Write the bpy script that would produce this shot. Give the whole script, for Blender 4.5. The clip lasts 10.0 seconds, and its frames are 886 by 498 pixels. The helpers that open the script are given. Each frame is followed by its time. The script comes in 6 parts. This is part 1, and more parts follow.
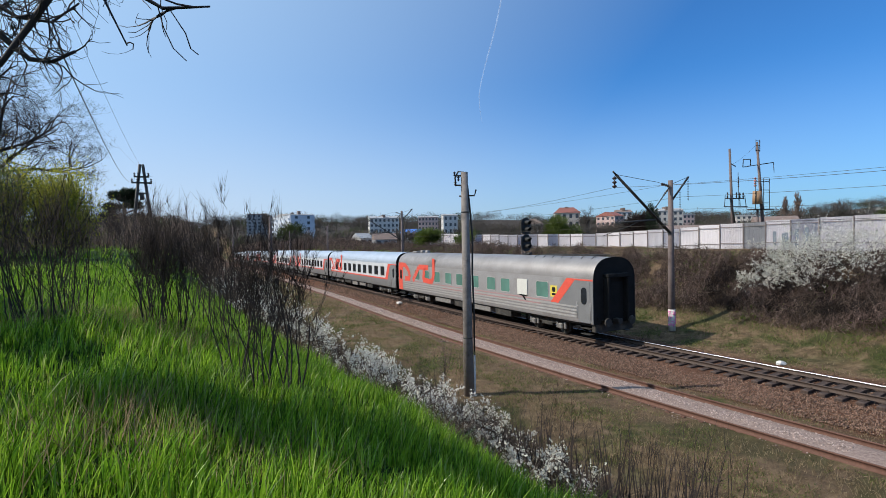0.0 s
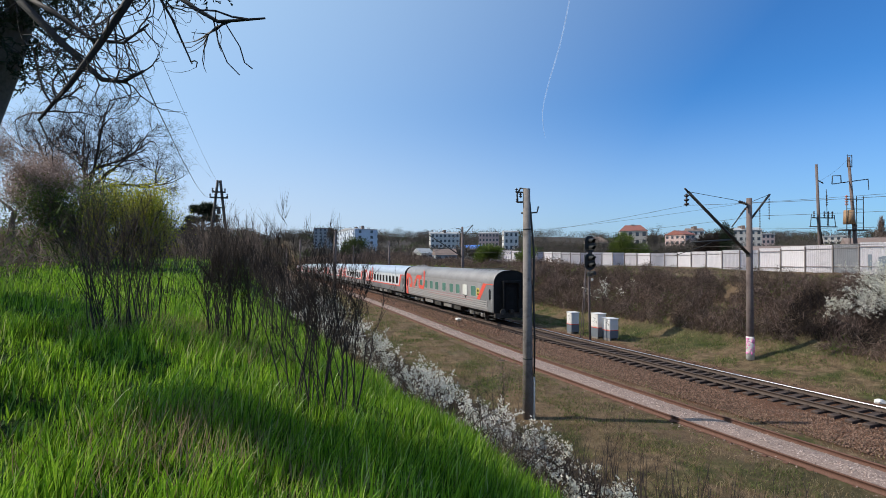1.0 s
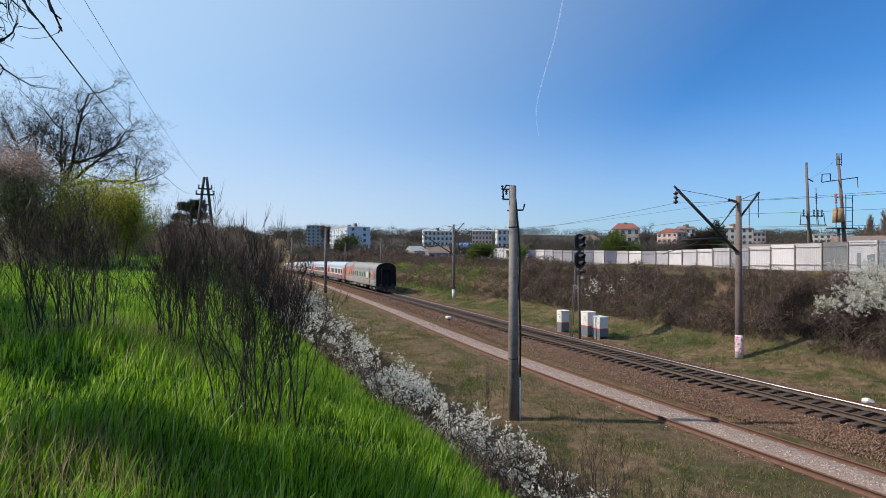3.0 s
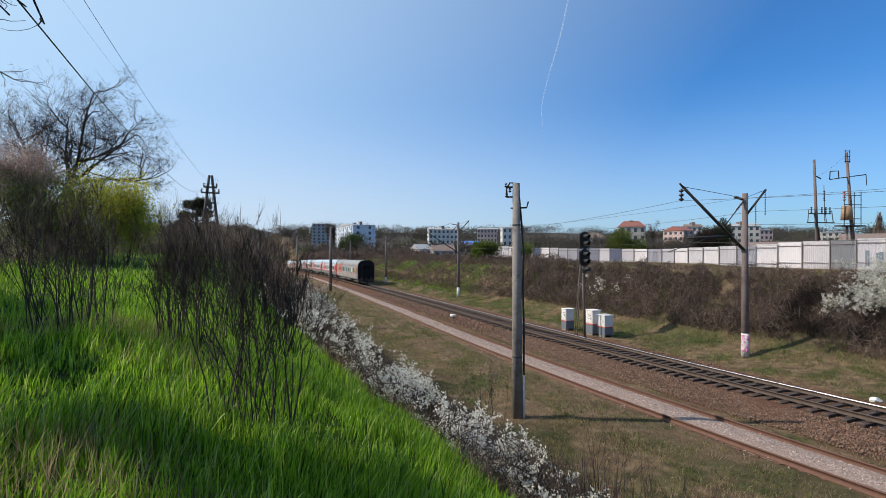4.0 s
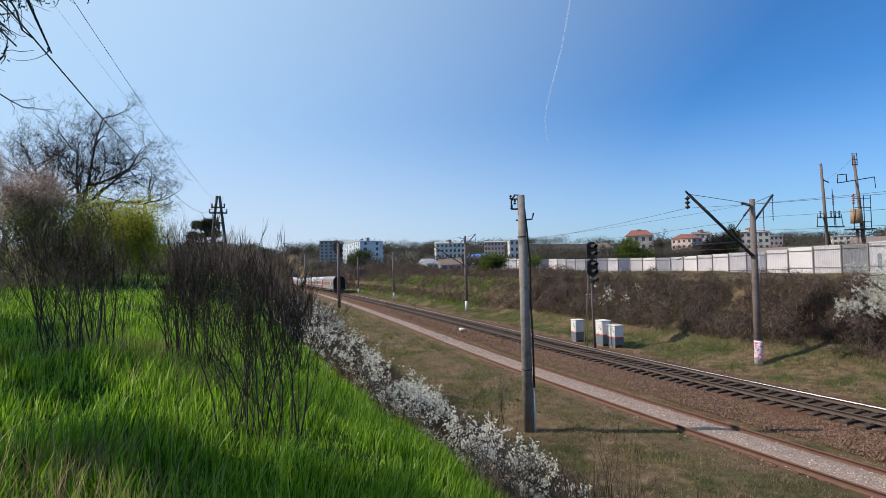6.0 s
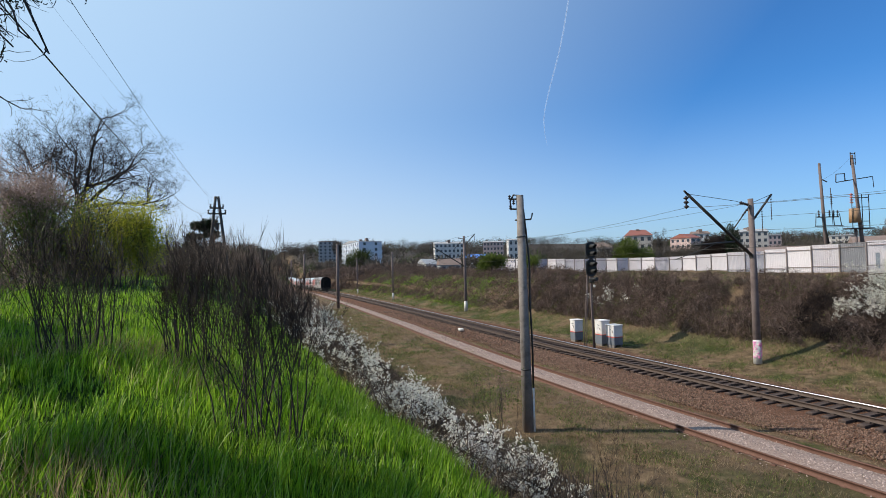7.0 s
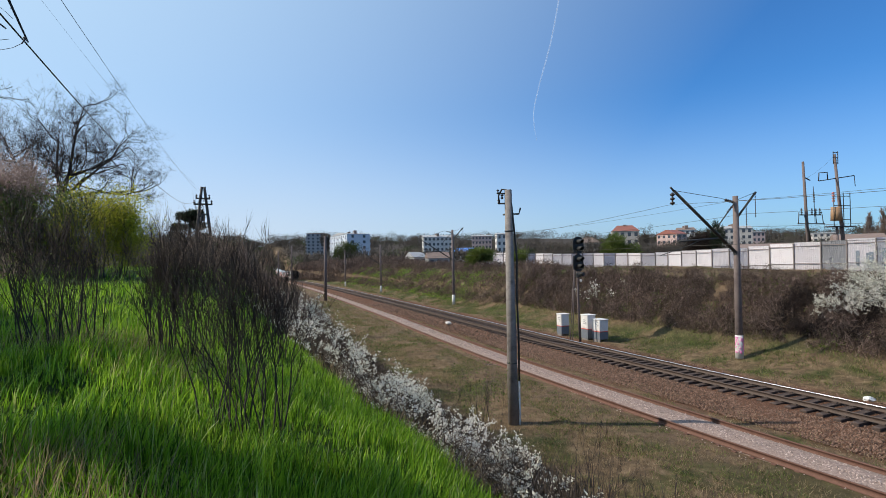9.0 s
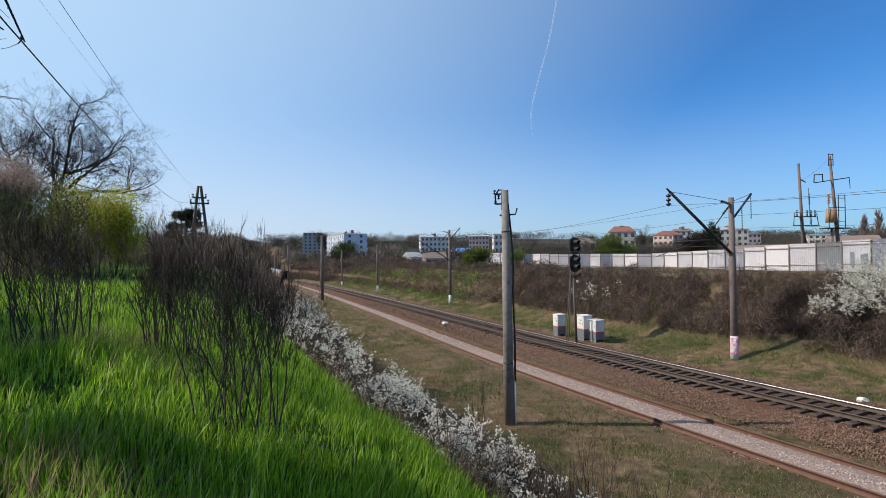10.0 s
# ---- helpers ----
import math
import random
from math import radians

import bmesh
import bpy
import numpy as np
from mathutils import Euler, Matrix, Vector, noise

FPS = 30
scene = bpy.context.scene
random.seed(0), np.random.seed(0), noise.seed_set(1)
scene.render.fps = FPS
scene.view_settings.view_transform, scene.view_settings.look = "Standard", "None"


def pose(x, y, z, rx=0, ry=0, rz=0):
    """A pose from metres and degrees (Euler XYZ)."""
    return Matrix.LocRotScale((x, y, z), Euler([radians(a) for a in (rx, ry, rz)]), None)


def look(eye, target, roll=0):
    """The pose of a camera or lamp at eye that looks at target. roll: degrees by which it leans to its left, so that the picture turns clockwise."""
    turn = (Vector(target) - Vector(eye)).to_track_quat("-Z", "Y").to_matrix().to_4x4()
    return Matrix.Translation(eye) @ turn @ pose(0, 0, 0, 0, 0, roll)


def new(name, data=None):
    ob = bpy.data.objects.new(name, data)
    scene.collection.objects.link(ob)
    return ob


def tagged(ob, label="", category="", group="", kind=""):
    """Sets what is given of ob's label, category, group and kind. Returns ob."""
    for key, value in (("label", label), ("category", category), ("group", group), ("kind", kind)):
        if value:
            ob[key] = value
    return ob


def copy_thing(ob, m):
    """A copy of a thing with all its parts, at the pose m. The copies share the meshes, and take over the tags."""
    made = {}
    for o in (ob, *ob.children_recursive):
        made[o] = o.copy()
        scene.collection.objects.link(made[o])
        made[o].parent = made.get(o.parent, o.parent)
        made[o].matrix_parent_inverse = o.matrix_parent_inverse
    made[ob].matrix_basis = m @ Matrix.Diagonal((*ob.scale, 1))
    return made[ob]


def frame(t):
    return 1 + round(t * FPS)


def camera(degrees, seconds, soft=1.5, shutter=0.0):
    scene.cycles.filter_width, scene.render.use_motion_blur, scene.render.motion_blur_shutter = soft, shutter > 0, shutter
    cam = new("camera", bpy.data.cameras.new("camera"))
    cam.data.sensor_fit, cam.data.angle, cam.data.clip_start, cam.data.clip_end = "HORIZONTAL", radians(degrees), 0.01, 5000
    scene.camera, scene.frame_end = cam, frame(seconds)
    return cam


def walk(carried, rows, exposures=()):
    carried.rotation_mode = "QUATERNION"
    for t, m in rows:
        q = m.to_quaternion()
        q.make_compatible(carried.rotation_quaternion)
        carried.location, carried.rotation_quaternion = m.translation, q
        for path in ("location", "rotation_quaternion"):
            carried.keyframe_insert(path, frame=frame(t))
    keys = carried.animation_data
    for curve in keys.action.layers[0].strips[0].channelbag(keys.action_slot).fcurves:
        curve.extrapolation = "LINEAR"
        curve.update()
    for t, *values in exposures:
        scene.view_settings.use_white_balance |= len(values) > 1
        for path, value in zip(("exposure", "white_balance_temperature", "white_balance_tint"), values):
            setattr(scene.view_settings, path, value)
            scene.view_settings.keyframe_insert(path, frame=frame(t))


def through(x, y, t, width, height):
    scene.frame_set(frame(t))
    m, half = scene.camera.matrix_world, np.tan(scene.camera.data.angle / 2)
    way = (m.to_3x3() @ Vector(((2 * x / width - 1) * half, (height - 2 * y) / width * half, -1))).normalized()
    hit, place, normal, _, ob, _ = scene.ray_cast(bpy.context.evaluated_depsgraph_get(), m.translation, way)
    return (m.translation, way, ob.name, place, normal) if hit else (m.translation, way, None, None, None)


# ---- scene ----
cam = camera(82.48, 10.0, soft=0.7)
WALK = [
    (0, pose(-0.464, -0.511, 5.560, 88.77, 0.90, -5.78)),
    (0.2, pose(-0.474, -0.453, 5.570, 89.18, 0.28, -3.52)),
    (0.3, pose(-0.479, -0.425, 5.576, 89.36, -0.17, -2.60)),
    (0.5, pose(-0.489, -0.367, 5.586, 89.97, -0.51, -0.85)),
    (0.7, pose(-0.476, -0.352, 5.590, 90.18, -0.43, 0.04)),
    (0.8, pose(-0.470, -0.345, 5.591, 90.32, -0.27, 0.32)),
    (1, pose(-0.457, -0.330, 5.595, 90.61, -0.17, 1.03)),
    (1.2, pose(-0.411, -0.334, 5.588, 90.73, -0.28, 0.94)),
    (1.3, pose(-0.387, -0.335, 5.584, 90.48, -0.40, 0.30)),
    (1.5, pose(-0.341, -0.339, 5.577, 90.17, -0.14, -1.25)),
    (1.7, pose(-0.315, -0.271, 5.587, 90.12, 0.10, -1.66)),
    (1.8, pose(-0.302, -0.238, 5.591, 90.29, 0.14, -1.70)),
    (2, pose(-0.276, -0.170, 5.601, 90.96, 0.51, -1.05)),
    (3.5, pose(-0.091, 0.038, 5.609, 90.14, -0.40, 0.64)),
    (4, pose(-0.072, 0.059, 5.601, 90.14, -0.19, 0.91)),
    (4.5, pose(-0.068, 0.078, 5.600, 90.42, 0.36, 1.29)),
    (5, pose(-0.056, 0.061, 5.590, 90.93, 0.66, 1.61)),
    (5.5, pose(-0.040, 0.034, 5.591, 91.68, 1.09, 1.86)),
    (7, pose(-0.035, 0.036, 5.591, 91.76, 1.39, 1.66)),
    (7.5, pose(-0.034, 0.031, 5.588, 91.70, 1.29, 1.68)),
    (8, pose(-0.029, 0.034, 5.594, 91.60, 1.26, 1.34)),
    (8.5, pose(-0.019, 0.027, 5.601, 91.18, 0.98, 0.91)),
    (9, pose(-0.015, 0.022, 5.601, 90.98, 0.82, 0.34)),
    (9.5, pose(-0.016, 0.011, 5.598, 90.95, 0.41, 0.09)),
    (10, pose(0.000, 0.000, 5.600, 90.99, 0.61, -0.00)),
]
walk(cam, WALK, [(0.0, -0.06, 6150, 10), (1.2, -0.05, 6250, 10), (2.2, 0.0, 6400, 10), (10.0, 0.0, 6400, 10)])

# ---- light ----
SUN_ELEV, SUN_WEST = 40.0, 1.0
world = bpy.data.worlds.new("sky")
scene.world = world
world.use_nodes = True
wn = world.node_tree.nodes
sky = wn.new("ShaderNodeTexSky")
sky.sky_type = "NISHITA"
sky.sun_disc = False
sky.sun_elevation = radians(SUN_ELEV)
sky.sun_rotation = radians(-90)
sky.altitude, sky.air_density, sky.dust_density, sky.ozone_density = 100, 1.0, 1.0, 2.0
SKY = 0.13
wl = world.node_tree.links
way = wn.new("ShaderNodeTexCoord").outputs["Generated"]
unit = wn.new("ShaderNodeVectorMath")
unit.operation = "NORMALIZE"
wl.new(way, unit.inputs[0])
toward = wn.new("ShaderNodeVectorMath")
toward.operation = "DOT_PRODUCT"
toward.inputs[1].default_value = (-math.cos(radians(SUN_ELEV)), 0, math.sin(radians(SUN_ELEV)))
wl.new(unit.outputs["Vector"], toward.inputs[0])
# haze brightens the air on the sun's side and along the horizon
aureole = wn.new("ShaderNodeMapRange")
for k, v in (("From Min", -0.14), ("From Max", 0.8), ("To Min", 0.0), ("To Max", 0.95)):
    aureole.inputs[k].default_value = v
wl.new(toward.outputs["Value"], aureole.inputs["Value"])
parts_xyz = wn.new("ShaderNodeSeparateXYZ")
wl.new(unit.outputs["Vector"], parts_xyz.inputs["Vector"])
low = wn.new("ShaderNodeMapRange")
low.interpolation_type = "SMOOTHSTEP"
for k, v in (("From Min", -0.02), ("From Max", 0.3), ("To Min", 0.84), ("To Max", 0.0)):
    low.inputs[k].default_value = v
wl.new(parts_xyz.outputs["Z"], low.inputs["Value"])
deep = wn.new("ShaderNodeMix")
deep.data_type, deep.blend_type = "RGBA", "MULTIPLY"
deep.inputs["Factor"].default_value = 1.0
deep.inputs["B"].default_value = (0.34, 0.78, 1.22, 1)
wl.new(sky.outputs["Color"], deep.inputs["A"])
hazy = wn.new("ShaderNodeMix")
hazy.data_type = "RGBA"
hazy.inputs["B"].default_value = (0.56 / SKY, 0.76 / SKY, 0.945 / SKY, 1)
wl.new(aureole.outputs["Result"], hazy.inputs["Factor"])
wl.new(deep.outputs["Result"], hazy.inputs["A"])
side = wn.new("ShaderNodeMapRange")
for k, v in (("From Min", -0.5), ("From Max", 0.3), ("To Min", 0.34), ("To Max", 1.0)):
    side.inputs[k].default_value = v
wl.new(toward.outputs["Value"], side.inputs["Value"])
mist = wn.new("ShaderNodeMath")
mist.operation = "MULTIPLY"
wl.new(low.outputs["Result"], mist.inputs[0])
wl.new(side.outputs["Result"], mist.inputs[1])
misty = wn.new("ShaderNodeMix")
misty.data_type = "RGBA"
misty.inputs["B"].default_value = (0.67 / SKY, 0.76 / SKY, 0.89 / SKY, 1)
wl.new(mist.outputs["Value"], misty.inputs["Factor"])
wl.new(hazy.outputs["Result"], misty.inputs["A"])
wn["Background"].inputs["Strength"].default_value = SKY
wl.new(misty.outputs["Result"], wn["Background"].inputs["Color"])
sun = new("sun", bpy.data.lights.new("sun", "SUN"))
sun.data.energy, sun.data.angle, sun.data.color = 5.2, radians(0.55), (1.0, 0.91, 0.76)
sun.matrix_world = look((-60, 1.2, 60), (-60 + math.cos(radians(SUN_ELEV)), 1.18, 60 - math.sin(radians(SUN_ELEV))))


# ---- the line of the railway: s metres along it, d metres to its far side ----
LS = np.arange(-400.0, 1600.0, 0.5)
_k = np.where(LS < -12, 0.0, np.maximum(3.74e-3 - 1.2125e-4 * LS, 0.0))
LA = np.cumsum(_k) * 0.5
_o = int(np.argmin(abs(LS)))
LA = LA - LA[_o] + radians(-24.7)
LX = np.cumsum(np.sin(LA)) * 0.5
LY = np.cumsum(np.cos(LA)) * 0.5
LX, LY = LX - LX[_o] + 11.42, LY - LY[_o] + 25.0


def grade(s):
    """Height of the rail head along the line."""
    s = np.asarray(s, float)
    far = np.clip(s, 0, 260)
    return -0.006 * np.clip(s, -120, 260) - 0.00005 * far * far


def at(s, d=0.0, z=0.0):
    h = np.interp(s, LS, LA)
    return Vector((float(np.interp(s, LS, LX) + d * np.cos(h)), float(np.interp(s, LS, LY) - d * np.sin(h)), float(z)))


def at_many(s, d):
    h = np.interp(s, LS, LA)
    return np.interp(s, LS, LX) + d * np.cos(h), np.interp(s, LS, LY) - d * np.sin(h)


def bearing(s):
    """Turn about z, in degrees, of a thing whose y runs along the line."""
    return -math.degrees(float(np.interp(s, LS, LA)))


def line_coords(x, y):
    x, y = np.asarray(x, float).ravel(), np.asarray(y, float).ravel()
    s, d = np.empty_like(x), np.empty_like(x)
    cx, cy, cs, ca = LX[::4], LY[::4], LS[::4], LA[::4]
    for i in range(0, len(x), 4000):
        j = slice(i, i + 4000)
        n = np.argmin((x[j, None] - cx) ** 2 + (y[j, None] - cy) ** 2, axis=1)
        vx, vy, h = x[j] - cx[n], y[j] - cy[n], ca[n]
        s[j] = cs[n] + vx * np.sin(h) + vy * np.cos(h)
        d[j] = vx * np.cos(h) - vy * np.sin(h)
    return s, d


def siding(s):
    """Offset of the rusty siding from the main line."""
    return np.interp(s, [-20, 8, 30, 90], [-6.05, -5.85, -5.35, -5.0])


def smooth(a, b, x):
    t = np.clip((x - a) / (b - a), 0, 1)
    return t * t * (3 - 2 * t)


def wave(x, y, seed, size):
    """Smooth noise on arrays, about -1 to 1."""
    g = np.random.RandomState(seed)
    out = 0
    for _ in range(7):
        a, p = g.uniform(0, 2 * np.pi, 2)
        f = g.uniform(0.5, 1.6) * 2 * np.pi / size
        out = out + np.sin((x * np.cos(a) + y * np.sin(a)) * f + p)
    return out / 3.2


CREST = -18.62  # lower edge of the green grass on the near slope


def height(x, y):
    """Ground height at world points."""
    x, y = np.asarray(x, float), np.asarray(y, float)
    shape = x.shape
    s, d = line_coords(x, y)
    x, y = x.ravel(), y.ravel()
    low = np.interp(d, [-60, -40, -30, -24, -21.7, -20.9, -20.0, -18.6, -17.2, -13.2, -11, -9, 1.9, 4.5, 6.5, 13.0, 16, 60],
                    [6.2, 5.7, 5.1, 4.52, 4.46, 4.34, 3.88, 2.98, 2.1, -0.15, -0.28, -0.30, -0.30, -0.15, 0.25, 3.6, 3.9, 4.3])
    z = low + np.where((d > -13.5) & (d < 9), grade(s), grade(s) * 0.35)
    rough = wave(x, y, 3, 2.2) * 0.05 + wave(x, y, 4, 7) * 0.09
    z = z + rough * np.where((d > -9.5) & (d < 3), 0.3, 1.0) + wave(x, y, 5, 30) * 0.35 * smooth(13, 30, d)
    # the plateau on which the camera stands goes up slowly away from it
    left = (0.045 * np.clip(s + 9, 0, 13) + 0.008 * np.clip(s - 4, 0, 50)) * smooth(-20.6, -23.0, d) * smooth(-40, -28, d)
    z = z + left
    r = np.hypot(x, y)
    z = z + 30 * smooth(320, 900, r) + wave(x, y, 8, 420) * 6 * smooth(250, 600, r)
    return z.reshape(shape)


def ground_at(s, d):
    p = at(s, d)
    return Vector((p.x, p.y, float(height([p.x], [p.y])[0])))


# ---- materials ----
def material(name):
    m = bpy.data.materials.new(name)
    m.use_nodes = True
    nt = m.node_tree
    return m, nt, nt.nodes["Principled BSDF"]


def ramp(nt, source, stops):
    r = nt.nodes.new("ShaderNodeValToRGB")
    e = r.color_ramp.elements
    while len(e) < len(stops):
        e.new(0.5)
    for el, (p, c) in zip(e, stops):
        el.position, el.color = p, (*c, 1)
    nt.links.new(source, r.inputs["Fac"])
    return r.outputs["Color"]


def noise_tex(nt, scale, detail=4.0, rough=0.6, coords=None):
    n = nt.nodes.new("ShaderNodeTexNoise")
    n.inputs["Scale"].default_value, n.inputs["Detail"].default_value, n.inputs["Roughness"].default_value = scale, detail, rough
    if coords is None:
        coords = nt.nodes.new("ShaderNodeTexCoord").outputs["Object"]
    nt.links.new(coords, n.inputs["Vector"])
    return n.outputs["Fac"]


def mix(nt, fac, a, b, mode="MIX"):
    n = nt.nodes.new("ShaderNodeMix")
    n.data_type, n.blend_type = "RGBA", mode
    for sock, v in ((n.inputs["Factor"], fac), (n.inputs["A"], a), (n.inputs["B"], b)):
        if isinstance(v, (int, float)):
            sock.default_value = v
        elif isinstance(v, tuple):
            sock.default_value = (*v, 1)
        else:
            nt.links.new(v, sock)
    return n.outputs["Result"]


def bump(nt, bsdf, source, strength=0.3, distance=0.02):
    b = nt.nodes.new("ShaderNodeBump")
    b.inputs["Strength"].default_value, b.inputs["Distance"].default_value = strength, distance
    nt.links.new(source, b.inputs["Height"])
    nt.links.new(b.outputs["Normal"], bsdf.inputs["Normal"])


def surface(name, dark, light, scale=8.0, rough=0.7, metal=0.0, fine=60.0, relief=0.2, deep=0.01, wear=None, island=0.0, spec=0.5):
    """A weathered surface: two scales of variation between two colours, with relief. wear: a third colour in patches."""
    m, nt, b = material(name)
    co = nt.nodes.new("ShaderNodeTexCoord").outputs["Object"]
    big, small = noise_tex(nt, scale, 5, 0.65, co), noise_tex(nt, fine, 3, 0.6, co)
    col = ramp(nt, big, [(0.3, dark), (0.72, light)])
    col = mix(nt, 0.35, col, ramp(nt, small, [(0.3, tuple(c * 0.6 for c in dark)), (0.7, tuple(min(1, c * 1.15) for c in light))]))
    if wear:
        patch = noise_tex(nt, scale * 0.37, 6, 0.7, co)
        col = mix(nt, ramp(nt, patch, [(0.52, (0, 0, 0)), (0.66, (1, 1, 1))]), col, wear)
    if island:
        g = nt.nodes.new("ShaderNodeNewGeometry").outputs["Random Per Island"]
        col = mix(nt, 1.0, col, ramp(nt, g, [(0.0, (1 - island,) * 3), (1.0, (1 + 0 * island,) * 3)]), "MULTIPLY")
    nt.links.new(col, b.inputs["Base Color"])
    b.inputs["Roughness"].default_value, b.inputs["Metallic"].default_value = rough, metal
    b.inputs["Specular IOR Level"].default_value = spec
    if relief:
        bump(nt, b, small, relief, deep)
    return m


def leafy(name, stops, rough=0.55, through=0.35, spec=0.3):
    """Leaves, blades and petals: colour by island, some light shining through."""
    m, nt, b = material(name)
    g = nt.nodes.new("ShaderNodeNewGeometry").outputs["Random Per Island"]
    col = ramp(nt, g, stops)
    co = nt.nodes.new("ShaderNodeTexCoord").outputs["Object"]
    big = ramp(nt, noise_tex(nt, 0.5, 3, 0.6, co), [(0.3, (0.62, 0.66, 0.6)), (0.7, (1.0, 1.0, 1.0))])
    col = mix(nt, 1.0, col, big, "MULTIPLY")
    nt.links.new(col, b.inputs["Base Color"])
    b.inputs["Roughness"].default_value = rough
    b.inputs["Specular IOR Level"].default_value = spec
    t = nt.nodes.new("ShaderNodeBsdfTranslucent")
    nt.links.new(col, t.inputs["Color"])
    mx = nt.nodes.new("ShaderNodeMixShader")
    mx.inputs["Fac"].default_value = through
    nt.links.new(b.outputs["BSDF"], mx.inputs[1])
    nt.links.new(t.outputs["BSDF"], mx.inputs[2])
    nt.links.new(mx.outputs["Shader"], nt.nodes["Material Output"].inputs["Surface"])
    return m


def ground_material():
    """Turf, dry grass, bare earth and gravel, mixed by the ground's own cover."""
    m, nt, b = material("ground_cover")
    co = nt.nodes.new("ShaderNodeTexCoord").outputs["Object"]
    at_ = nt.nodes.new("ShaderNodeAttribute")
    at_.attribute_name = "cover"
    sep = nt.nodes.new("ShaderNodeSeparateColor")
    nt.links.new(at_.outputs["Color"], sep.inputs["Color"])
    fine, mid, big = noise_tex(nt, 22, 5, 0.7, co), noise_tex(nt, 2.2, 6, 0.7, co), noise_tex(nt, 0.35, 5, 0.6, co)
    green = ramp(nt, mid, [(0.3, (0.018, 0.036, 0.006)), (0.7, (0.055, 0.095, 0.016))])
    dry = ramp(nt, mid, [(0.3, (0.05, 0.04, 0.02)), (0.5, (0.2, 0.135, 0.075)), (0.68, (0.38, 0.265, 0.155))])
    earth = ramp(nt, fine, [(0.3, (0.09, 0.06, 0.04)), (0.7, (0.225, 0.15, 0.1))])
    patch = ramp(nt, big, [(0.5, (0, 0, 0)), (0.6, (1, 1, 1))])
    meadow = mix(nt, 0.3, dry, earth)
    sparse = mix(nt, patch, meadow, mix(nt, 0.3, green, dry))
    col = mix(nt, sep.outputs["Red"], sparse, green)
    col = mix(nt, sep.outputs["Green"], col, earth)
    gravel = ramp(nt, fine, [(0.3, (0.06, 0.027, 0.016)), (0.52, (0.165, 0.08, 0.048)), (0.72, (0.31, 0.185, 0.12))])
    col = mix(nt, sep.outputs["Blue"], col, gravel)
    woods = ramp(nt, mid, [(0.3, (0.04, 0.034, 0.03)), (0.7, (0.1, 0.082, 0.068))])
    col = mix(nt, at_.outputs["Alpha"], woods, col)
    col = mix(nt, 0.4, col, ramp(nt, fine, [(0.25, (0.25, 0.25, 0.25)), (0.75, (1, 1, 1))]), "MULTIPLY")
    nt.links.new(col, b.inputs["Base Color"])
    b.inputs["Roughness"].default_value = 0.95
    b.inputs["Specular IOR Level"].default_value = 0.15
    bump(nt, b, fine, 1.0, 0.09)
    return m


GROUND = ground_material()
CONCRETE = surface("weathered_concrete", (0.15, 0.13, 0.12), (0.31, 0.272, 0.25), 3, 0.9, fine=45, wear=(0.115, 0.098, 0.09), spec=0.25)
STEEL = surface("dark_steel", (0.03, 0.03, 0.032), (0.07, 0.065, 0.06), 6, 0.6, 0.3)
RUST = surface("rusty_rail_steel", (0.09, 0.043, 0.03), (0.165, 0.082, 0.058), 9, 0.85, 0.1, wear=(0.10, 0.045, 0.03))
RAIL_SIDE = surface("brown_rail_web", (0.05, 0.035, 0.028), (0.11, 0.075, 0.06), 7, 0.8, 0.2)
RAIL_HEAD = surface("polished_rail_head", (0.6, 0.6, 0.61), (0.78, 0.78, 0.78), 4, 0.3, 1.0, relief=0.03)
WIRE = surface("copper_wire", (0.05, 0.045, 0.04), (0.08, 0.07, 0.06), 3, 0.6, 0.3, relief=0)


# ---- mesh helpers ----
def mesh_object(name, verts, faces, mats, parent=None, slots=None, smooth_faces=False):
    """One mesh from arrays: faces is an (n, 3) or (n, 4) array, or a list of tuples."""
    me = bpy.data.meshes.new(name)
    verts = np.asarray(verts, np.float32)
    if isinstance(faces, np.ndarray):
        n, k = faces.shape
        me.vertices.add(len(verts))
        me.vertices.foreach_set("co", verts.ravel())
        me.loops.add(n * k)
        me.loops.foreach_set("vertex_index", faces.astype(np.int32).ravel())
        me.polygons.add(n)
        me.polygons.foreach_set("loop_start", np.arange(0, n * k, k, dtype=np.int32))
        if slots is not None:
            me.polygons.foreach_set("material_index", np.asarray(slots, np.int32))
        me.update(calc_edges=True)
    else:
        me.from_pydata([tuple(v) for v in verts], [], faces)
        if slots is not None:
            me.polygons.foreach_set("material_index", np.asarray(slots, np.int32))
    if smooth_faces:
        me.polygons.foreach_set("use_smooth", np.ones(len(me.polygons), bool))
    for m in mats if isinstance(mats, (list, tuple)) else [mats]:
        me.materials.append(m)
    ob = new(name, me)
    if parent:
        ob.parent = parent
    return ob


def part(name, bm, mat, parent=None, label="", smooth_faces=False):
    me = bpy.data.meshes.new(name)
    bm.to_mesh(me)
    bm.free()
    for m in mat if isinstance(mat, (list, tuple)) else [mat]:
        me.materials.append(m)
    if smooth_faces:
        me.polygons.foreach_set("use_smooth", np.ones(len(me.polygons), bool))
    ob = new(name, me)
    if parent:
        ob.parent = parent
    if label:
        tagged(ob, label)
    return ob


def thing(name, m, label, category, group="", kind=""):
    ob = new(name)
    ob.matrix_world = m
    return tagged(ob, label, category, group, kind)


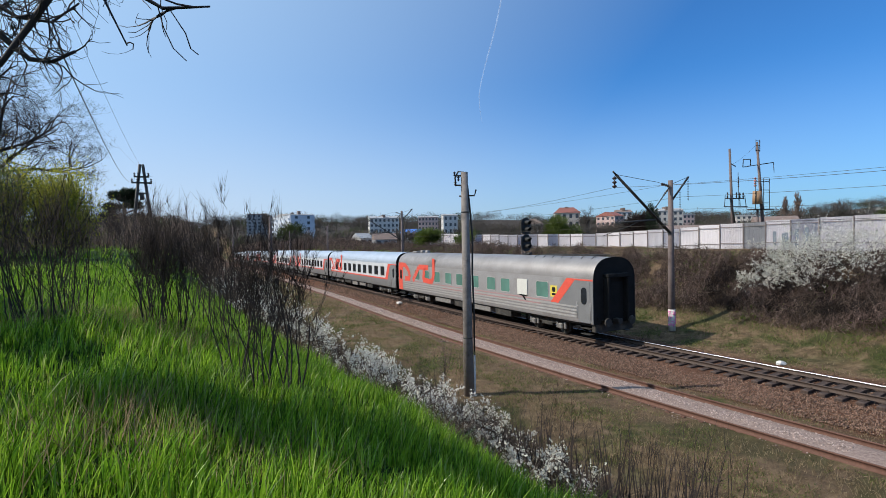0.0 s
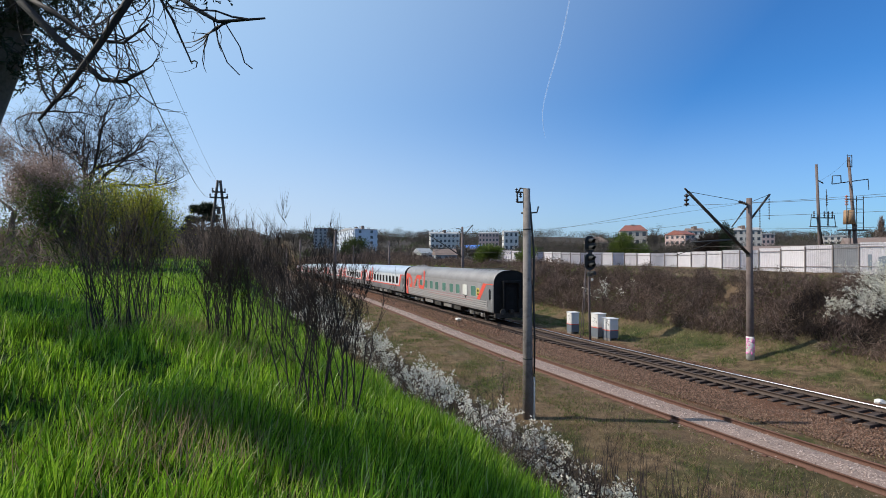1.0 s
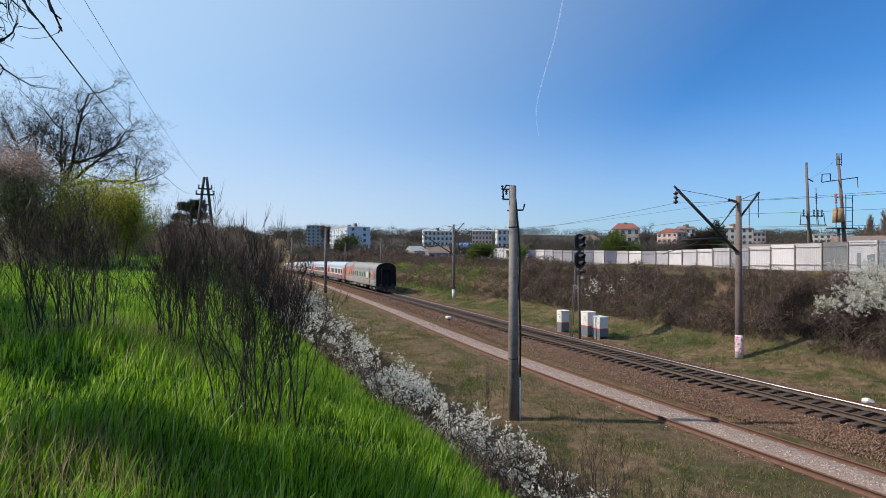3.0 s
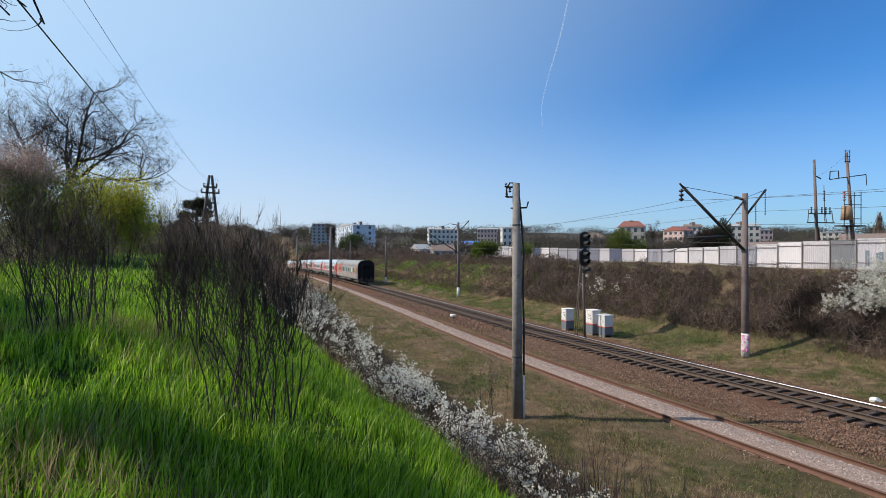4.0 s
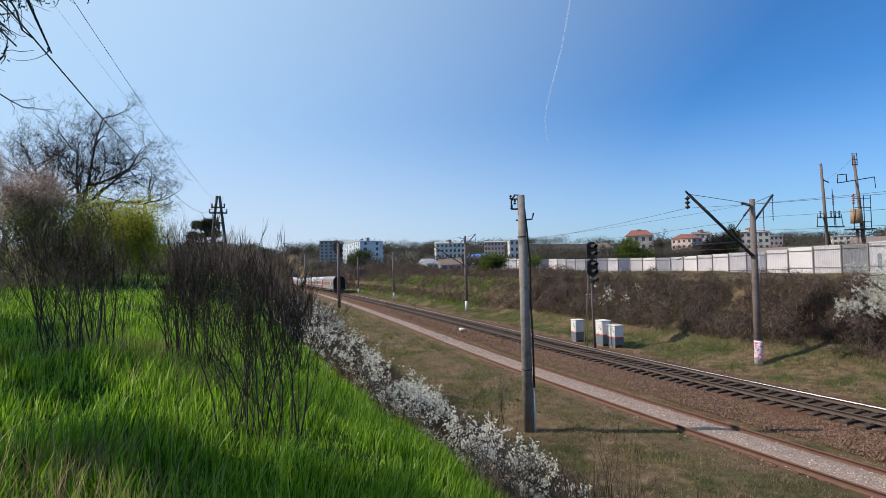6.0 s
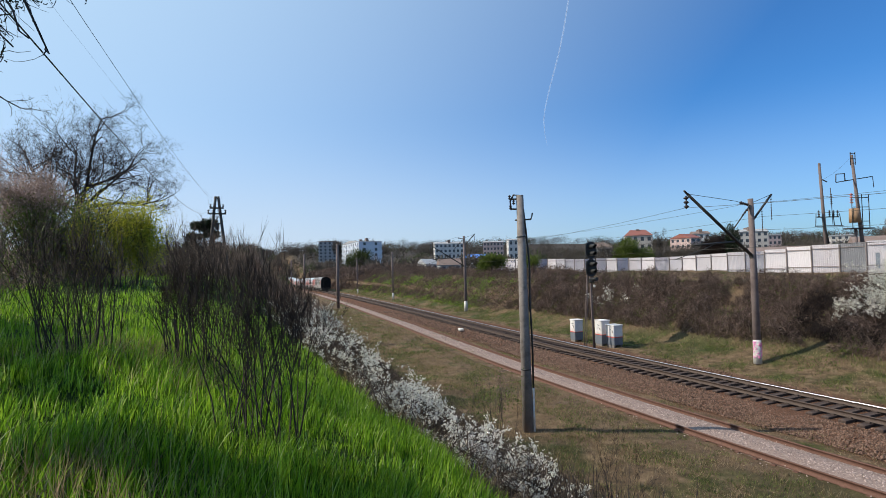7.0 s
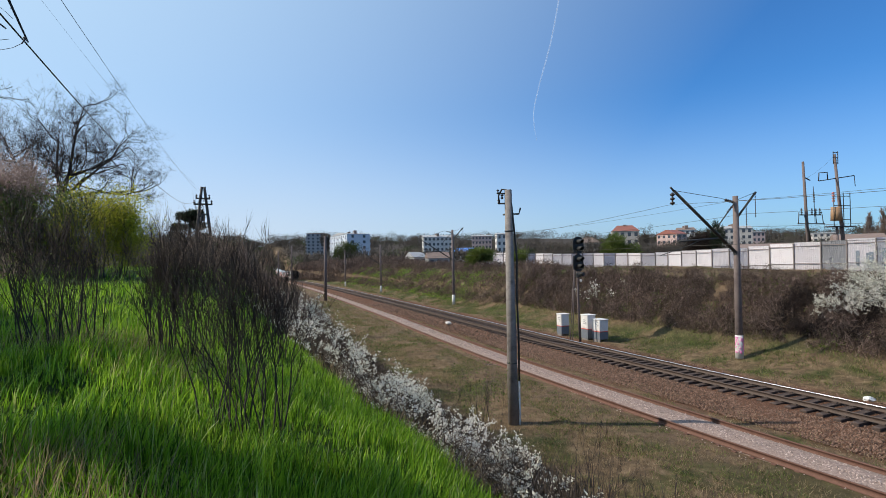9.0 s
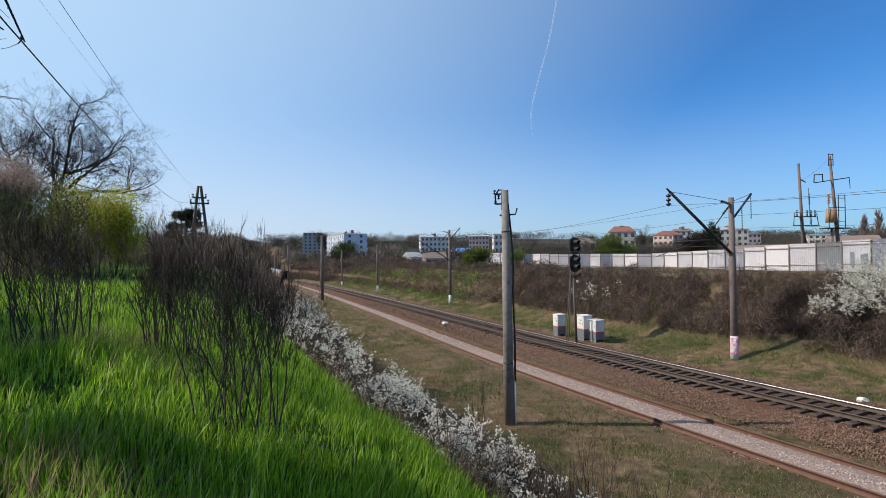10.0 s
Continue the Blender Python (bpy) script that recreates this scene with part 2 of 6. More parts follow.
def box(bm, x0, x1, y0, y1, z0, z1, bevel=0.0, slot=0, m=None):
    vs = [bm.verts.new((x, y, z)) for z in (z0, z1) for x, y in ((x0, y0), (x1, y0), (x1, y1), (x0, y1))]
    fs = [bm.faces.new([vs[i] for i in f]) for f in ((3, 2, 1, 0), (4, 5, 6, 7), (0, 1, 5, 4), (1, 2, 6, 5), (2, 3, 7, 6), (3, 0, 4, 7))]
    made = vs
    if bevel:
        r = bmesh.ops.bevel(bm, geom=list({e for f in fs for e in f.edges}), offset=bevel, segments=1, affect="EDGES")
        fs = [f for f in fs if f.is_valid] + r["faces"]
        made = list({v for f in fs for v in f.verts})
    for f in fs:
        f.material_index = slot
    if m is not None:
        bmesh.ops.transform(bm, matrix=m, verts=made)
    return made


def tube(bm, points, radii, sides=8, slot=0, caps=True):
    """A tube through points; radii: one for all, or one a point."""
    pts = [Vector(p) for p in points]
    if isinstance(radii, (int, float)):
        radii = [radii] * len(pts)
    rings = []
    for i, p in enumerate(pts):
        t = (pts[min(i + 1, len(pts) - 1)] - pts[max(i - 1, 0)]).normalized()
        a = t.orthogonal().normalized() if i == 0 else (a - t * a.dot(t)).normalized()
        b = t.cross(a)
        rings.append([bm.verts.new(p + radii[i] * (a * math.cos(k) + b * math.sin(k))) for k in (2 * math.pi * j / sides for j in range(sides))])
    for r0, r1 in zip(rings, rings[1:]):
        for j in range(sides):
            f = bm.faces.new((r0[j], r0[(j + 1) % sides], r1[(j + 1) % sides], r1[j]))
            f.smooth, f.material_index = True, slot
    if caps:
        for r in (rings[0][::-1], rings[-1]):
            f = bm.faces.new(r)
            f.material_index = slot


def sweep(name, section, ss, dd, zz, mats, parent=None, slots=None, closed=False):
    """A cross-section (points d, z) carried along the line at stations ss; dd and zz offset it."""
    ss = np.asarray(ss, float)
    sec = np.asarray(section, float)
    n, k = len(ss), len(sec)
    d = np.broadcast_to(np.asarray(dd, float), ss.shape)[:, None] + sec[None, :, 0]
    x, y = at_many(np.repeat(ss[:, None], k, 1), d)
    z = np.broadcast_to(np.asarray(zz, float), ss.shape)[:, None] + sec[None, :, 1]
    verts = np.stack([x, y, z], -1).reshape(-1, 3)
    i, j = np.meshgrid(np.arange(n - 1), np.arange(k if closed else k - 1), indexing="ij")
    i, j = i.ravel(), j.ravel()
    j1 = (j + 1) % k
    faces = np.stack([i * k + j, (i + 1) * k + j, (i + 1) * k + j1, i * k + j1], -1)
    sl = None if slots is None else np.asarray(slots)[j]
    return mesh_object(name, verts, faces, mats, parent, sl)


# ---- ground ----
def spaced(parts_):
    out = []
    for a, b, n in parts_:
        out += list(np.linspace(a, b, n, endpoint=False))
    return np.array(out + [parts_[-1][1]])


def build_ground():
    u = spaced([(-1500, -200, 8), (-200, -30, 16), (-30, 70, 150), (70, 200, 60), (200, 500, 40), (500, 4500, 20)])
    v = spaced([(-3500, -400, 18), (-400, -60, 30), (-60, -24, 50), (-24, 20, 120), (20, 60, 30), (60, 400, 36), (400, 4000, 18)])
    uu, vv = np.meshgrid(u, v, indexing="ij")
    h = radians(-24.0)
    x = 11.42 + uu * np.sin(h) + vv * np.cos(h)
    y = 25.0 + uu * np.cos(h) - vv * np.sin(h)
    z = height(x, y)
    n, k = uu.shape
    i, j = np.meshgrid(np.arange(n - 1), np.arange(k - 1), indexing="ij")
    i, j = i.ravel(), j.ravel()
    faces = np.stack([i * k + j, i * k + j + 1, (i + 1) * k + j + 1, (i + 1) * k + j], -1)[:, ::-1]
    ob = mesh_object("ground", np.stack([x, y, z], -1).reshape(-1, 3), faces, GROUND, smooth_faces=True)
    s, d = line_coords(x, y)
    xr, yr = x.ravel(), y.ravel()
    w = wave(xr, yr, 21, 9) * 0.5 + wave(xr, yr, 22, 3) * 0.3
    red = np.clip(smooth(CREST + 0.5, CREST - 0.2, d) + 0.75 * smooth(3, 4.5, d) * smooth(9, 7, d) * smooth(-0.3, 0.5, w) , 0, 1)
    green = np.clip(smooth(-9.5, -8, d) * smooth(-6, -7, d) * 0.4 + 0.55 * smooth(6, 8, d) * smooth(17, 14, d) + 0.6 * smooth(CREST, CREST + 1, d) * smooth(-12, -13.5, d), 0, 1)
    far_ = smooth(90, 190, np.hypot(xr, yr)) * np.maximum(smooth(8, 16, d), smooth(-10, -15, d))
    blue = np.clip(smooth(-4.6, -3.7, d + 0.4 * w) * smooth(2.9, 2.2, d + 0.3 * w), 0, 1)
    col = ob.data.color_attributes.new("cover", "FLOAT_COLOR", "POINT")
    col.data.foreach_set("color", np.stack([red, green, blue, 1 - far_], -1).astype(np.float32).ravel())
    tagged(ob, "grassy cutting with a green bank, dry verge and earth slopes", "ground", kind="structure")


build_ground()


# ---- railway tracks ----
BALLAST = surface("brown_ballast", (0.075, 0.044, 0.03), (0.18, 0.115, 0.08), 9, 0.95, fine=14, relief=1.0, deep=0.06, spec=0.2)
SLAG = surface("pinkish_gravel", (0.18, 0.12, 0.1), (0.38, 0.29, 0.25), 7, 0.95, fine=16, relief=1.0, deep=0.05, spec=0.2)
STONE_BROWN = surface("brown_ballast_stone", (0.135, 0.068, 0.042), (0.36, 0.22, 0.155), 4, 0.9, fine=30, relief=0.3, island=0.75)
STONE_PALE = surface("pinkish_gravel_stone", (0.36, 0.255, 0.22), (0.66, 0.52, 0.47), 4, 0.9, fine=30, relief=0.3, island=0.7)
SLEEPER = surface("oily_wooden_sleeper", (0.035, 0.025, 0.023), (0.09, 0.064, 0.054), 5, 0.9, fine=40, wear=(0.125, 0.09, 0.074), spec=0.15)
TRACK_S = np.concatenate([np.arange(-60, 80, 1.0), np.arange(80, 420, 4.0)])
RAIL_SECTION = [(-0.075, -0.18), (-0.075, -0.165), (-0.012, -0.14), (-0.012, -0.045), (-0.036, -0.035), (-0.036, -0.015), (-0.031, -0.005), (-0.018, 0.0),
                (0.018, 0.0), (0.031, -0.005), (0.036, -0.015), (0.036, -0.035), (0.012, -0.045), (0.012, -0.14), (0.075, -0.165), (0.075, -0.18)]


def build_track(label, offset, drop, side_mat, head_mat, bed_mat, bed, sleepers):
    root = thing("railway_track", Matrix(), label, "railway track", "tracks in the cutting")
    off, z = offset(TRACK_S), grade(TRACK_S) + drop
    for g in (-0.796, 0.796):
        sweep("rail", RAIL_SECTION, TRACK_S, off + g, z, [side_mat, head_mat], root, [0] * 5 + ([1, 1, 1, 0, 0] if g > 0 else [0, 0, 0, 1, 1]) + [0] * 6, closed=True)
    bedob = sweep("ballast_bed", bed, TRACK_S, off, z, bed_mat, root)
    # sleepers: those near the viewer one by one, the far ones joined
    g = random.Random(4)
    bm = bmesh.new()
    box(bm, -1.37, 1.37, -0.125, 0.125, -0.16, 0.0, 0.012)
    base = bpy.data.meshes.new("sleeper")
    bm.to_mesh(base)
    bm.free()
    base.materials.append(SLEEPER)
    clip = bmesh.new()
    box(clip, -0.05, 0.05, -0.07, 0.07, 0.0, 0.05, 0.012)
    clips = bpy.data.meshes.new("rail_fastening")
    clip.to_mesh(clips)
    clip.free()
    clips.materials.append(side_mat)
    far, far_clips = bmesh.new(), bmesh.new()
    s = -14.0
    while s < 330:
        o, zz = float(offset(s)), float(grade(s)) + drop - 0.195 + sleepers
        m = Matrix.Translation(at(s, o + g.uniform(-0.05, 0.05), zz + g.uniform(-0.012, 0.012))) @ pose(0, 0, 0, 0, g.uniform(-0.5, 0.5), bearing(s) + g.uniform(-1.6, 1.6))
        if s < 60:
            ob = new("sleeper", base)
            ob.parent, ob.matrix_world = root, m
            for c in (-0.906, -0.686, 0.686, 0.906):
                if s < 22:
                    ob = new("rail_fastening", clips)
                    ob.parent, ob.matrix_world = root, m @ Matrix.Translation((c, 0, 0))
                else:
                    box(far_clips, c - 0.05, c + 0.05, -0.07, 0.07, 0.0, 0.05, 0, 0, m)
        else:
            box(far, -1.37, 1.37, -0.125, 0.125, -0.16, 0.0, 0, 0, m)
        s += 0.543
    tagged(part("far_sleepers", far, SLEEPER, root), kind="stuff")
    tagged(part("far_fastenings", far_clips, side_mat, root), kind="stuff")
    return root


build_track("main railway line with polished rails on dark wooden sleepers", lambda s: np.zeros_like(np.asarray(s, float)), 0.0, RAIL_SIDE, RAIL_HEAD, BALLAST,
            [(-3.0, -0.42), (-1.8, -0.33), (-1.5, -0.31), (1.5, -0.31), (1.8, -0.33), (2.6, -0.42)], 0.0)
build_track("disused siding with rusty rails and pinkish gravel", siding, -0.12, RUST, RUST, SLAG,
            [(-1.0, -0.3), (-0.78, -0.155), (-0.4, -0.105), (0, -0.09), (0.4, -0.105), (0.78, -0.155), (1.0, -0.3)], -0.03)


# ---- train ----
TRAIN_S = [(0.0, 0.2), (0.5, 8.9), (1.0, 17.9), (1.5, 27.2), (2.0, 36.5), (3.5, 63.4), (4.5, 81.2), (5.5, 103.5), (6.2, 122.0), (7.0, 144.0), (7.5, 159.0), (8.0, 176.0), (8.5, 194.0), (9.0, 211.0), (10.0, 245.0)]
CAR_PITCH, CAR_HALF = 26.0, 12.6
CAR_SILVER = surface("silver_grey_car_paint", (0.30, 0.285, 0.285), (0.40, 0.385, 0.39), 1.1, 0.42, 0.25, fine=25, relief=0.02, wear=(0.27, 0.25, 0.24))
CAR_WHITE = surface("pale_silver_car_paint", (0.62, 0.63, 0.66), (0.74, 0.75, 0.78), 1.1, 0.38, 0.2, fine=25, relief=0.02)
CAR_DARK = surface("slate_grey_car_paint", (0.15, 0.15, 0.155), (0.21, 0.21, 0.215), 1.4, 0.5, 0.0, fine=25, relief=0.02)
CAR_RED = surface("red_car_paint", (0.62, 0.075, 0.05), (0.75, 0.11, 0.07), 2.0, 0.45, relief=0.02)
CAR_RIB = surface("bright_ribbed_steel", (0.42, 0.40, 0.39), (0.55, 0.53, 0.52), 2.0, 0.38, 0.4, relief=0.02)
PINK_LINE = surface("faded_pink_lettering", (0.34, 0.19, 0.19), (0.42, 0.27, 0.265), 30.0, 0.5, relief=0.02)
ROOF = surface("dusty_silver_roof", (0.20, 0.185, 0.18), (0.33, 0.31, 0.305), 0.8, 0.5, 0.3, fine=20, relief=0.03, wear=(0.17, 0.155, 0.145))
ROOF_BLUE = surface("bluish_silver_roof", (0.42, 0.46, 0.52), (0.55, 0.6, 0.68), 0.8, 0.38, 0.45, fine=20, relief=0.03)
SOOT = surface("sooty_black_paint", (0.008, 0.008, 0.008), (0.02, 0.019, 0.019), 2.0, 0.9, relief=0.1, spec=0.2)
UNDER = surface("oily_underframe", (0.018, 0.017, 0.016), (0.06, 0.055, 0.05), 4.0, 0.75, 0.2, wear=(0.1, 0.085, 0.07))
UNDER_LIGHT = surface("dusty_bogie_steel", (0.13, 0.12, 0.115), (0.30, 0.285, 0.27), 5.0, 0.7, 0.2)
SIGN_YELLOW = surface("yellow_sign", (0.62, 0.48, 0.06), (0.72, 0.56, 0.1), 8.0, 0.5, relief=0)
CURTAIN = surface("pale_hatch", (0.55, 0.54, 0.5), (0.66, 0.65, 0.6), 6.0, 0.6, relief=0.05)


def glass(name, colour, rough=0.06):
    m, nt, b = material(name)
    co = nt.nodes.new("ShaderNodeTexCoord").outputs["Object"]
    nt.links.new(ramp(nt, noise_tex(nt, 0.9, 2, 0.5, co), [(0.35, tuple(c * 0.7 for c in colour)), (0.65, colour)]), b.inputs["Base Color"])
    b.inputs["Roughness"].default_value = rough
    b.inputs["Specular IOR Level"].default_value = 0.7
    return m


GREEN_GLASS = glass("green_tinted_glass", (0.12, 0.24, 0.2))
DARK_GLASS = glass("dark_window_glass", (0.02, 0.024, 0.03))


def plate(bm, side, points, lift=0.006, x=1.55, slot=0):
    """A thin plate on a car's side from (y, z) points in order."""
    out = [bm.verts.new((side * (x + lift), y, z)) for y, z in points]
    inn = [bm.verts.new((side * (x - 0.01), y, z)) for y, z in points]
    fs = [bm.faces.new(out if side > 0 else out[::-1])]
    n = len(points)
    for i in range(n):
        q = (out[i], inn[i], inn[(i + 1) % n], out[(i + 1) % n])
        fs.append(bm.faces.new(q if side > 0 else q[::-1]))
    for f in fs:
        f.material_index = slot


def stroke(bm, side, pts, width, lift, x=1.55):
    """A broad painted stroke along (y, z) points."""
    for (y0, z0), (y1, z1) in zip(pts, pts[1:]):
        n = Vector((-(z1 - z0), y1 - y0)).normalized() * width / 2
        plate(bm, side, [(y0 - n.x, z0 - n.y), (y0 + n.x, z0 + n.y), (y1 + n.x, z1 + n.y), (y1 - n.x, z1 - n.y)], lift, x)


def rounded(y0, y1, z0, z1, r, n=3):
    pts = []
    for cy, cz, a0 in ((y1 - r, z1 - r, 0), (y0 + r, z1 - r, 90), (y0 + r, z0 + r, 180), (y1 - r, z0 + r, 270)):
        for k in range(n + 1):
            a = radians(a0 + 90 * k / n)
            pts.append((cy + r * math.cos(a), cz + r * math.sin(a)))
    return pts


def car_shell(root, wall_mat, low_mat, roof_mat, split):
    """Body walls and rounded roof as two long shells."""
    def loft(name, sec, mats, slots=None, label="", cap=False):
        bm = bmesh.new()
        ys = [-CAR_HALF, -CAR_HALF + 0.12, CAR_HALF - 0.12, CAR_HALF]
        sc = [0.985, 1, 1, 0.985]
        rings = [[bm.verts.new((x * c, y, z)) for x, z in sec] for y, c in zip(ys, sc)]
        for a, b in zip(rings, rings[1:]):
            for j in range(len(sec) - 1):
                f = bm.faces.new((a[j], a[j + 1], b[j + 1], b[j]))
                f.smooth = True
                f.material_index = slots[j] if slots else 0
        bm.normal_update()
        return part(name, bm, mats, root, label)

    for sd_ in (-1, 1):
        loft("side_wall", [(sd_ * 1.50, 0.95), (sd_ * 1.55, 1.05), (sd_ * 1.55, split), (sd_ * 1.55, 3.3)][::sd_], [low_mat, wall_mat], [0, 0, 1][::sd_])
    arc_ = [(1.55 * math.cos(radians(a)) ** 0.72 * 1.0 if a < 90 else 0, 3.3 + 1.12 * math.sin(radians(a)) ** 0.95) for a in range(0, 91, 9)]
    full = [(x, z) for x, z in arc_] + [(-x, z) for x, z in arc_[-2::-1]]
    loft("roof", full, roof_mat)
    end_sec = [(1.52, 0.95), (1.55, 1.1)] + full + [(-1.55, 1.1), (-1.52, 0.95)]
    for e in (-1, 1):
        bm = bmesh.new()
        bm.faces.new([bm.verts.new((x * 0.985, e * (CAR_HALF - 0.002), z)) for x, z in (end_sec if e < 0 else end_sec[::-1])])
        part("end_wall", bm, SOOT, root, "sooty black end wall")
        bm = bmesh.new()
        for w, h0, h1, out in ((0.62, 1.0, 3.35, 0.34), (0.42, 1.2, 3.1, 0.1)):
            y0, y1 = sorted((e * (CAR_HALF - 0.02), e * (CAR_HALF + out)))
            if out > 0.2:
                for x0, x1, z0, z1 in ((-w - 0.2, -w, h0, h1), (w, w + 0.2, h0, h1), (-w - 0.2, w + 0.2, h1, h1 + 0.22)):
                    box(bm, x0, x1, y0, y1, z0, z1, 0.04)
        part("gangway_bellows", bm, SOOT, root, "black rubber gangway bellows")
        bm = bmesh.new()
        y0, y1 = sorted((e * (CAR_HALF - 0.02), e * (CAR_HALF + 0.03)))
        box(bm, -0.45, 0.45, y0, y1, 1.1, 3.1, 0.02)
        part("end_door", bm, SOOT, root)
        bm = bmesh.new()
        y0, y1 = sorted((e * (CAR_HALF - 0.4), e * (CAR_HALF + 0.42)))
        box(bm, -0.16, 0.16, y0, y1, 0.9, 1.2, 0.04)
        part("coupler", bm, UNDER, root)


def bogie(root, yc):
    bm = bmesh.new()
    for x in (-1.06, 1.06):
        box(bm, x - 0.09, x + 0.09, yc - 1.65, yc + 1.65, 0.55, 0.78, 0.04)
        box(bm, x - 0.13, x + 0.13, yc - 0.5, yc + 0.5, 0.4, 0.62, 0.04)
    box(bm, -1.1, 1.1, yc - 0.25, yc + 0.25, 0.6, 0.9, 0.04)
    fr = part("bogie_frame", bm, UNDER, root)
    for ya in (yc - 1.2, yc + 1.2):
        bm = bmesh.new()
        for x in (-0.79, 0.79):
            tube(bm, [(x - 0.068, ya, 0.475), (x + 0.068, ya, 0.475)], 0.475, 20)
            tube(bm, [(x - 0.03, ya, 0.475), (x + 0.09, ya, 0.475)], 0.16, 12)
        tube(bm, [(-0.8, ya, 0.475), (0.8, ya, 0.475)], 0.085, 10)
        part("wheelset", bm, UNDER, root)
        for x in (-1.1, 1.1):
            bm = bmesh.new()
            box(bm, x - 0.16, x + 0.16, ya - 0.17, ya + 0.17, 0.32, 0.64, 0.05)
            axle = part("axle_box", bm, UNDER_LIGHT, fr)
            for dy in (-0.32, 0.32):
                bm = bmesh.new()
                tube(bm, [(x, ya + dy, 0.34 + 0.048 * k) for k in range(9)], [0.115 if k % 2 else 0.085 for k in range(9)], 6)
                part("spring", bm, UNDER_LIGHT, fr)


def underframe(root, boxes):
    bm = bmesh.new()
    box(bm, -1.35, 1.35, -CAR_HALF + 0.3, CAR_HALF - 0.3, 0.82, 1.0, 0.02)
    part("underframe", bm, UNDER, root)
    for y0, y1, z0, light in boxes:
        for x0, x1 in ((-1.38, -0.55), (0.55, 1.38)):
            bm = bmesh.new()
            box(bm, x0, x1, y0, y1, z0, 0.86, 0.03)
            part("equipment_case", bm, UNDER_LIGHT if light else UNDER, root)


def side_window(root, side, y, w, z0, z1, pane_mat, frame_mat):
    bm = bmesh.new()
    o, i = rounded(y - w / 2 - 0.05, y + w / 2 + 0.05, z0 - 0.05, z1 + 0.05, 0.12), rounded(y - w / 2, y + w / 2, z0, z1, 0.09)
    vo = [bm.verts.new((side * 1.566, a, b)) for a, b in o]
    vi = [bm.verts.new((side * 1.558, a, b)) for a, b in i]
    vb = [bm.verts.new((side * 1.54, a, b)) for a, b in o]
    n = len(o)
    for k in range(n):
        for a, b in ((vo, vi), (vb, vo)):
            q = (a[k], a[(k + 1) % n], b[(k + 1) % n], b[k])
            bm.faces.new(q if side < 0 else q[::-1])
    f = part("window", bm, frame_mat, root)
    bm = bmesh.new()
    plate(bm, side, i if side > 0 else i, 0.004)
    part("pane", bm, pane_mat, f)


def side_door(root, side, y0, y1, mat, pane_mat):
    bm = bmesh.new()
    plate(bm, side, [(y0, 1.0), (y1, 1.0), (y1, 3.2), (y0, 3.2)], 0.018)
    d = part("door", bm, mat, root, "slate grey entrance door")
    bm = bmesh.new()
    c, hw = (y0 + y1) / 2, (y1 - y0) * 0.24
    plate(bm, side, rounded(c - hw, c + hw, 1.95, 2.85, hw * 0.95, 5), 0.024)
    part("pane", bm, pane_mat, d)
    bm = bmesh.new()
    for y in (y0 - 0.06, y1 + 0.06):
        tube(bm, [(side * 1.6, y, 1.2), (side * 1.6, y, 2.1)], 0.015, 6)
    part("handrail", bm, CAR_RIB, d)
    bm = bmesh.new()
    for z in (0.35, 0.65):
        xa, xb = sorted((side * 1.2, side * 1.5))
        box(bm, xa, xb, y0 + 0.08, y1 - 0.08, z, z + 0.04, 0.01)
    part("step", bm, UNDER, d)


def livery_mark(root, side, y0, size):
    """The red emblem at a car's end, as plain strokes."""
    bm = bmesh.new()
    k = size
    def P(u, v):
        return (y0 - u * k, 1.95 + v * 2.05)
    for n, pts in enumerate(([P(0.05, -0.22), P(0.05, 0.62)], [P(0.0, 0.66), P(0.55, 0.66), P(0.85, 0.45), P(1.0, 0.12)], [P(1.0, 0.08), P(0.55, 0.05)],
                             [P(1.25, 0.0), P(1.75, 0.6)], [P(1.75, 0.62), P(2.35, 0.62)],
                             [P(2.1, 0.1), P(2.75, 0.05), P(2.9, 0.3), P(2.9, 1.0)], [P(2.1, 0.08), P(2.2, 0.6), P(2.5, 0.62)])):
        stroke(bm, side, pts, 0.42, 0.009 + 0.0015 * n)
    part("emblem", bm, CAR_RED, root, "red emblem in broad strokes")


def roof_gear(root, y0, y1, mat):
    bm = bmesh.new()
    for x in (-0.55, 0.55):
        tube(bm, [(x, y0, 4.36), (x, y0, 4.5), (x, y1, 4.5), (x, y1, 4.36)], 0.025, 6)
    for k in range(7):
        y = y0 + (y1 - y0) * k / 6
        tube(bm, [(-0.55, y, 4.5), (0.55, y, 4.5)], 0.02, 5)
        tube(bm, [(-1.1, y, 4.12), (-0.55, y, 4.5)], 0.02, 5)
    tube(bm, [(-1.1, y0, 4.12), (-1.1, y1, 4.12)], 0.025, 6)
    part("roof_walkway", bm, mat, root)


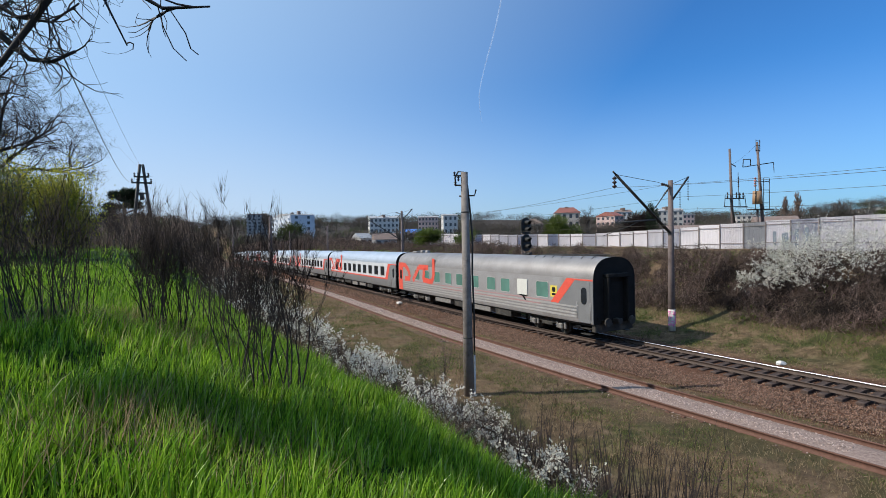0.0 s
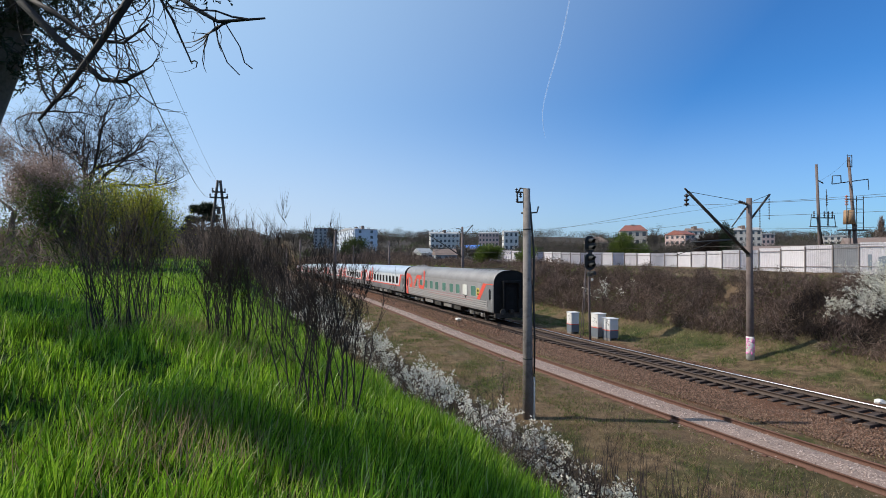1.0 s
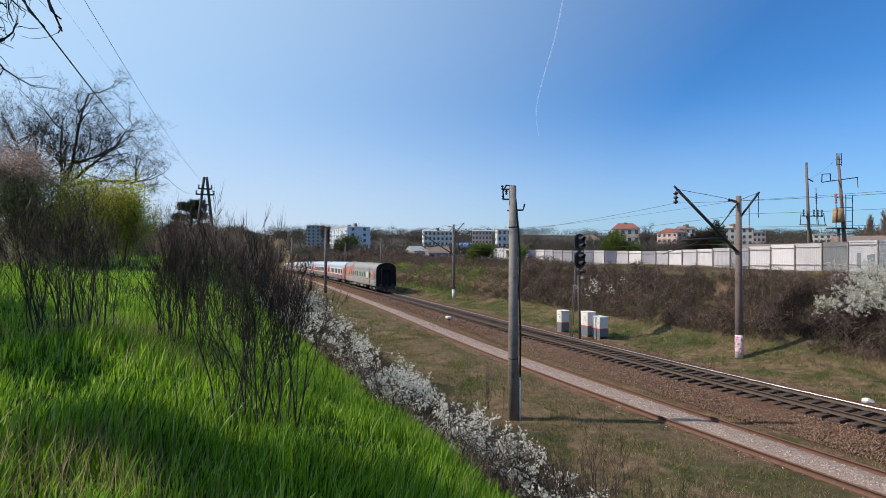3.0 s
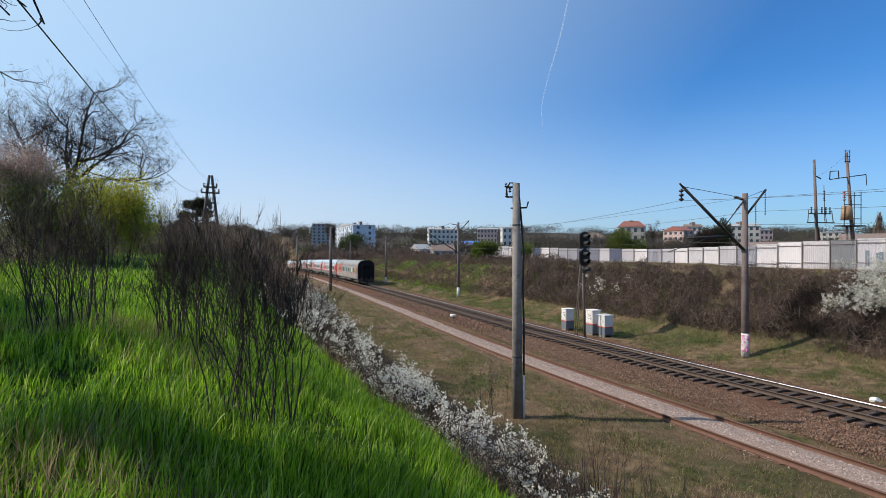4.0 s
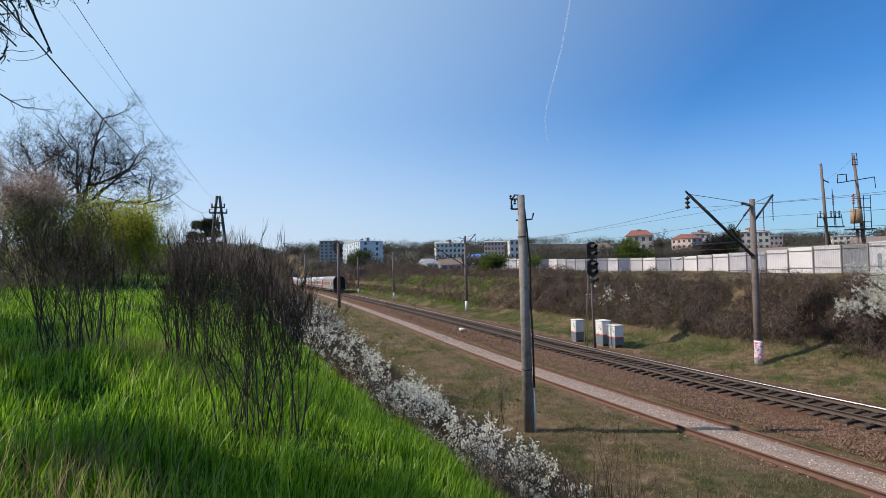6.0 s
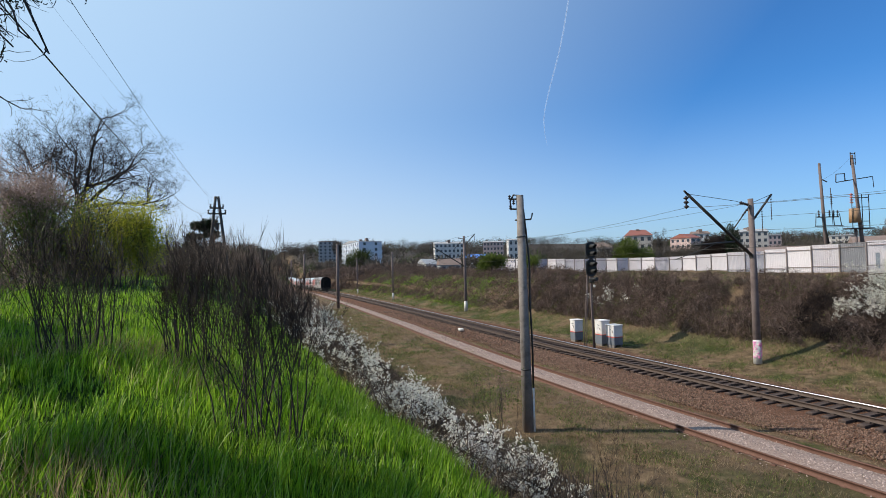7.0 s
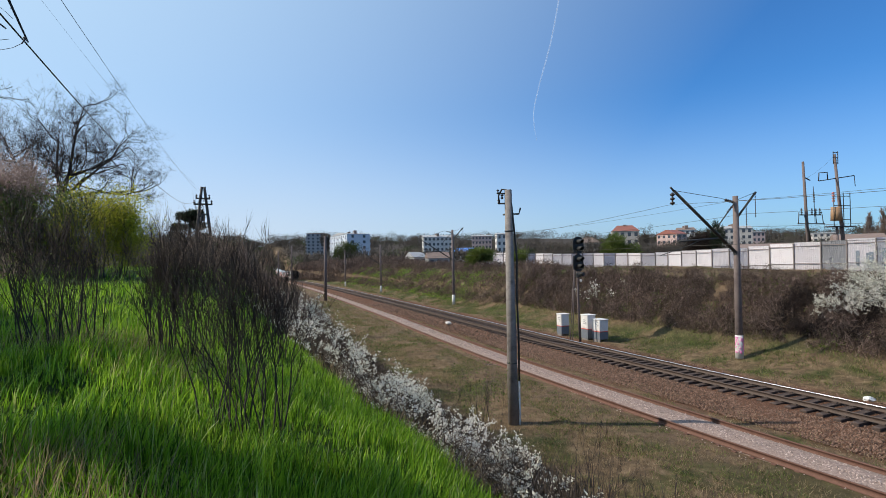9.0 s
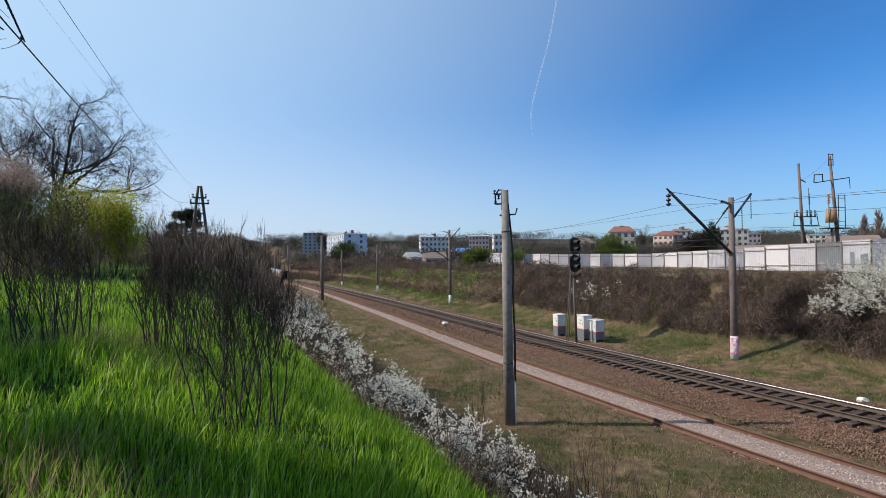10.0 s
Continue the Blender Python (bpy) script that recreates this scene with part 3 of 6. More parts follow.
def build_last_car():
    root = thing("passenger_car", Matrix(), "silver grey ribbed passenger car with red markings, last in train", "train car", "cars of the train")
    car_shell(root, CAR_SILVER, CAR_SILVER, ROOF, 1.95)
    H = CAR_HALF
    for side in (-1, 1):
        for k, z in enumerate((1.18, 1.36, 1.54, 1.72)):
            bm = bmesh.new()
            plate(bm, side, [(-H + 1.2, z), (H - 1.0, z), (H - 1.0, z + 0.09), (-H + 1.2, z + 0.09)], 0.02)
            part("side_rib", bm, CAR_RIB, root)
        bm = bmesh.new()
        plate(bm, side, [(-H + 3.3, 1.87), (H - 1.0, 1.87), (H - 1.0, 1.94), (-H + 3.3, 1.94)], 0.008)
        part("faded_line", bm, PINK_LINE, root)
        bm = bmesh.new()
        plate(bm, side, [(-H + 4.2, 1.635), (-H + 16.5, 1.635), (-H + 16.5, 1.71), (-H + 4.2, 1.71)], 0.012)
        part("faded_script_band", bm, PINK_LINE, root)
        # slate grey end with a slanting red band
        bm = bmesh.new()
        plate(bm, side, [(-H, 1.0), (-H + 2.75, 1.78), (-H + 1.6, 3.24), (-H, 3.24)], 0.005)
        part("grey_end_panel", bm, CAR_DARK, root)
        bm = bmesh.new()
        plate(bm, side, [(-H + 2.65, 1.85), (-H + 3.3, 1.85), (-H + 1.95, 3.28), (-H + 1.25, 3.28)], 0.012)
        plate(bm, side, [(-H, 3.2), (-H + 1.3, 3.2), (-H + 1.3, 3.28), (-H, 3.28)], 0.013)
        part("red_band", bm, CAR_RED, root)
        side_door(root, side, -H + 0.22, -H + 1.06, CAR_DARK, DARK_GLASS)
        side_door(root, side, H - 1.06, H - 0.22, CAR_RED, DARK_GLASS)
        for y in (7.75, 9.4, 11.45, 13.65, 15.4, 17.3, 19.2, 21.1):
            side_window(root, side, -H + y, 0.95, 2.1, 2.92, GREEN_GLASS, CAR_RIB)
        side_window(root, side, -H + 4.05, 1.05, 2.08, 2.95, GREEN_GLASS, CAR_RIB)
        bm = bmesh.new()
        plate(bm, side, [(-H + 5.4, 2.05), (-H + 6.4, 2.05), (-H + 6.4, 3.0), (-H + 5.4, 3.0)], 0.05)
        h = part("service_hatch", bm, CURTAIN, root, "pale service hatch with a soot stain below")
        bm = bmesh.new()
        plate(bm, side, [(-H + 5.6, 1.98), (-H + 6.2, 2.02), (-H + 6.2, 2.06), (-H + 5.5, 2.06)], 0.055)
        plate(bm, side, [(-H + 5.55, 1.72), (-H + 5.7, 1.75), (-H + 6.0, 2.03), (-H + 5.8, 2.03)], 0.03)
        part("soot_streak", bm, SOOT, h)
        bm = bmesh.new()
        plate(bm, side, [(-H + 2.75, 2.15), (-H + 3.32, 2.15), (-H + 3.32, 2.8), (-H + 2.75, 2.8)], 0.009)
        sg = part("yellow_notice", bm, SIGN_YELLOW, root, "yellow notice with a dark pictogram")
        bm = bmesh.new()
        c = -H + 3.03
        plate(bm, side, rounded(c - 0.15, c + 0.15, 2.42, 2.72, 0.12, 4), 0.012)
        plate(bm, side, [(c - 0.16, 2.24), (c + 0.16, 2.24), (c + 0.16, 2.36), (c - 0.16, 2.36)], 0.012)
        part("pictogram", bm, SOOT, sg)
        livery_mark(root, side, H - 0.2, 2.45)
    for yc in (-8.5, 8.5):
        bogie(root, yc)
    underframe(root, [(-5.2, -3.4, 0.45, 0), (-2.8, -0.6, 0.5, 1), (0.2, 2.2, 0.42, 0), (2.8, 5.4, 0.5, 1)])
    roof_gear(root, -H + 0.8, -H + 5.6, STEEL)
    bm = bmesh.new()
    for y in (H - 3.2, H - 2.2):
        tube(bm, [(0, y, 4.35), (0, y, 4.62)], 0.22, 10)
    box(bm, -0.5, 0.5, H - 1.8, H - 0.9, 4.25, 4.55, 0.08)
    part("roof_vent", bm, ROOF, root)
    bm = bmesh.new()
    for x in (-1.2, 1.2):
        tube(bm, [(x, -H - 0.005, 1.25), (x, -H - 0.06, 1.25)], 0.09, 10)
    part("tail_lamp", bm, SOOT, root)
    for x in (-0.87, 0.87):
        bm = bmesh.new()
        tube(bm, [(x, -H + 0.02, 1.06), (x, -H - 0.32, 1.06), (x, -H - 0.33, 1.06), (x, -H - 0.4, 1.06)], [0.11, 0.11, 0.24, 0.22], 12)
        part("buffer", bm, UNDER, root)
    bm = bmesh.new()
    box(bm, -1.38, 1.38, -H + 0.02, -H + 0.32, 0.5, 0.96, 0.04)
    part("end_skirt", bm, UNDER, root)
    return root


def build_mid_car():
    root = thing("passenger_car", Matrix(), "pale silver passenger car with slate grey base and red lines", "train car", "cars of the train")
    car_shell(root, CAR_WHITE, CAR_DARK, ROOF_BLUE, 1.72)
    H = CAR_HALF
    for side in (-1, 1):
        bm = bmesh.new()
        plate(bm, side, [(-H + 2.6, 1.68), (H - 0.3, 1.68), (H - 0.3, 1.82), (-H + 2.6, 1.82)], 0.01)
        part("red_line", bm, CAR_RED, root)
        bm = bmesh.new()
        plate(bm, side, [(-H, 1.0), (-H + 2.4, 1.7), (-H + 1.7, 3.26), (-H, 3.26)], 0.005)
        part("grey_end_panel", bm, CAR_DARK, root)
        bm = bmesh.new()
        plate(bm, side, [(-H + 2.3, 1.68), (-H + 2.95, 1.68), (-H + 2.1, 3.28), (-H + 1.45, 3.28)], 0.012)
        plate(bm, side, [(-H, 3.14), (-H + 1.5, 3.14), (-H + 1.5, 3.28), (-H, 3.28)], 0.013)
        part("red_band", bm, CAR_RED, root)
        for y0, y1 in ((-H + 0.22, -H + 1.06), (H - 1.06, H - 0.22)):
            side_door(root, side, y0, y1, CAR_DARK, DARK_GLASS)
        for k in range(10):
            side_window(root, side, -H + 3.7 + k * 1.93, 1.1, 2.05, 2.95, DARK_GLASS, CAR_RIB)
        livery_mark(root, side, H - 0.25, 2.1)
    for yc in (-8.5, 8.5):
        bogie(root, yc)
    underframe(root, [(-5.2, -3.4, 0.45, 0), (-2.8, -0.6, 0.5, 1), (0.2, 2.2, 0.42, 1), (2.8, 5.4, 0.5, 0)])
    roof_gear(root, H - 3.6, H - 0.8, STEEL)
    return root


CARS = [build_last_car(), build_mid_car()]
CARS += [copy_thing(CARS[1], Matrix()) for _ in range(6)]


# ---- masts, poles and signals beside the line ----
PORCELAIN = surface("brown_porcelain", (0.02, 0.014, 0.013), (0.045, 0.03, 0.026), 5, 0.3, relief=0)
WHITEWASH = surface("flaking_whitewash", (0.55, 0.52, 0.49), (0.76, 0.73, 0.7), 9, 0.9, wear=(0.45, 0.42, 0.38))
PINK_PAINT = surface("pink_sprayed_paint", (0.72, 0.16, 0.42), (0.85, 0.3, 0.55), 9, 0.6, relief=0)
MAST = surface("brownish_concrete_mast", (0.115, 0.085, 0.08), (0.2, 0.155, 0.145), 2.2, 0.9, fine=40, wear=(0.09, 0.065, 0.06))
BLACK = surface("black_signal_paint", (0.008, 0.008, 0.008), (0.02, 0.02, 0.02), 5, 0.55, relief=0)
CABINET_WHITE = surface("white_cabinet_paint", (0.62, 0.59, 0.57), (0.78, 0.75, 0.73), 3, 0.6, wear=(0.5, 0.47, 0.45))
CABINET_GREY = surface("slate_cabinet_paint", (0.11, 0.125, 0.15), (0.16, 0.18, 0.21), 3, 0.65)
PALE_LENS = surface("pale_lamp_hood", (0.5, 0.44, 0.36), (0.62, 0.56, 0.47), 6, 0.5, relief=0)


def frustum(bm, p, q, r0, r1, sides=12, slot=0):
    tube(bm, [p, Vector(p).lerp(Vector(q), 0.5), q], [r0, (r0 + r1) / 2, r1], sides, slot)


def insulator(root, p, q, r=0.07, discs=3, mat=None, name="insulator"):
    bm = bmesh.new()
    p, q = Vector(p), Vector(q)
    tube(bm, [p, q], r * 0.3, 6)
    for k in range(discs):
        c = p.lerp(q, (k + 0.5) / discs)
        w = (q - p) / discs * 0.32
        tube(bm, [c - w, c, c + w], [r * 0.45, r, r * 0.45], 10)
    part(name, bm, mat or PORCELAIN, root)


def build_near_pole():
    base = Vector((2.28, 17.86, -0.75))
    root = thing("concrete_pole", Matrix.Translation(base), "tall weathered round concrete pole with a cable pipe, among blossoming scrub", "pole", "lineside poles")
    top = Vector((2.2, 17.76, 7.95)) - base
    bm = bmesh.new()
    frustum(bm, (0, 0, 0), top, 0.2, 0.125, 20)
    part("shaft", bm, CONCRETE, root)
    for h in (0.3, 0.83):
        bm = bmesh.new()
        c = top * h
        tube(bm, [c, c + Vector((0, 0, 0.05))], 0.197 - 0.06 * h, 20)
        part("steel_band", bm, STEEL, root)
    bm = bmesh.new()
    tube(bm, [(0.2, -0.1, 0.0), (0.2, -0.1, 2.0)], 0.035, 8)
    part("cable_pipe", bm, WHITEWASH, root, "pale cable pipe")
    bm = bmesh.new()
    tube(bm, [(0.2, -0.1, 1.9), (0.21, -0.09, 3.5), (0.16, -0.12, 5.0), (0.19, -0.08, 6.3), (0.1, -0.12, 7.4), (0.02, -0.15, 8.2), (-0.14, -0.12, 8.7), (-0.3, -0.1, 8.72), (-0.42, -0.1, 8.5), (-0.4, -0.1, 8.25)], 0.034, 6)
    part("cable", bm, BLACK, root)
    for pts in ([top * 0.9 + Vector((-0.2, 0, 0)), top * 0.9 + Vector((0.36, 0, 0.02)), top * 0.92 + Vector((0.42, 0, 0.06))],
                [top * 0.985 + Vector((-0.36, 0, 0)), top * 0.985 + Vector((0.05, 0, 0))], [top * 0.945 + Vector((-0.34, 0, 0)), top * 0.945 + Vector((0.1, 0, 0))]):
        bm = bmesh.new()
        tube(bm, pts, 0.03, 6)
        part("bracket", bm, STEEL, root)
    for dx, h in ((-0.36, 0.985), (-0.34, 0.945), (-0.22, 0.965)):
        c = top * h + Vector((dx, 0, 0))
        insulator(root, c - Vector((0, 0, 0.02)), c + Vector((0, 0, 0.15)), 0.06, 2)


build_near_pole()


def build_catenary_mast(s, d, top_z, full, sprayed=False, lower=0.0):
    """A concrete mast with a bracket that reaches over the main line and a short arm to the field side."""
    g = ground_at(s, d)
    base = Vector((g.x, g.y, g.z - 0.3))
    root = thing("catenary_mast", Matrix.Translation(base) @ pose(0, 0, 0, 0, 0, bearing(s)),
                 "brownish concrete catenary mast with a slanting steel bracket over the track", "catenary mast", "catenary masts")
    H = top_z - base.z
    bm = bmesh.new()
    frustum(bm, (0, 0, 0), (-0.04, 0, H), 0.2, 0.135, 16)
    part("shaft", bm, MAST, root)
    bm = bmesh.new()
    frustum(bm, (0, 0, 0.3), (0, 0, 1.55), 0.207, 0.2, 16)
    part("painted_foot", bm, WHITEWASH, root, "whitewashed foot sprayed pink" if sprayed else "whitewashed foot")
    if sprayed:
        bm = bmesh.new()
        g_ = random.Random(5)
        for k in range(34):
            a, z = radians(150 + 130 * g_.random()), 0.65 + 0.8 * g_.random()
            c = Vector((0.209 * math.cos(a), 0.209 * math.sin(a), z))
            e = Vector((0.209 * math.cos(a + 0.35), 0.209 * math.sin(a + 0.35), z + g_.uniform(-0.16, 0.16)))
            tube(bm, [c, (c + e) * 0.5 * 1.012, e], 0.026, 5)
        part("sprayed_marks", bm, PINK_PAINT, root)
    r = H - 3.05 - 0.7 * lower  # root of the bracket
    tip = Vector((-d + 0.55, 0.25, H + 0.15 - 1.3 * lower))
    bm = bmesh.new()
    for o in (-0.05, 0.05):
        tube(bm, [(-0.1, o, r), tuple(tip + Vector((0, o * 0.6, 0)))], 0.055, 6)
    tube(bm, [tuple(tip), tuple(tip + Vector((-0.22, 0, 0.16)))], 0.05, 6)
    tube(bm, [(0.1, 0, r), (-0.2, 0, r - 0.05)], 0.1, 8)
    part("bracket", bm, STEEL, root, "black slanting bracket")
    bm = bmesh.new()
    tube(bm, [(-0.1, 0, H - 0.35), (-1.1, 0.05, H - 0.15), tuple(tip + Vector((0.1, 0, 0)))], 0.014, 5)
    tube(bm, [(-0.15, 0, H - 0.4), (-1.35, 0.05, H - 1.6)], 0.03, 6)
    part("tie_rod", bm, STEEL, root)
    insulator(root, (-0.2, 0, H - 0.33), (-0.85, 0.02, H - 0.22), 0.085, 4)
    insulator(root, (-0.3, 0, H - 0.55), (-0.7, 0.02, H - 0.92), 0.07, 3)
    insulator(root, tip + Vector((-0.1, 0, -0.1)), tip + Vector((-0.1, 0, -0.75)), 0.14, 3)
    bm = bmesh.new()
    tip2 = Vector((1.35, -0.2, H + 0.25))
    tube(bm, [(0.08, 0, H - 1.15), tuple(tip2)], 0.06, 6)
    tube(bm, [(0.1, 0, H - 0.2), tuple(tip2)], 0.014, 5)
    part("field_arm", bm, STEEL, root)
    for f, drop in ((0.97, 1.35), (0.48, 1.25)):
        c = Vector((0.08, 0, H - 1.15)).lerp(tip2, f)
        insulator(root, c, c - Vector((0, 0, drop)), 0.034, 9)
    if full:
        bm = bmesh.new()
        z = 6.3 - base.z
        tube(bm, [(-1.35, 0.05, z + 0.12), (-4.2, 0.15, z - 0.05)], 0.05, 6)
        tube(bm, [(-2.6, 0.1, z + 0.05), (-3.5, 0.1, z - 0.25), (-5.4, 0.2, z - 0.75)], 0.02, 5)
        part("steady_arm", bm, STEEL, root)
    return Vector((g.x, g.y, 0))


for s_, d_, top_, full_, pink_ in ((0.4, 4.9, 8.7, True, True), (39.9, 4.9, 9.1, True, False), (75.6, 4.5, 8.2, False, False), (114, 4.6, 8.0, False, False), (150, 4.6, 7.9, False, False)):
    build_catenary_mast(s_, d_, top_, full_, pink_, 0.0 if pink_ else 1.0)


def build_plain_pole(s, d, top_z, r=0.17):
    g = ground_at(s, d)
    base = Vector((g.x, g.y, g.z - 0.3))
    root = thing("concrete_pole", Matrix.Translation(base) @ pose(0, 0, 0, 0, 0, bearing(s)), "plain grey concrete line pole beside the siding", "pole", "lineside poles")
    H = top_z - base.z
    bm = bmesh.new()
    frustum(bm, (0, 0, 0), (0, 0, H), r * 1.25, r, 14)
    part("shaft", bm, MAST, root)
    bm = bmesh.new()
    tube(bm, [(-0.45, 0, H - 0.25), (0.45, 0, H - 0.25)], 0.04, 6)
    tube(bm, [(-0.3, 0, H - 0.8), (0.3, 0, H - 0.8)], 0.04, 6)
    part("crossarm", bm, STEEL, root)
    for x in (-0.4, 0.4):
        insulator(root, (x, 0, H - 0.22), (x, 0, H - 0.02), 0.07, 2)


for s_, d_, top_ in ((61.5, -5.7 - 2.2, 9.25), (136, -7.2, 9.6), (190, -8, 9.0)):
    build_plain_pole(s_, d_, top_, 0.2)


def build_signal():
    g = ground_at(10.0, 1.75)
    root = thing("railway_signal", Matrix.Translation((g.x, g.y, g.z - 0.1)) @ pose(0, 0, 0, 0, 0, bearing(10.0)), "black two-headed railway light signal on a slim post with a ladder", "railway signal")
    z0 = g.z - 0.1
    bm = bmesh.new()
    tube(bm, [(0.12, 0, 0), (0, 0, 3.3), (-0.04, 0, 6.9 - z0)], [0.085, 0.075, 0.06], 10)
    part("post", bm, MAST, root)
    bm = bmesh.new()
    for x in (-0.78, -0.56):
        tube(bm, [(x, -0.05, 0), (x * 0.2 - 0.16, -0.05, 5.2)], 0.028, 6)
    for k in range(14):
        f = k / 14
        tube(bm, [((-0.78) * (1 - f) + (-0.316) * f, -0.05, 5.2 * f + 0.1), (-0.56 * (1 - f) + (-0.27) * f, -0.05, 5.2 * f + 0.1)], 0.014, 5)
    part("ladder", bm, MAST, root)
    for zc, lamps in ((6.32, 2), (5.12, 2)):
        bm = bmesh.new()
        pts = rounded(-0.42, 0.42, zc - z0 - 0.6, zc - z0 + 0.6, 0.4, 6)
        f0 = [bm.verts.new((x, -0.12, z)) for x, z in pts]
        f1 = [bm.verts.new((x, -0.09, z)) for x, z in pts]
        bm.faces.new(f0)
        bm.faces.new(f1[::-1])
        for k in range(len(pts)):
            bm.faces.new((f0[k], f1[k], f1[(k + 1) % len(pts)], f0[(k + 1) % len(pts)]))
        box(bm, -0.2, 0.2, -0.1, 0.28, zc - z0 - 0.5, zc - z0 + 0.5, 0.05)
        head = part("signal_head", bm, BLACK, root)
        for k in range(lamps):
            zz = zc - z0 + (0.24, -0.24)[k]
            bm = bmesh.new()
            n = 16
            rings = []
            for y, r in ((-0.12, 0.17), (-0.5, 0.16)):
                rings.append([(bm.verts.new((r * math.cos(a), y - 0.12 * (math.sin(a) > 0.3) * (y < -0.3), zz + r * math.sin(a))), bm.verts.new((r * 0.92 * math.cos(a), y - 0.12 * (math.sin(a) > 0.3) * (y < -0.3), zz + r * 0.92 * math.sin(a))))
                              for a in (2 * math.pi * j / n for j in range(n))])
            for j in range(n):
                a0, a1, b0, b1 = rings[0][j], rings[0][(j + 1) % n], rings[1][j], rings[1][(j + 1) % n]
                bm.faces.new((a0[0], a1[0], b1[0], b0[0]))
                bm.faces.new((a0[1], b0[1], b1[1], a1[1]))
                bm.faces.new((b0[0], b1[0], b1[1], b0[1]))
            part("lamp_hood", bm, BLACK, head)
            bm = bmesh.new()
            tube(bm, [(0, -0.121, zz), (0, -0.16, zz)], 0.13, 14)
            part("lens", bm, PALE_LENS, head, "pale unlit lens")
    bm = bmesh.new()
    box(bm, -0.13, 0.13, -0.25, 0.1, 4.1 - z0, 4.42 - z0, 0.05)
    tube(bm, [(0, -0.2, 4.35 - z0), (0.1, -0.55, 4.35 - z0)], 0.13, 10)
    small = part("call_on_light", bm, BLACK, root)
    bm = bmesh.new()
    tube(bm, [(0.02, -0.3, 3.9 - z0), (0.02, -0.36, 3.9 - z0)], 0.09, 10)
    part("number_plate", bm, WHITEWASH, root)


build_signal()


def build_cabinet(s, d, w, dep, h, seed):
    g = ground_at(s, d)
    root = thing("relay_cabinet", Matrix.Translation((g.x, g.y, g.z + 0.02)) @ pose(0, 0, 0, 0, 0, bearing(s) + seed * 2 - 3),
                 "white steel relay cabinet with a slate grey base and red stripe", "relay cabinet", "cabinets by the signal")
    bm = bmesh.new()
    for x in (-w / 2 + 0.08, w / 2 - 0.08):
        box(bm, x - 0.06, x + 0.06, -dep / 2 + 0.05, dep / 2 - 0.05, -0.25, 0.1, 0.01)
    part("foot", bm, CONCRETE, root)
    zs = 0.42 * h
    bm = bmesh.new()
    box(bm, -w / 2, w / 2, -dep / 2, dep / 2, 0.1, zs, 0.015)
    part("base_panel", bm, CABINET_GREY, root, "slate grey lower half")
    bm = bmesh.new()
    box(bm, -w / 2, w / 2, -dep / 2, dep / 2, zs + 0.045, h - 0.06, 0.015)
    part("body", bm, CABINET_WHITE, root)
    bm = bmesh.new()
    box(bm, -w / 2 - 0.004, w / 2 + 0.004, -dep / 2 - 0.004, dep / 2 + 0.004, zs, zs + 0.045)
    part("red_stripe", bm, CAR_RED, root)
    bm = bmesh.new()
    box(bm, -w / 2 - 0.04, w / 2 + 0.04, -dep / 2 - 0.04, dep / 2 + 0.04, h - 0.06, h, 0.02)
    part("lid", bm, CABINET_WHITE, root)
    bm = bmesh.new()
    box(bm, -w / 2 - 0.02, -w / 2, -dep / 2 + 0.06, dep / 2 - 0.06, zs + 0.1, h - 0.12, 0.008)
    dr = part("door", bm, CABINET_WHITE, root)
    bm = bmesh.new()
    g_ = random.Random(seed)
    for k in range(4):
        y, z = g_.uniform(-dep * 0.3, 0), zs + 0.25 + g_.uniform(0, 0.45)
        box(bm, -w / 2 - 0.024, -w / 2 - 0.02, y, y + g_.uniform(0.1, 0.25), z, z + 0.035)
    part("faded_stencil", bm, CABINET_GREY, dr)
    bm = bmesh.new()
    box(bm, -w / 2 - 0.05, -w / 2 - 0.02, -dep / 2 + 0.12, -dep / 2 + 0.16, zs + 0.35, zs + 0.5, 0.006)
    part("handle", bm, STEEL, dr)


build_cabinet(13.2, 2.75, 0.7, 0.62, 1.6, 1)
build_cabinet(10.55, 3.0, 0.7, 0.72, 1.75, 2)
build_cabinet(9.35, 3.05, 0.75, 0.75, 1.45, 3)


def build_small_marker():
    g = ground_at(22.9, -2.6)
    root = thing("track_box", Matrix.Translation(g) @ pose(0, 0, 0, 0, 0, bearing(23)), "small pale cable box on a stub between the tracks", "cable box")
    bm = bmesh.new()
    box(bm, -0.2, 0.2, -0.28, 0.28, 0.16, 0.36, 0.05)
    part("lid", bm, WHITEWASH, root)
    bm = bmesh.new()
    box(bm, -0.1, 0.1, -0.12, 0.12, -0.15, 0.17, 0.02)
    part("stub", bm, STEEL, root)


build_small_marker()


# ---- overhead wires ----
def wire(name, points, radius, label, sag=0.0):
    bm = bmesh.new()
    pts = []
    for a, b in zip(points, points[1:]):
        a, b = Vector(a), Vector(b)
        for k in range(16):
            f = k / 16
            p = a.lerp(b, f)
            p.z -= sag * 4 * f * (1 - f)
            pts.append(p)
    pts.append(Vector(points[-1]))
    tube(bm, pts, radius, 5)
    tagged(part(name, bm, WIRE), label, "wire", "overhead wires")


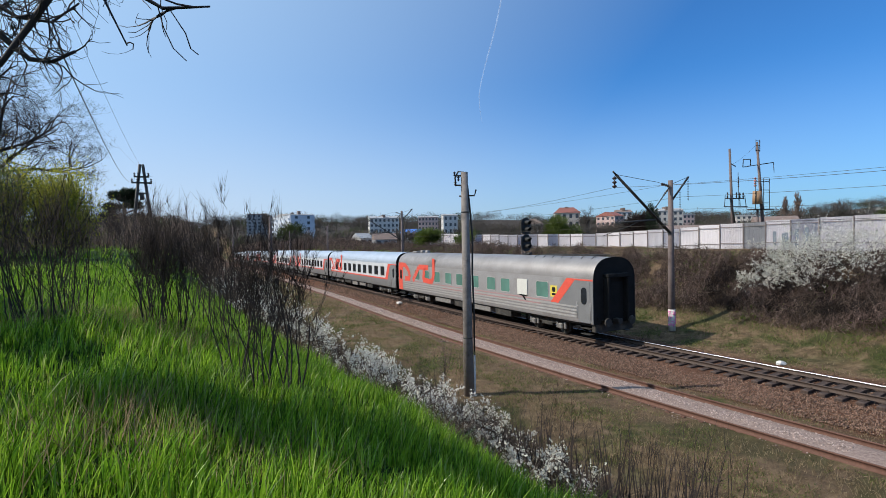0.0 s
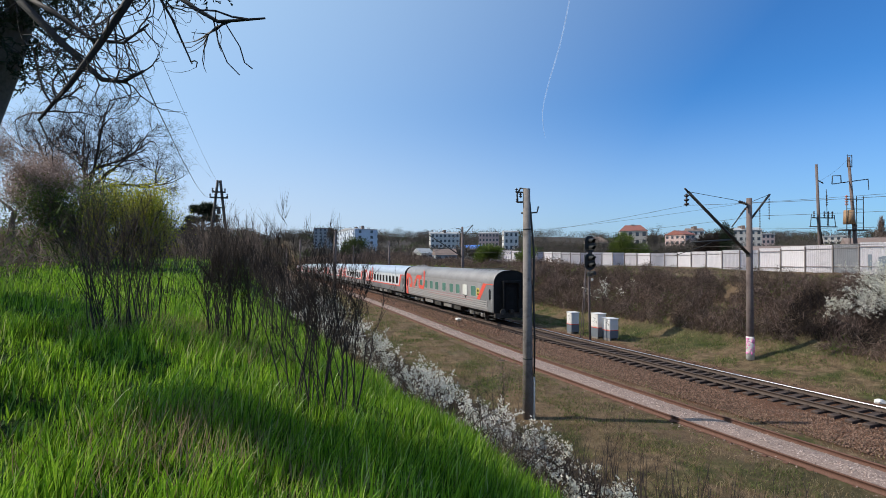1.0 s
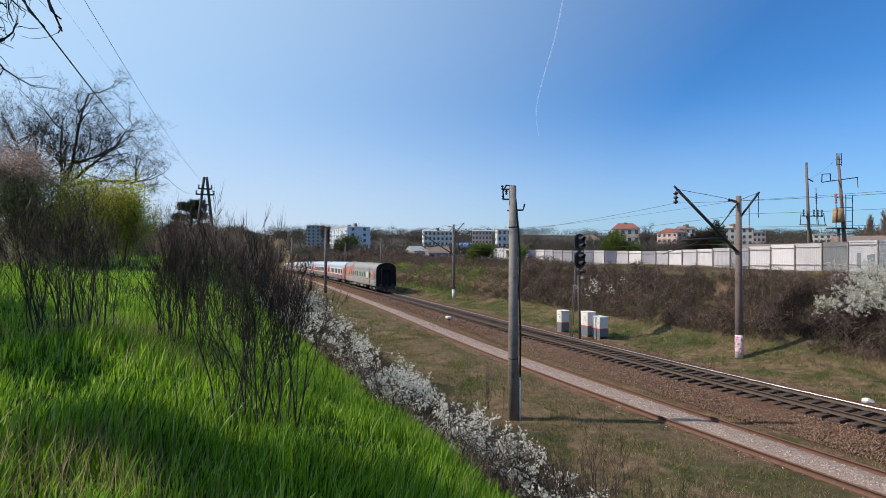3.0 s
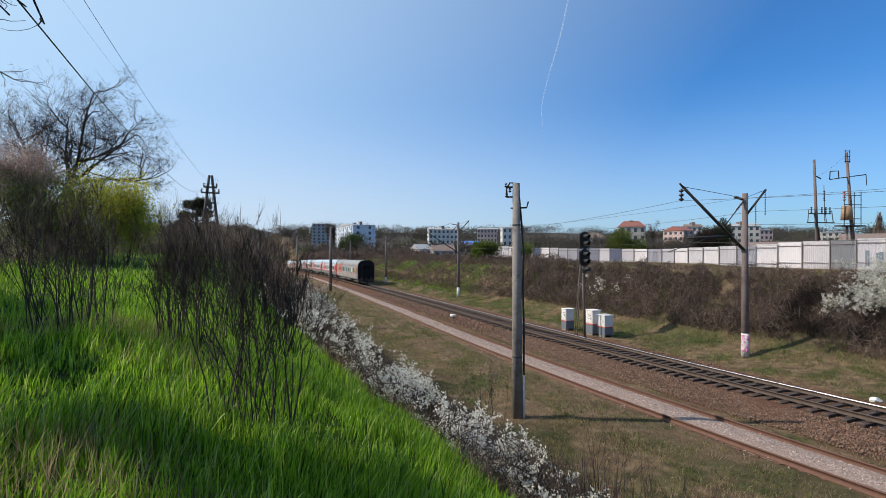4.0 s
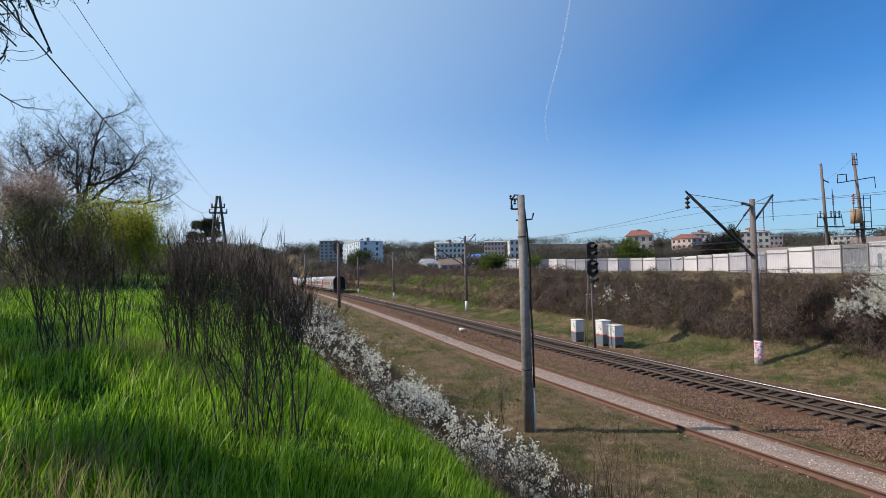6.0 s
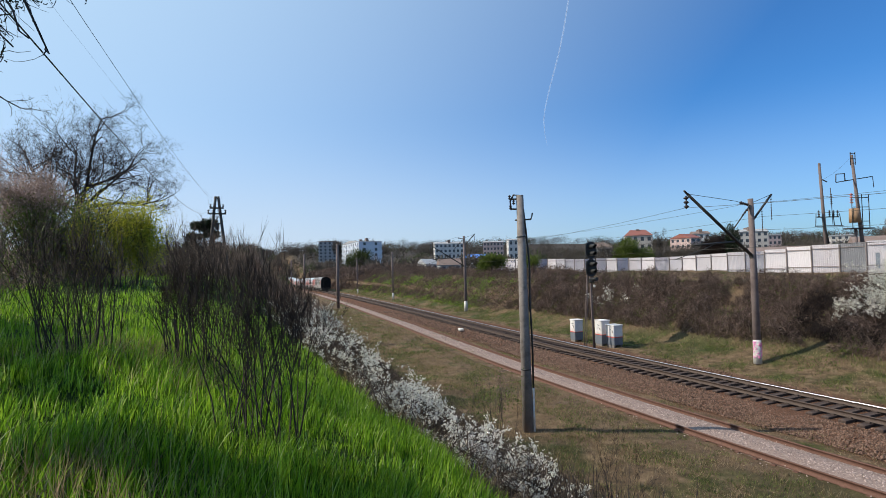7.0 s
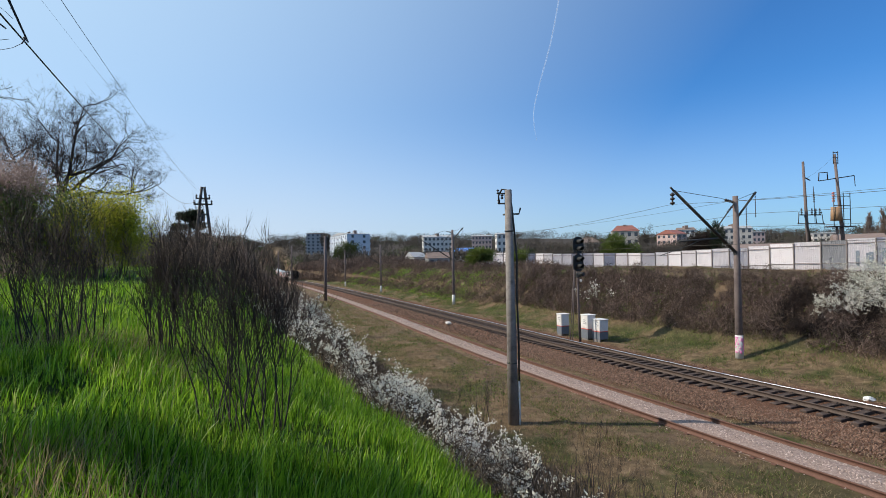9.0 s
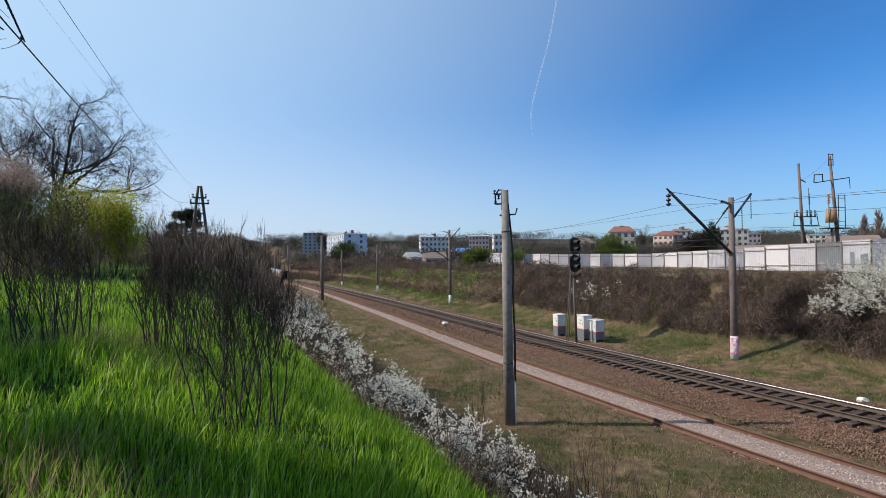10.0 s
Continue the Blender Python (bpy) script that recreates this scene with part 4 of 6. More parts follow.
MS = [-38.0, 0.7, 40.0, 75.8, 114.0, 150.0, 190.0]
MZ = [8.9, 8.35, 8.2, 7.5, 7.3, 7.2, 7.0]
wire("messenger_wire", [at(s, 0.45, z - 0.2) for s, z in zip(MS, MZ)], 0.009, "dark catenary messenger wire sagging between masts", 0.75)
wire("contact_wire", [at(s, -0.1, float(grade(s)) + 6.0) for s in MS], 0.008, "taut dark contact wire over the main track", 0.05)
wire("feeder_wire", [at(s, 6.15, z + 0.35 - 0.9) for s, z in zip(MS, MZ)], 0.009, "dark feeder wire on the masts' field side", 0.5)
wire("feeder_wire", [at(s, 5.55, z - 1.3) for s, z in zip(MS, MZ)], 0.008, "dark lower feeder wire on the masts' field side", 0.5)
wire("feeder_wire", [at(s, 4.85, z + 0.1) for s, z in zip(MS, MZ)], 0.008, "dark wire along the mast tops", 0.45)


# ---- fence along the top of the far bank ----
FENCE_SHEET = surface("dusty_white_sheet", (0.61, 0.565, 0.59), (0.71, 0.665, 0.69), 0.5, 0.6, fine=12, relief=0.03, wear=(0.57, 0.52, 0.54))
FENCE_GREY = surface("dull_grey_sheet", (0.26, 0.26, 0.28), (0.36, 0.36, 0.38), 0.8, 0.6, relief=0.03)
FENCE_POST = surface("brown_steel_post", (0.16, 0.13, 0.12), (0.26, 0.22, 0.21), 4, 0.7)
BLUE_SPRAY = surface("dark_blue_spray_paint", (0.05, 0.07, 0.16), (0.12, 0.16, 0.3), 8, 0.6, relief=0)
DARK_SPRAY = surface("grey_blue_spray_paint", (0.1, 0.12, 0.15), (0.2, 0.23, 0.27), 8, 0.6, relief=0)


def build_fence(path, label, sheet_mats, marks=()):
    root = thing("fence", Matrix(), label, "fence", "fences on the bank")
    n = 26
    prof = [(2.6 * k / n, (-0.009 if k % 2 else 0.009)) for k in range(n + 1)]
    meshes = {}
    for key, mat in sheet_mats.items():
        bm = bmesh.new()
        lo = [bm.verts.new((x, y, -0.15)) for x, y in prof]
        hi = [bm.verts.new((x, y, 2.45)) for x, y in prof]
        for k in range(n):
            bm.faces.new((lo[k], lo[k + 1], hi[k + 1], hi[k]))
        r = bmesh.ops.solidify(bm, geom=bm.faces[:], thickness=0.006)
        me = bpy.data.meshes.new("panel")
        bm.to_mesh(me)
        bm.free()
        me.materials.append(mat)
        meshes[key] = me
    bm = bmesh.new()
    box(bm, -0.045, 0.045, 0.03, 0.12, -0.9, 2.42, 0.006)
    post = bpy.data.meshes.new("post")
    bm.to_mesh(post)
    bm.free()
    post.materials.append(FENCE_POST)
    bm = bmesh.new()
    box(bm, 0.045, 2.555, 0.035, 0.085, -0.03, 0.03)
    rail = bpy.data.meshes.new("fence_rail")
    bm.to_mesh(rail)
    bm.free()
    rail.materials.append(FENCE_POST)
    g = random.Random(9)
    pts = [Vector(p) for p in path]
    i = 0
    for a, b in zip(pts, pts[1:]):
        run = math.hypot(b.x - a.x, b.y - a.y)
        count = max(1, round(run / 2.6))
        for k in range(count):
            p = a.lerp(b, k / count)
            ang = math.degrees(math.atan2(b.y - a.y, b.x - a.x))
            m = Matrix.Translation((p.x, p.y, p.z - 2.45 + g.uniform(-0.03, 0.03))) @ pose(0, 0, 0, g.uniform(-0.3, 0.3), 0, ang) @ Matrix.Diagonal((run / (count * 2.6), 1, 1, 1))
            key = "grey" if ("grey" in meshes and i == 7) else "white"
            for nm, me, dz in (("panel", meshes[key], 0), ("post", post, 0), ("fence_rail", rail, 2.1), ("fence_rail", rail, 0.5)):
                ob = new(nm, me)
                ob.parent = root
                ob.matrix_world = m @ Matrix.Translation((0, 0, dz))
            if i in marks:
                for _ in range(5 if len(marks) > 4 else 3):
                    bm = bmesh.new()
                    if len(marks) < 5:
                        w_, c = g.uniform(0.12, 0.2), Vector((g.uniform(0.3, 2.2), 0.021, 0.2))
                        box(bm, c.x - w_, c.x + w_, 0.019, 0.023, 0.2, g.uniform(1.1, 2.0), 0.001)
                        part("sprayed_mark", bm, DARK_SPRAY, root).matrix_world = m
                        continue
                    c = Vector((g.uniform(0.2, 2.2), 0.03, g.uniform(0.7, 1.9)))
                    tube(bm, [c, c + Vector((g.uniform(-0.1, 0.4), 0, g.uniform(0.1, 0.5))), c + Vector((g.uniform(0.1, 0.7), 0, g.uniform(-0.4, 0.3)))], 0.04, 5)
                    part("sprayed_mark", bm, BLUE_SPRAY, root).matrix_world = m
            i += 1
    return root


build_fence([(33.8, 22.0, 6.75), (33.0, 36.0, 6.7), (32.9, 44.5, 6.55), (31.6, 53.0, 6.2), (27.9, 67.5, 5.85), (22.5, 83.0, 6.0)],
            "long white corrugated sheet fence on brown steel posts", {"white": FENCE_SHEET, "grey": FENCE_GREY}, (5, 6))
build_fence([(22.5, 83.4, 5.95), (16.0, 99.0, 6.2), (8.0, 112.0, 6.7)], "white sheet fence covered in sprayed lettering-like scrawls", {"white": FENCE_SHEET}, tuple(range(7, 13)))


# ---- transformer poles by the fence ----
OCHRE = surface("ochre_insulating_drum", (0.27, 0.155, 0.08), (0.38, 0.23, 0.125), 5, 0.6)
RED_CAP = surface("faded_red_paint", (0.5, 0.12, 0.09), (0.62, 0.2, 0.15), 5, 0.6)


def build_line_pole():
    p = Vector((32.75, 46.0, 4.0))
    root = thing("power_pole", Matrix.Translation(p) @ pose(0, 0, 0, 0, 0, 8), "slim concrete power pole with switch gear at mid height", "power pole", "poles by the fence")
    bm = bmesh.new()
    frustum(bm, (0.2, 0, -0.5), (-0.24, 0, 9.85), 0.16, 0.1, 12)
    part("shaft", bm, MAST, root)
    bm = bmesh.new()
    for z, w in ((4.2, 1.15), (5.0, 0.9)):
        tube(bm, [(-w * 0.8, 0, z), (w * 1.6, 0, z)], 0.045, 6)
    for x in (-0.85, 1.0, 1.7):
        tube(bm, [(x, 0, 4.2), (x * 0.9, 0, 5.3)], 0.035, 6)
    tube(bm, [(0.85, 0, 4.3), (0.75, 0, 7.6)], 0.03, 6)
    part("switch_frame", bm, STEEL, root)
    for x in (-0.5, 0.55, 0.95, 1.35):
        insulator(root, (x, 0, 5.0), (x, 0, 5.6), 0.1, 4)
    insulator(root, (0.8, 0, 6.1), (0.78, 0, 7.1), 0.09, 5)
    bm = bmesh.new()
    tube(bm, [(-0.1, 0, 8.4), (0.45, 0, 8.15)], 0.05, 6)
    part("bracket", bm, STEEL, root)
    bm = bmesh.new()
    tube(bm, [(-0.15, 0, 5.0), (0.15, -0.2, 2.6)], 0.09, 8)
    part("cable_duct", bm, STEEL, root)


def build_transformer_pole():
    p = Vector((34.35, 44.0, 4.0))
    root = thing("transformer_pole", Matrix.Translation(p) @ pose(0, 0, 0, 0, 0, 8), "power pole with an ochre transformer drum on a steel platform", "power pole", "poles by the fence")
    bm = bmesh.new()
    frustum(bm, (0.35, 0, -0.5), (-0.55, 0, 10.1), 0.17, 0.1, 12)
    part("shaft", bm, MAST, root)
    bm = bmesh.new()
    for z in (9.3, 9.75, 10.2):
        tube(bm, [(-0.85, -0.15, z), (-0.35, -0.15, z)], 0.03, 6)
    for x in (-0.82, -0.38):
        tube(bm, [(x, -0.15, 9.2), (x, -0.15, 10.3)], 0.035, 6)
    part("head_frame", bm, STEEL, root)
    bm = bmesh.new()
    tube(bm, [(-2.1, 0, 7.75), (-0.4, 0, 8.0), (1.35, 0, 8.25)], 0.04, 6)
    tube(bm, [(1.35, 0, 8.25), (1.42, 0, 7.3)], 0.03, 6)
    tube(bm, [(-2.15, 0, 7.75), (-2.1, 0, 8.45), (-1.3, 0, 8.5), (-1.27, 0, 7.85)], 0.045, 6)
    part("crossarm", bm, STEEL, root)
    bm = bmesh.new()
    box(bm, -1.35, 0.95, -0.4, 0.4, 3.75, 3.85, 0.02)
    part("platform", bm, STEEL, root)
    for x in (-1.05, -0.1, 0.55):
        bm = bmesh.new()
        tube(bm, [(x, -0.3, 3.8), (x, -0.3, 6.4 + 0.3 * (x > -0.5))], 0.035, 6)
        part("upright", bm, STEEL, root)
    for z in (4.4, 5.6, 6.4):
        bm = bmesh.new()
        tube(bm, [(-1.05, -0.3, z), (0.55, -0.3, z)], 0.03, 6)
        part("crossbar", bm, STEEL, root)
    bm = bmesh.new()
    frustum(bm, (-0.45, 0, -0.5), (-0.5, 0, 3.75), 0.11, 0.1, 10)
    part("leg", bm, MAST, root)
    bm = bmesh.new()
    frustum(bm, (-0.62, -0.1, 4.3), (-0.62, -0.1, 5.5), 0.42, 0.38, 16)
    part("transformer_drum", bm, OCHRE, root)
    insulator(root, (-0.85, -0.1, 5.9), (-0.87, -0.1, 6.8), 0.14, 4, RED_CAP, "bushing")


build_line_pole()
build_transformer_pole()


def build_a_frame():
    root = thing("a_frame_pole", Matrix.Translation((-19.25, 40.0, 4.4)) @ pose(0, 0, 0, 0, 0, 20), "dark wooden A-frame power pole with two crossarms behind the shrubs", "power pole")
    for x in (-0.95, 0.95):
        bm = bmesh.new()
        frustum(bm, (x * 0.95, 0, -0.4), (x * 0.1, 0, 7.1), 0.13, 0.1, 10)
        part("leg", bm, STEEL, root)
    for z, w in ((6.15, 0.5), (5.7, 0.68)):
        bm = bmesh.new()
        box(bm, -w, w, -0.18, -0.08, z - 0.06, z + 0.06, 0.01)
        arm = part("crossarm", bm, STEEL, root)
        for x in (-w * 0.92, -w * 0.4, w * 0.4, w * 0.92):
            insulator(arm, (x, -0.13, z + 0.05), (x, -0.13, z + 0.32), 0.09, 2)
    bm = bmesh.new()
    box(bm, -0.42, 0.42, -0.1, 0.02, 4.85, 4.97, 0.01)
    box(bm, -0.13, 0.13, -0.2, 0.0, 4.4, 4.85, 0.03)
    part("brace", bm, STEEL, root)


build_a_frame()
wire("power_wire", [(-19.6, 39.9, 10.75), (6.0, -16.0, 8.0)], 0.0055, "dark power wire from the A-frame pole overhead", 2.0)
wire("power_wire", [(-18.9, 40.0, 10.7), (-4.0, -16.0, 22.0)], 0.0028, "thin power wire from the A-frame pole overhead", 2.0)
wire("power_wire", [(-18.5, 40.1, 10.6), (5.0, -16.0, 9.0)], 0.0028, "thin power wire high over the bank", 1.5)
wire("power_wire", [(32.5, 46.0, 12.2), (33.8, 44.0, 13.9)], 0.008, "short jumper wire between two power poles", 0.2)


# ---- town beyond the fence ----
def plaster(name, dark, light):
    return surface(name, dark, light, 0.25, 0.9, fine=3, relief=0.05, wear=tuple(c * 0.85 for c in dark))


P_BLUE = plaster("pale_blue_plaster", (0.50, 0.54, 0.62), (0.62, 0.66, 0.73))
P_WHITE = plaster("white_plaster", (0.5, 0.48, 0.465), (0.64, 0.62, 0.6))
P_GREY = plaster("grey_panel", (0.26, 0.26, 0.27), (0.36, 0.36, 0.37))
P_PINK = plaster("salmon_plaster", (0.42, 0.3, 0.28), (0.52, 0.39, 0.365))
P_CREAM = plaster("cream_plaster", (0.42, 0.37, 0.32), (0.54, 0.48, 0.42))
P_BEIGE = plaster("beige_plaster", (0.48, 0.43, 0.39), (0.6, 0.55, 0.5))
R_RED = surface("red_tile_roof", (0.2, 0.07, 0.055), (0.3, 0.115, 0.09), 2, 0.8, fine=6)
R_BROWN = surface("brown_sheet_roof", (0.16, 0.11, 0.09), (0.26, 0.19, 0.16), 1, 0.8, fine=6)
R_GREY = surface("grey_slate_roof", (0.30, 0.30, 0.31), (0.42, 0.42, 0.43), 1, 0.8, fine=6)
R_BLUE = surface("bright_blue_sheet", (0.05, 0.16, 0.5), (0.09, 0.24, 0.65), 1, 0.5, fine=6)
WINDOW = glass("far_window_glass", (0.06, 0.07, 0.09), 0.15)


def house(name, label, x, y, z0, w, dep, h, turn, wall, roof, floors=2, bays=3, side_bays=2, pitched=0.0, balconies=False, chimneys=0, hip=False):
    """A building: w wide towards its own -y, dep deep. z0 is the ground, h the height of the eaves over it."""
    root = thing(name, Matrix.Translation((x, y, z0)) @ pose(0, 0, 0, 0, 0, turn), label, "building", "town beyond the railway")
    bm = bmesh.new()
    box(bm, -w / 2, w / 2, 0, dep, -8, h)
    part("wall", bm, wall, root)
    o = 0.35
    bm = bmesh.new()
    if pitched:
        rid = dep * 0.3 if hip else 0.0
        lower = [bm.verts.new(c) for c in ((-w / 2 - o, -o, h), (w / 2 + o, -o, h), (w / 2 + o, dep + o, h), (-w / 2 - o, dep + o, h))]
        top = [bm.verts.new((-w / 2 - o + (rid + 0.01 if hip else 0), dep / 2, h + pitched)), bm.verts.new((w / 2 + o - (rid + 0.01 if hip else 0), dep / 2, h + pitched))]
        for f in ((0, 1, 5, 4), (2, 3, 4, 5), (1, 2, 5), (3, 0, 4), (3, 2, 1, 0)):
            bm.faces.new([(lower + top)[k] for k in f])
    else:
        box(bm, -w / 2 - o, w / 2 + o, -o, dep + o, h - 0.15, h + 0.3, 0.05)
        box(bm, -w / 2 + 1, w / 2 - 1, 1, dep - 1, h + 0.2, h + 0.55, 0.05)
    rf = part("roof", bm, roof, root)
    for k in range(chimneys):
        bm = bmesh.new()
        yy = dep * (k + 0.5) / chimneys
        box(bm, -0.8, 0.8, yy - 0.9, yy + 0.9, h, h + 1.5 + pitched * 0.6, 0.05)
        part("chimney", bm, R_BROWN, rf)
    fh = h / floors
    ww, wh = min(1.5, w / bays * 0.5), fh * 0.5
    bm = bmesh.new()
    box(bm, -ww / 2, ww / 2, -0.04, 0.1, 0, wh)
    win = bpy.data.meshes.new("window")
    bm.to_mesh(win)
    bm.free()
    win.materials.append(WINDOW)
    bm = bmesh.new()
    box(bm, -ww / 2 - 0.5, ww / 2 + 0.5, -0.95, 0, -0.75, 0.3, 0.03)
    bal = bpy.data.meshes.new("balcony")
    bm.to_mesh(bal)
    bm.free()
    bal.materials.append(wall)
    for f in range(floors):
        z = f * fh + fh * 0.3
        for k in range(bays):
            ob = new("window", win)
            ob.parent, ob.matrix_local = root, pose(-w / 2 + w * (k + 0.5) / bays, 0, z)
        for k in range(side_bays):
            for sgn in (-1, 1):
                ob = new("window", win)
                ob.parent, ob.matrix_local = root, pose(sgn * w / 2, dep * (k + 0.5) / side_bays, z, 0, 0, 90 * sgn)
                if balconies and k % 2 == 0 and f:
                    b = new("balcony", bal)
                    b.parent, b.matrix_local = root, pose(sgn * w / 2, dep * (k + 0.5) / side_bays, z, 0, 0, 90 * sgn)
    return root


house("apartment_block", "pale blue five-storey apartment block with balconies on its long side", -52.2, 302, 4.0, 14.0, 50, 16.6, 24, P_BLUE, R_GREY, 5, 2, 9, balconies=True, chimneys=3, pitched=1.6)
house("apartment_tower", "grey nine-storey apartment tower far off", -108.5, 420, 2.0, 14.5, 16, 25.0, 12, P_GREY, R_BROWN, 9, 4, 4, balconies=True)
house("apartment_block", "white four-storey apartment block on the rise", -5.0, 330, 6.0, 19, 12, 13.2, 8, P_WHITE, R_GREY, 4, 7, 3, pitched=1.4, chimneys=3)
house("apartment_block", "salmon apartment block on the rise", 27.0, 380, 8.0, 15, 12, 13.5, -6, P_PINK, R_GREY, 4, 6, 3, pitched=1.2)
house("apartment_block", "white plastered apartment house on the rise", 40.5, 350, 8.0, 10, 9, 13.4, 4, P_WHITE, R_GREY, 3, 3, 2, pitched=1.0)
house("small_house", "small white house with a grey gable roof", -10.2, 200, 2.6, 5.6, 7, 3.4, 35, P_BEIGE, R_GREY, 1, 2, 2, pitched=2.0)
house("small_house", "low house with a dark brown gable roof", -2.6, 190, 2.4, 8.0, 7, 3.0, 12, P_GREY, R_BROWN, 1, 3, 2, pitched=2.4)
house("workshop", "workshop with a bright blue sheet roof", 7.8, 230, 3.2, 8.5, 8, 5.0, -12, P_GREY, R_BLUE, 1, 3, 2, pitched=1.8)
house("villa", "cream villa with a brown hipped roof", 48.0, 170, 4.0, 7.0, 8, 6.0, -10, P_CREAM, R_BROWN, 2, 3, 2, pitched=1.8, hip=True)
house("villa", "tall cream house with a red tile roof", 89.0, 250, 6.0, 12.5, 10, 11.5, -14, P_CREAM, R_RED, 3, 4, 3, pitched=3.0, hip=True, chimneys=1)
house("apartment_block", "salmon apartment house with a red roof", 103.5, 222, 5.0, 5.6, 12, 9.6, 20, P_PINK, R_RED, 4, 2, 4, pitched=2.0)
house("apartment_block", "white apartment block with a reddish roof", 125.0, 262, 6.0, 7.5, 12, 12.2, -16, P_WHITE, R_BROWN, 4, 3, 3, pitched=1.5, chimneys=2)
house("apartment_block", "beige apartment block with brown balconies", 149.5, 262, 6.0, 16.0, 12, 12.6, -18, P_BEIGE, R_GREY, 4, 6, 3, pitched=1.5, chimneys=3)
house("apartment_block", "salmon apartment block far off", 184.0, 300, 6.0, 9.0, 12, 12.0, -14, P_PINK, R_GREY, 4, 4, 3)
house("apartment_block", "pale apartment block far off", 228.0, 305, 6.0, 12.0, 12, 11.0, -30, P_BEIGE, R_GREY, 4, 4, 3)
house("shed", "long low shed with a brown sheet roof behind the fence", 46.0, 71, 4.0, 9.5, 6, 2.3, -28, P_GREY, R_BROWN, 1, 4, 2, pitched=0.7)
house("small_house", "low house with a reddish brown tile roof", 90.0, 110, 4.0, 8.5, 8, 4.0, -30, P_BEIGE, R_BROWN, 1, 3, 2, pitched=1.6)


# ---- vapour trail ----
def build_contrail():
    m, nt, b = material("thin_white_vapour")
    b.inputs["Base Color"].default_value = (0.9, 0.92, 0.95, 1)
    b.inputs["Roughness"].default_value = 1.0
    co = nt.nodes.new("ShaderNodeTexCoord").outputs["Object"]
    fade = ramp(nt, noise_tex(nt, 0.012, 4, 0.7, co), [(0.25, (0.1, 0.1, 0.1)), (0.75, (0.2, 0.2, 0.2))])
    nt.links.new(fade, b.inputs["Alpha"])
    bm = bmesh.new()
    pts = [(760, 3000, 1900), (701, 3000, 1560), (668, 3000, 1390), (641, 3000, 1270), (610, 3000, 1160), (574, 3000, 1040), (545, 3000, 925), (533, 3000, 850), (537, 3000, 770), (550, 3000, 695)]
    tube(bm, pts, [3, 4, 4, 3.6, 3.8, 3.4, 3, 2.6, 2.0, 1.0], 6)
    tagged(part("contrail", bm, m), "thin white vapour trail across the blue sky", "contrail", kind="structure")


build_contrail()


# ---- plants ----
BARK = surface("grey_brown_bark", (0.075, 0.06, 0.05), (0.15, 0.125, 0.105), 6, 0.9, fine=50, relief=0.4)
STEM = surface("dark_purple_brown_stems", (0.016, 0.011, 0.0105), (0.042, 0.029, 0.027), 6, 0.8, fine=50, relief=0.2)
DRY = leafy("dry_straw", [(0.0, (0.19, 0.13, 0.075)), (0.5, (0.33, 0.235, 0.14)), (1.0, (0.48, 0.365, 0.23))], through=0.2)
BRUSH = leafy("brown_brush_twigs", [(0.0, (0.045, 0.03, 0.026)), (0.45, (0.125, 0.082, 0.07)), (0.8, (0.25, 0.172, 0.15)), (1.0, (0.42, 0.31, 0.265))], through=0.1, rough=0.8)
TWIG = leafy("pinkish_brown_twigs", [(0.0, (0.12, 0.08, 0.07)), (0.6, (0.25, 0.18, 0.155)), (1.0, (0.42, 0.32, 0.28))], through=0.2, rough=0.8)
BRAMBLE = leafy("grey_brown_bramble", [(0.0, (0.035, 0.025, 0.02)), (0.5, (0.11, 0.08, 0.066)), (0.85, (0.22, 0.165, 0.135)), (1.0, (0.38, 0.3, 0.25))], through=0.1, rough=0.85)
BUD_GREEN = leafy("young_green_leaves", [(0.0, (0.06, 0.09, 0.018)), (0.6, (0.13, 0.18, 0.035)), (1.0, (0.22, 0.27, 0.06))], through=0.45)
YELLOW = leafy("yellow_flowers", [(0.0, (0.2, 0.25, 0.025)), (0.5, (0.48, 0.47, 0.04)), (1.0, (0.8, 0.7, 0.08))], through=0.5)
PINK_BUD = leafy("pinkish_brown_buds", [(0.0, (0.2, 0.13, 0.115)), (0.5, (0.42, 0.3, 0.27)), (1.0, (0.62, 0.49, 0.45))], through=0.55, rough=0.7)
PETAL = leafy("white_petals", [(0.0, (0.74, 0.66, 0.57)), (0.4, (0.88, 0.82, 0.74)), (1.0, (0.94, 0.9, 0.84))], through=0.4)
WEED = leafy("dull_green_weeds", [(0.0, (0.04, 0.062, 0.013)), (0.5, (0.13, 0.165, 0.04)), (1.0, (0.28, 0.3, 0.09))], through=0.3)
GRASS = leafy("lush_grass", [(0.0, (0.03, 0.07, 0.005)), (0.25, (0.11, 0.23, 0.012)), (0.6, (0.26, 0.46, 0.025)), (0.92, (0.44, 0.63, 0.06)), (1.0, (0.56, 0.57, 0.25))], through=0.42, rough=0.36, spec=0.5)
EVERGREEN = leafy("dark_evergreen_scales", [(0.0, (0.012, 0.022, 0.012)), (1.0, (0.035, 0.055, 0.03))], through=0.15)
# far crowns: distance haze is put into these two muted colours
HAZE_TWIG = leafy("hazed_grey_brown_crowns", [(0.0, (0.07, 0.06, 0.055)), (1.0, (0.15, 0.125, 0.11))], through=0.1, rough=0.9)
HAZE_GREEN = leafy("hazed_green_crowns", [(0.0, (0.04, 0.055, 0.02)), (1.0, (0.1, 0.13, 0.045))], through=0.2, rough=0.9)
PURPLE_TWIG = leafy("dark_purple_twigs", [(0.0, (0.014, 0.009, 0.009)), (0.7, (0.034, 0.023, 0.022)), (1.0, (0.07, 0.05, 0.046))], through=0.1, rough=0.8)
R = np.random.RandomState(11)


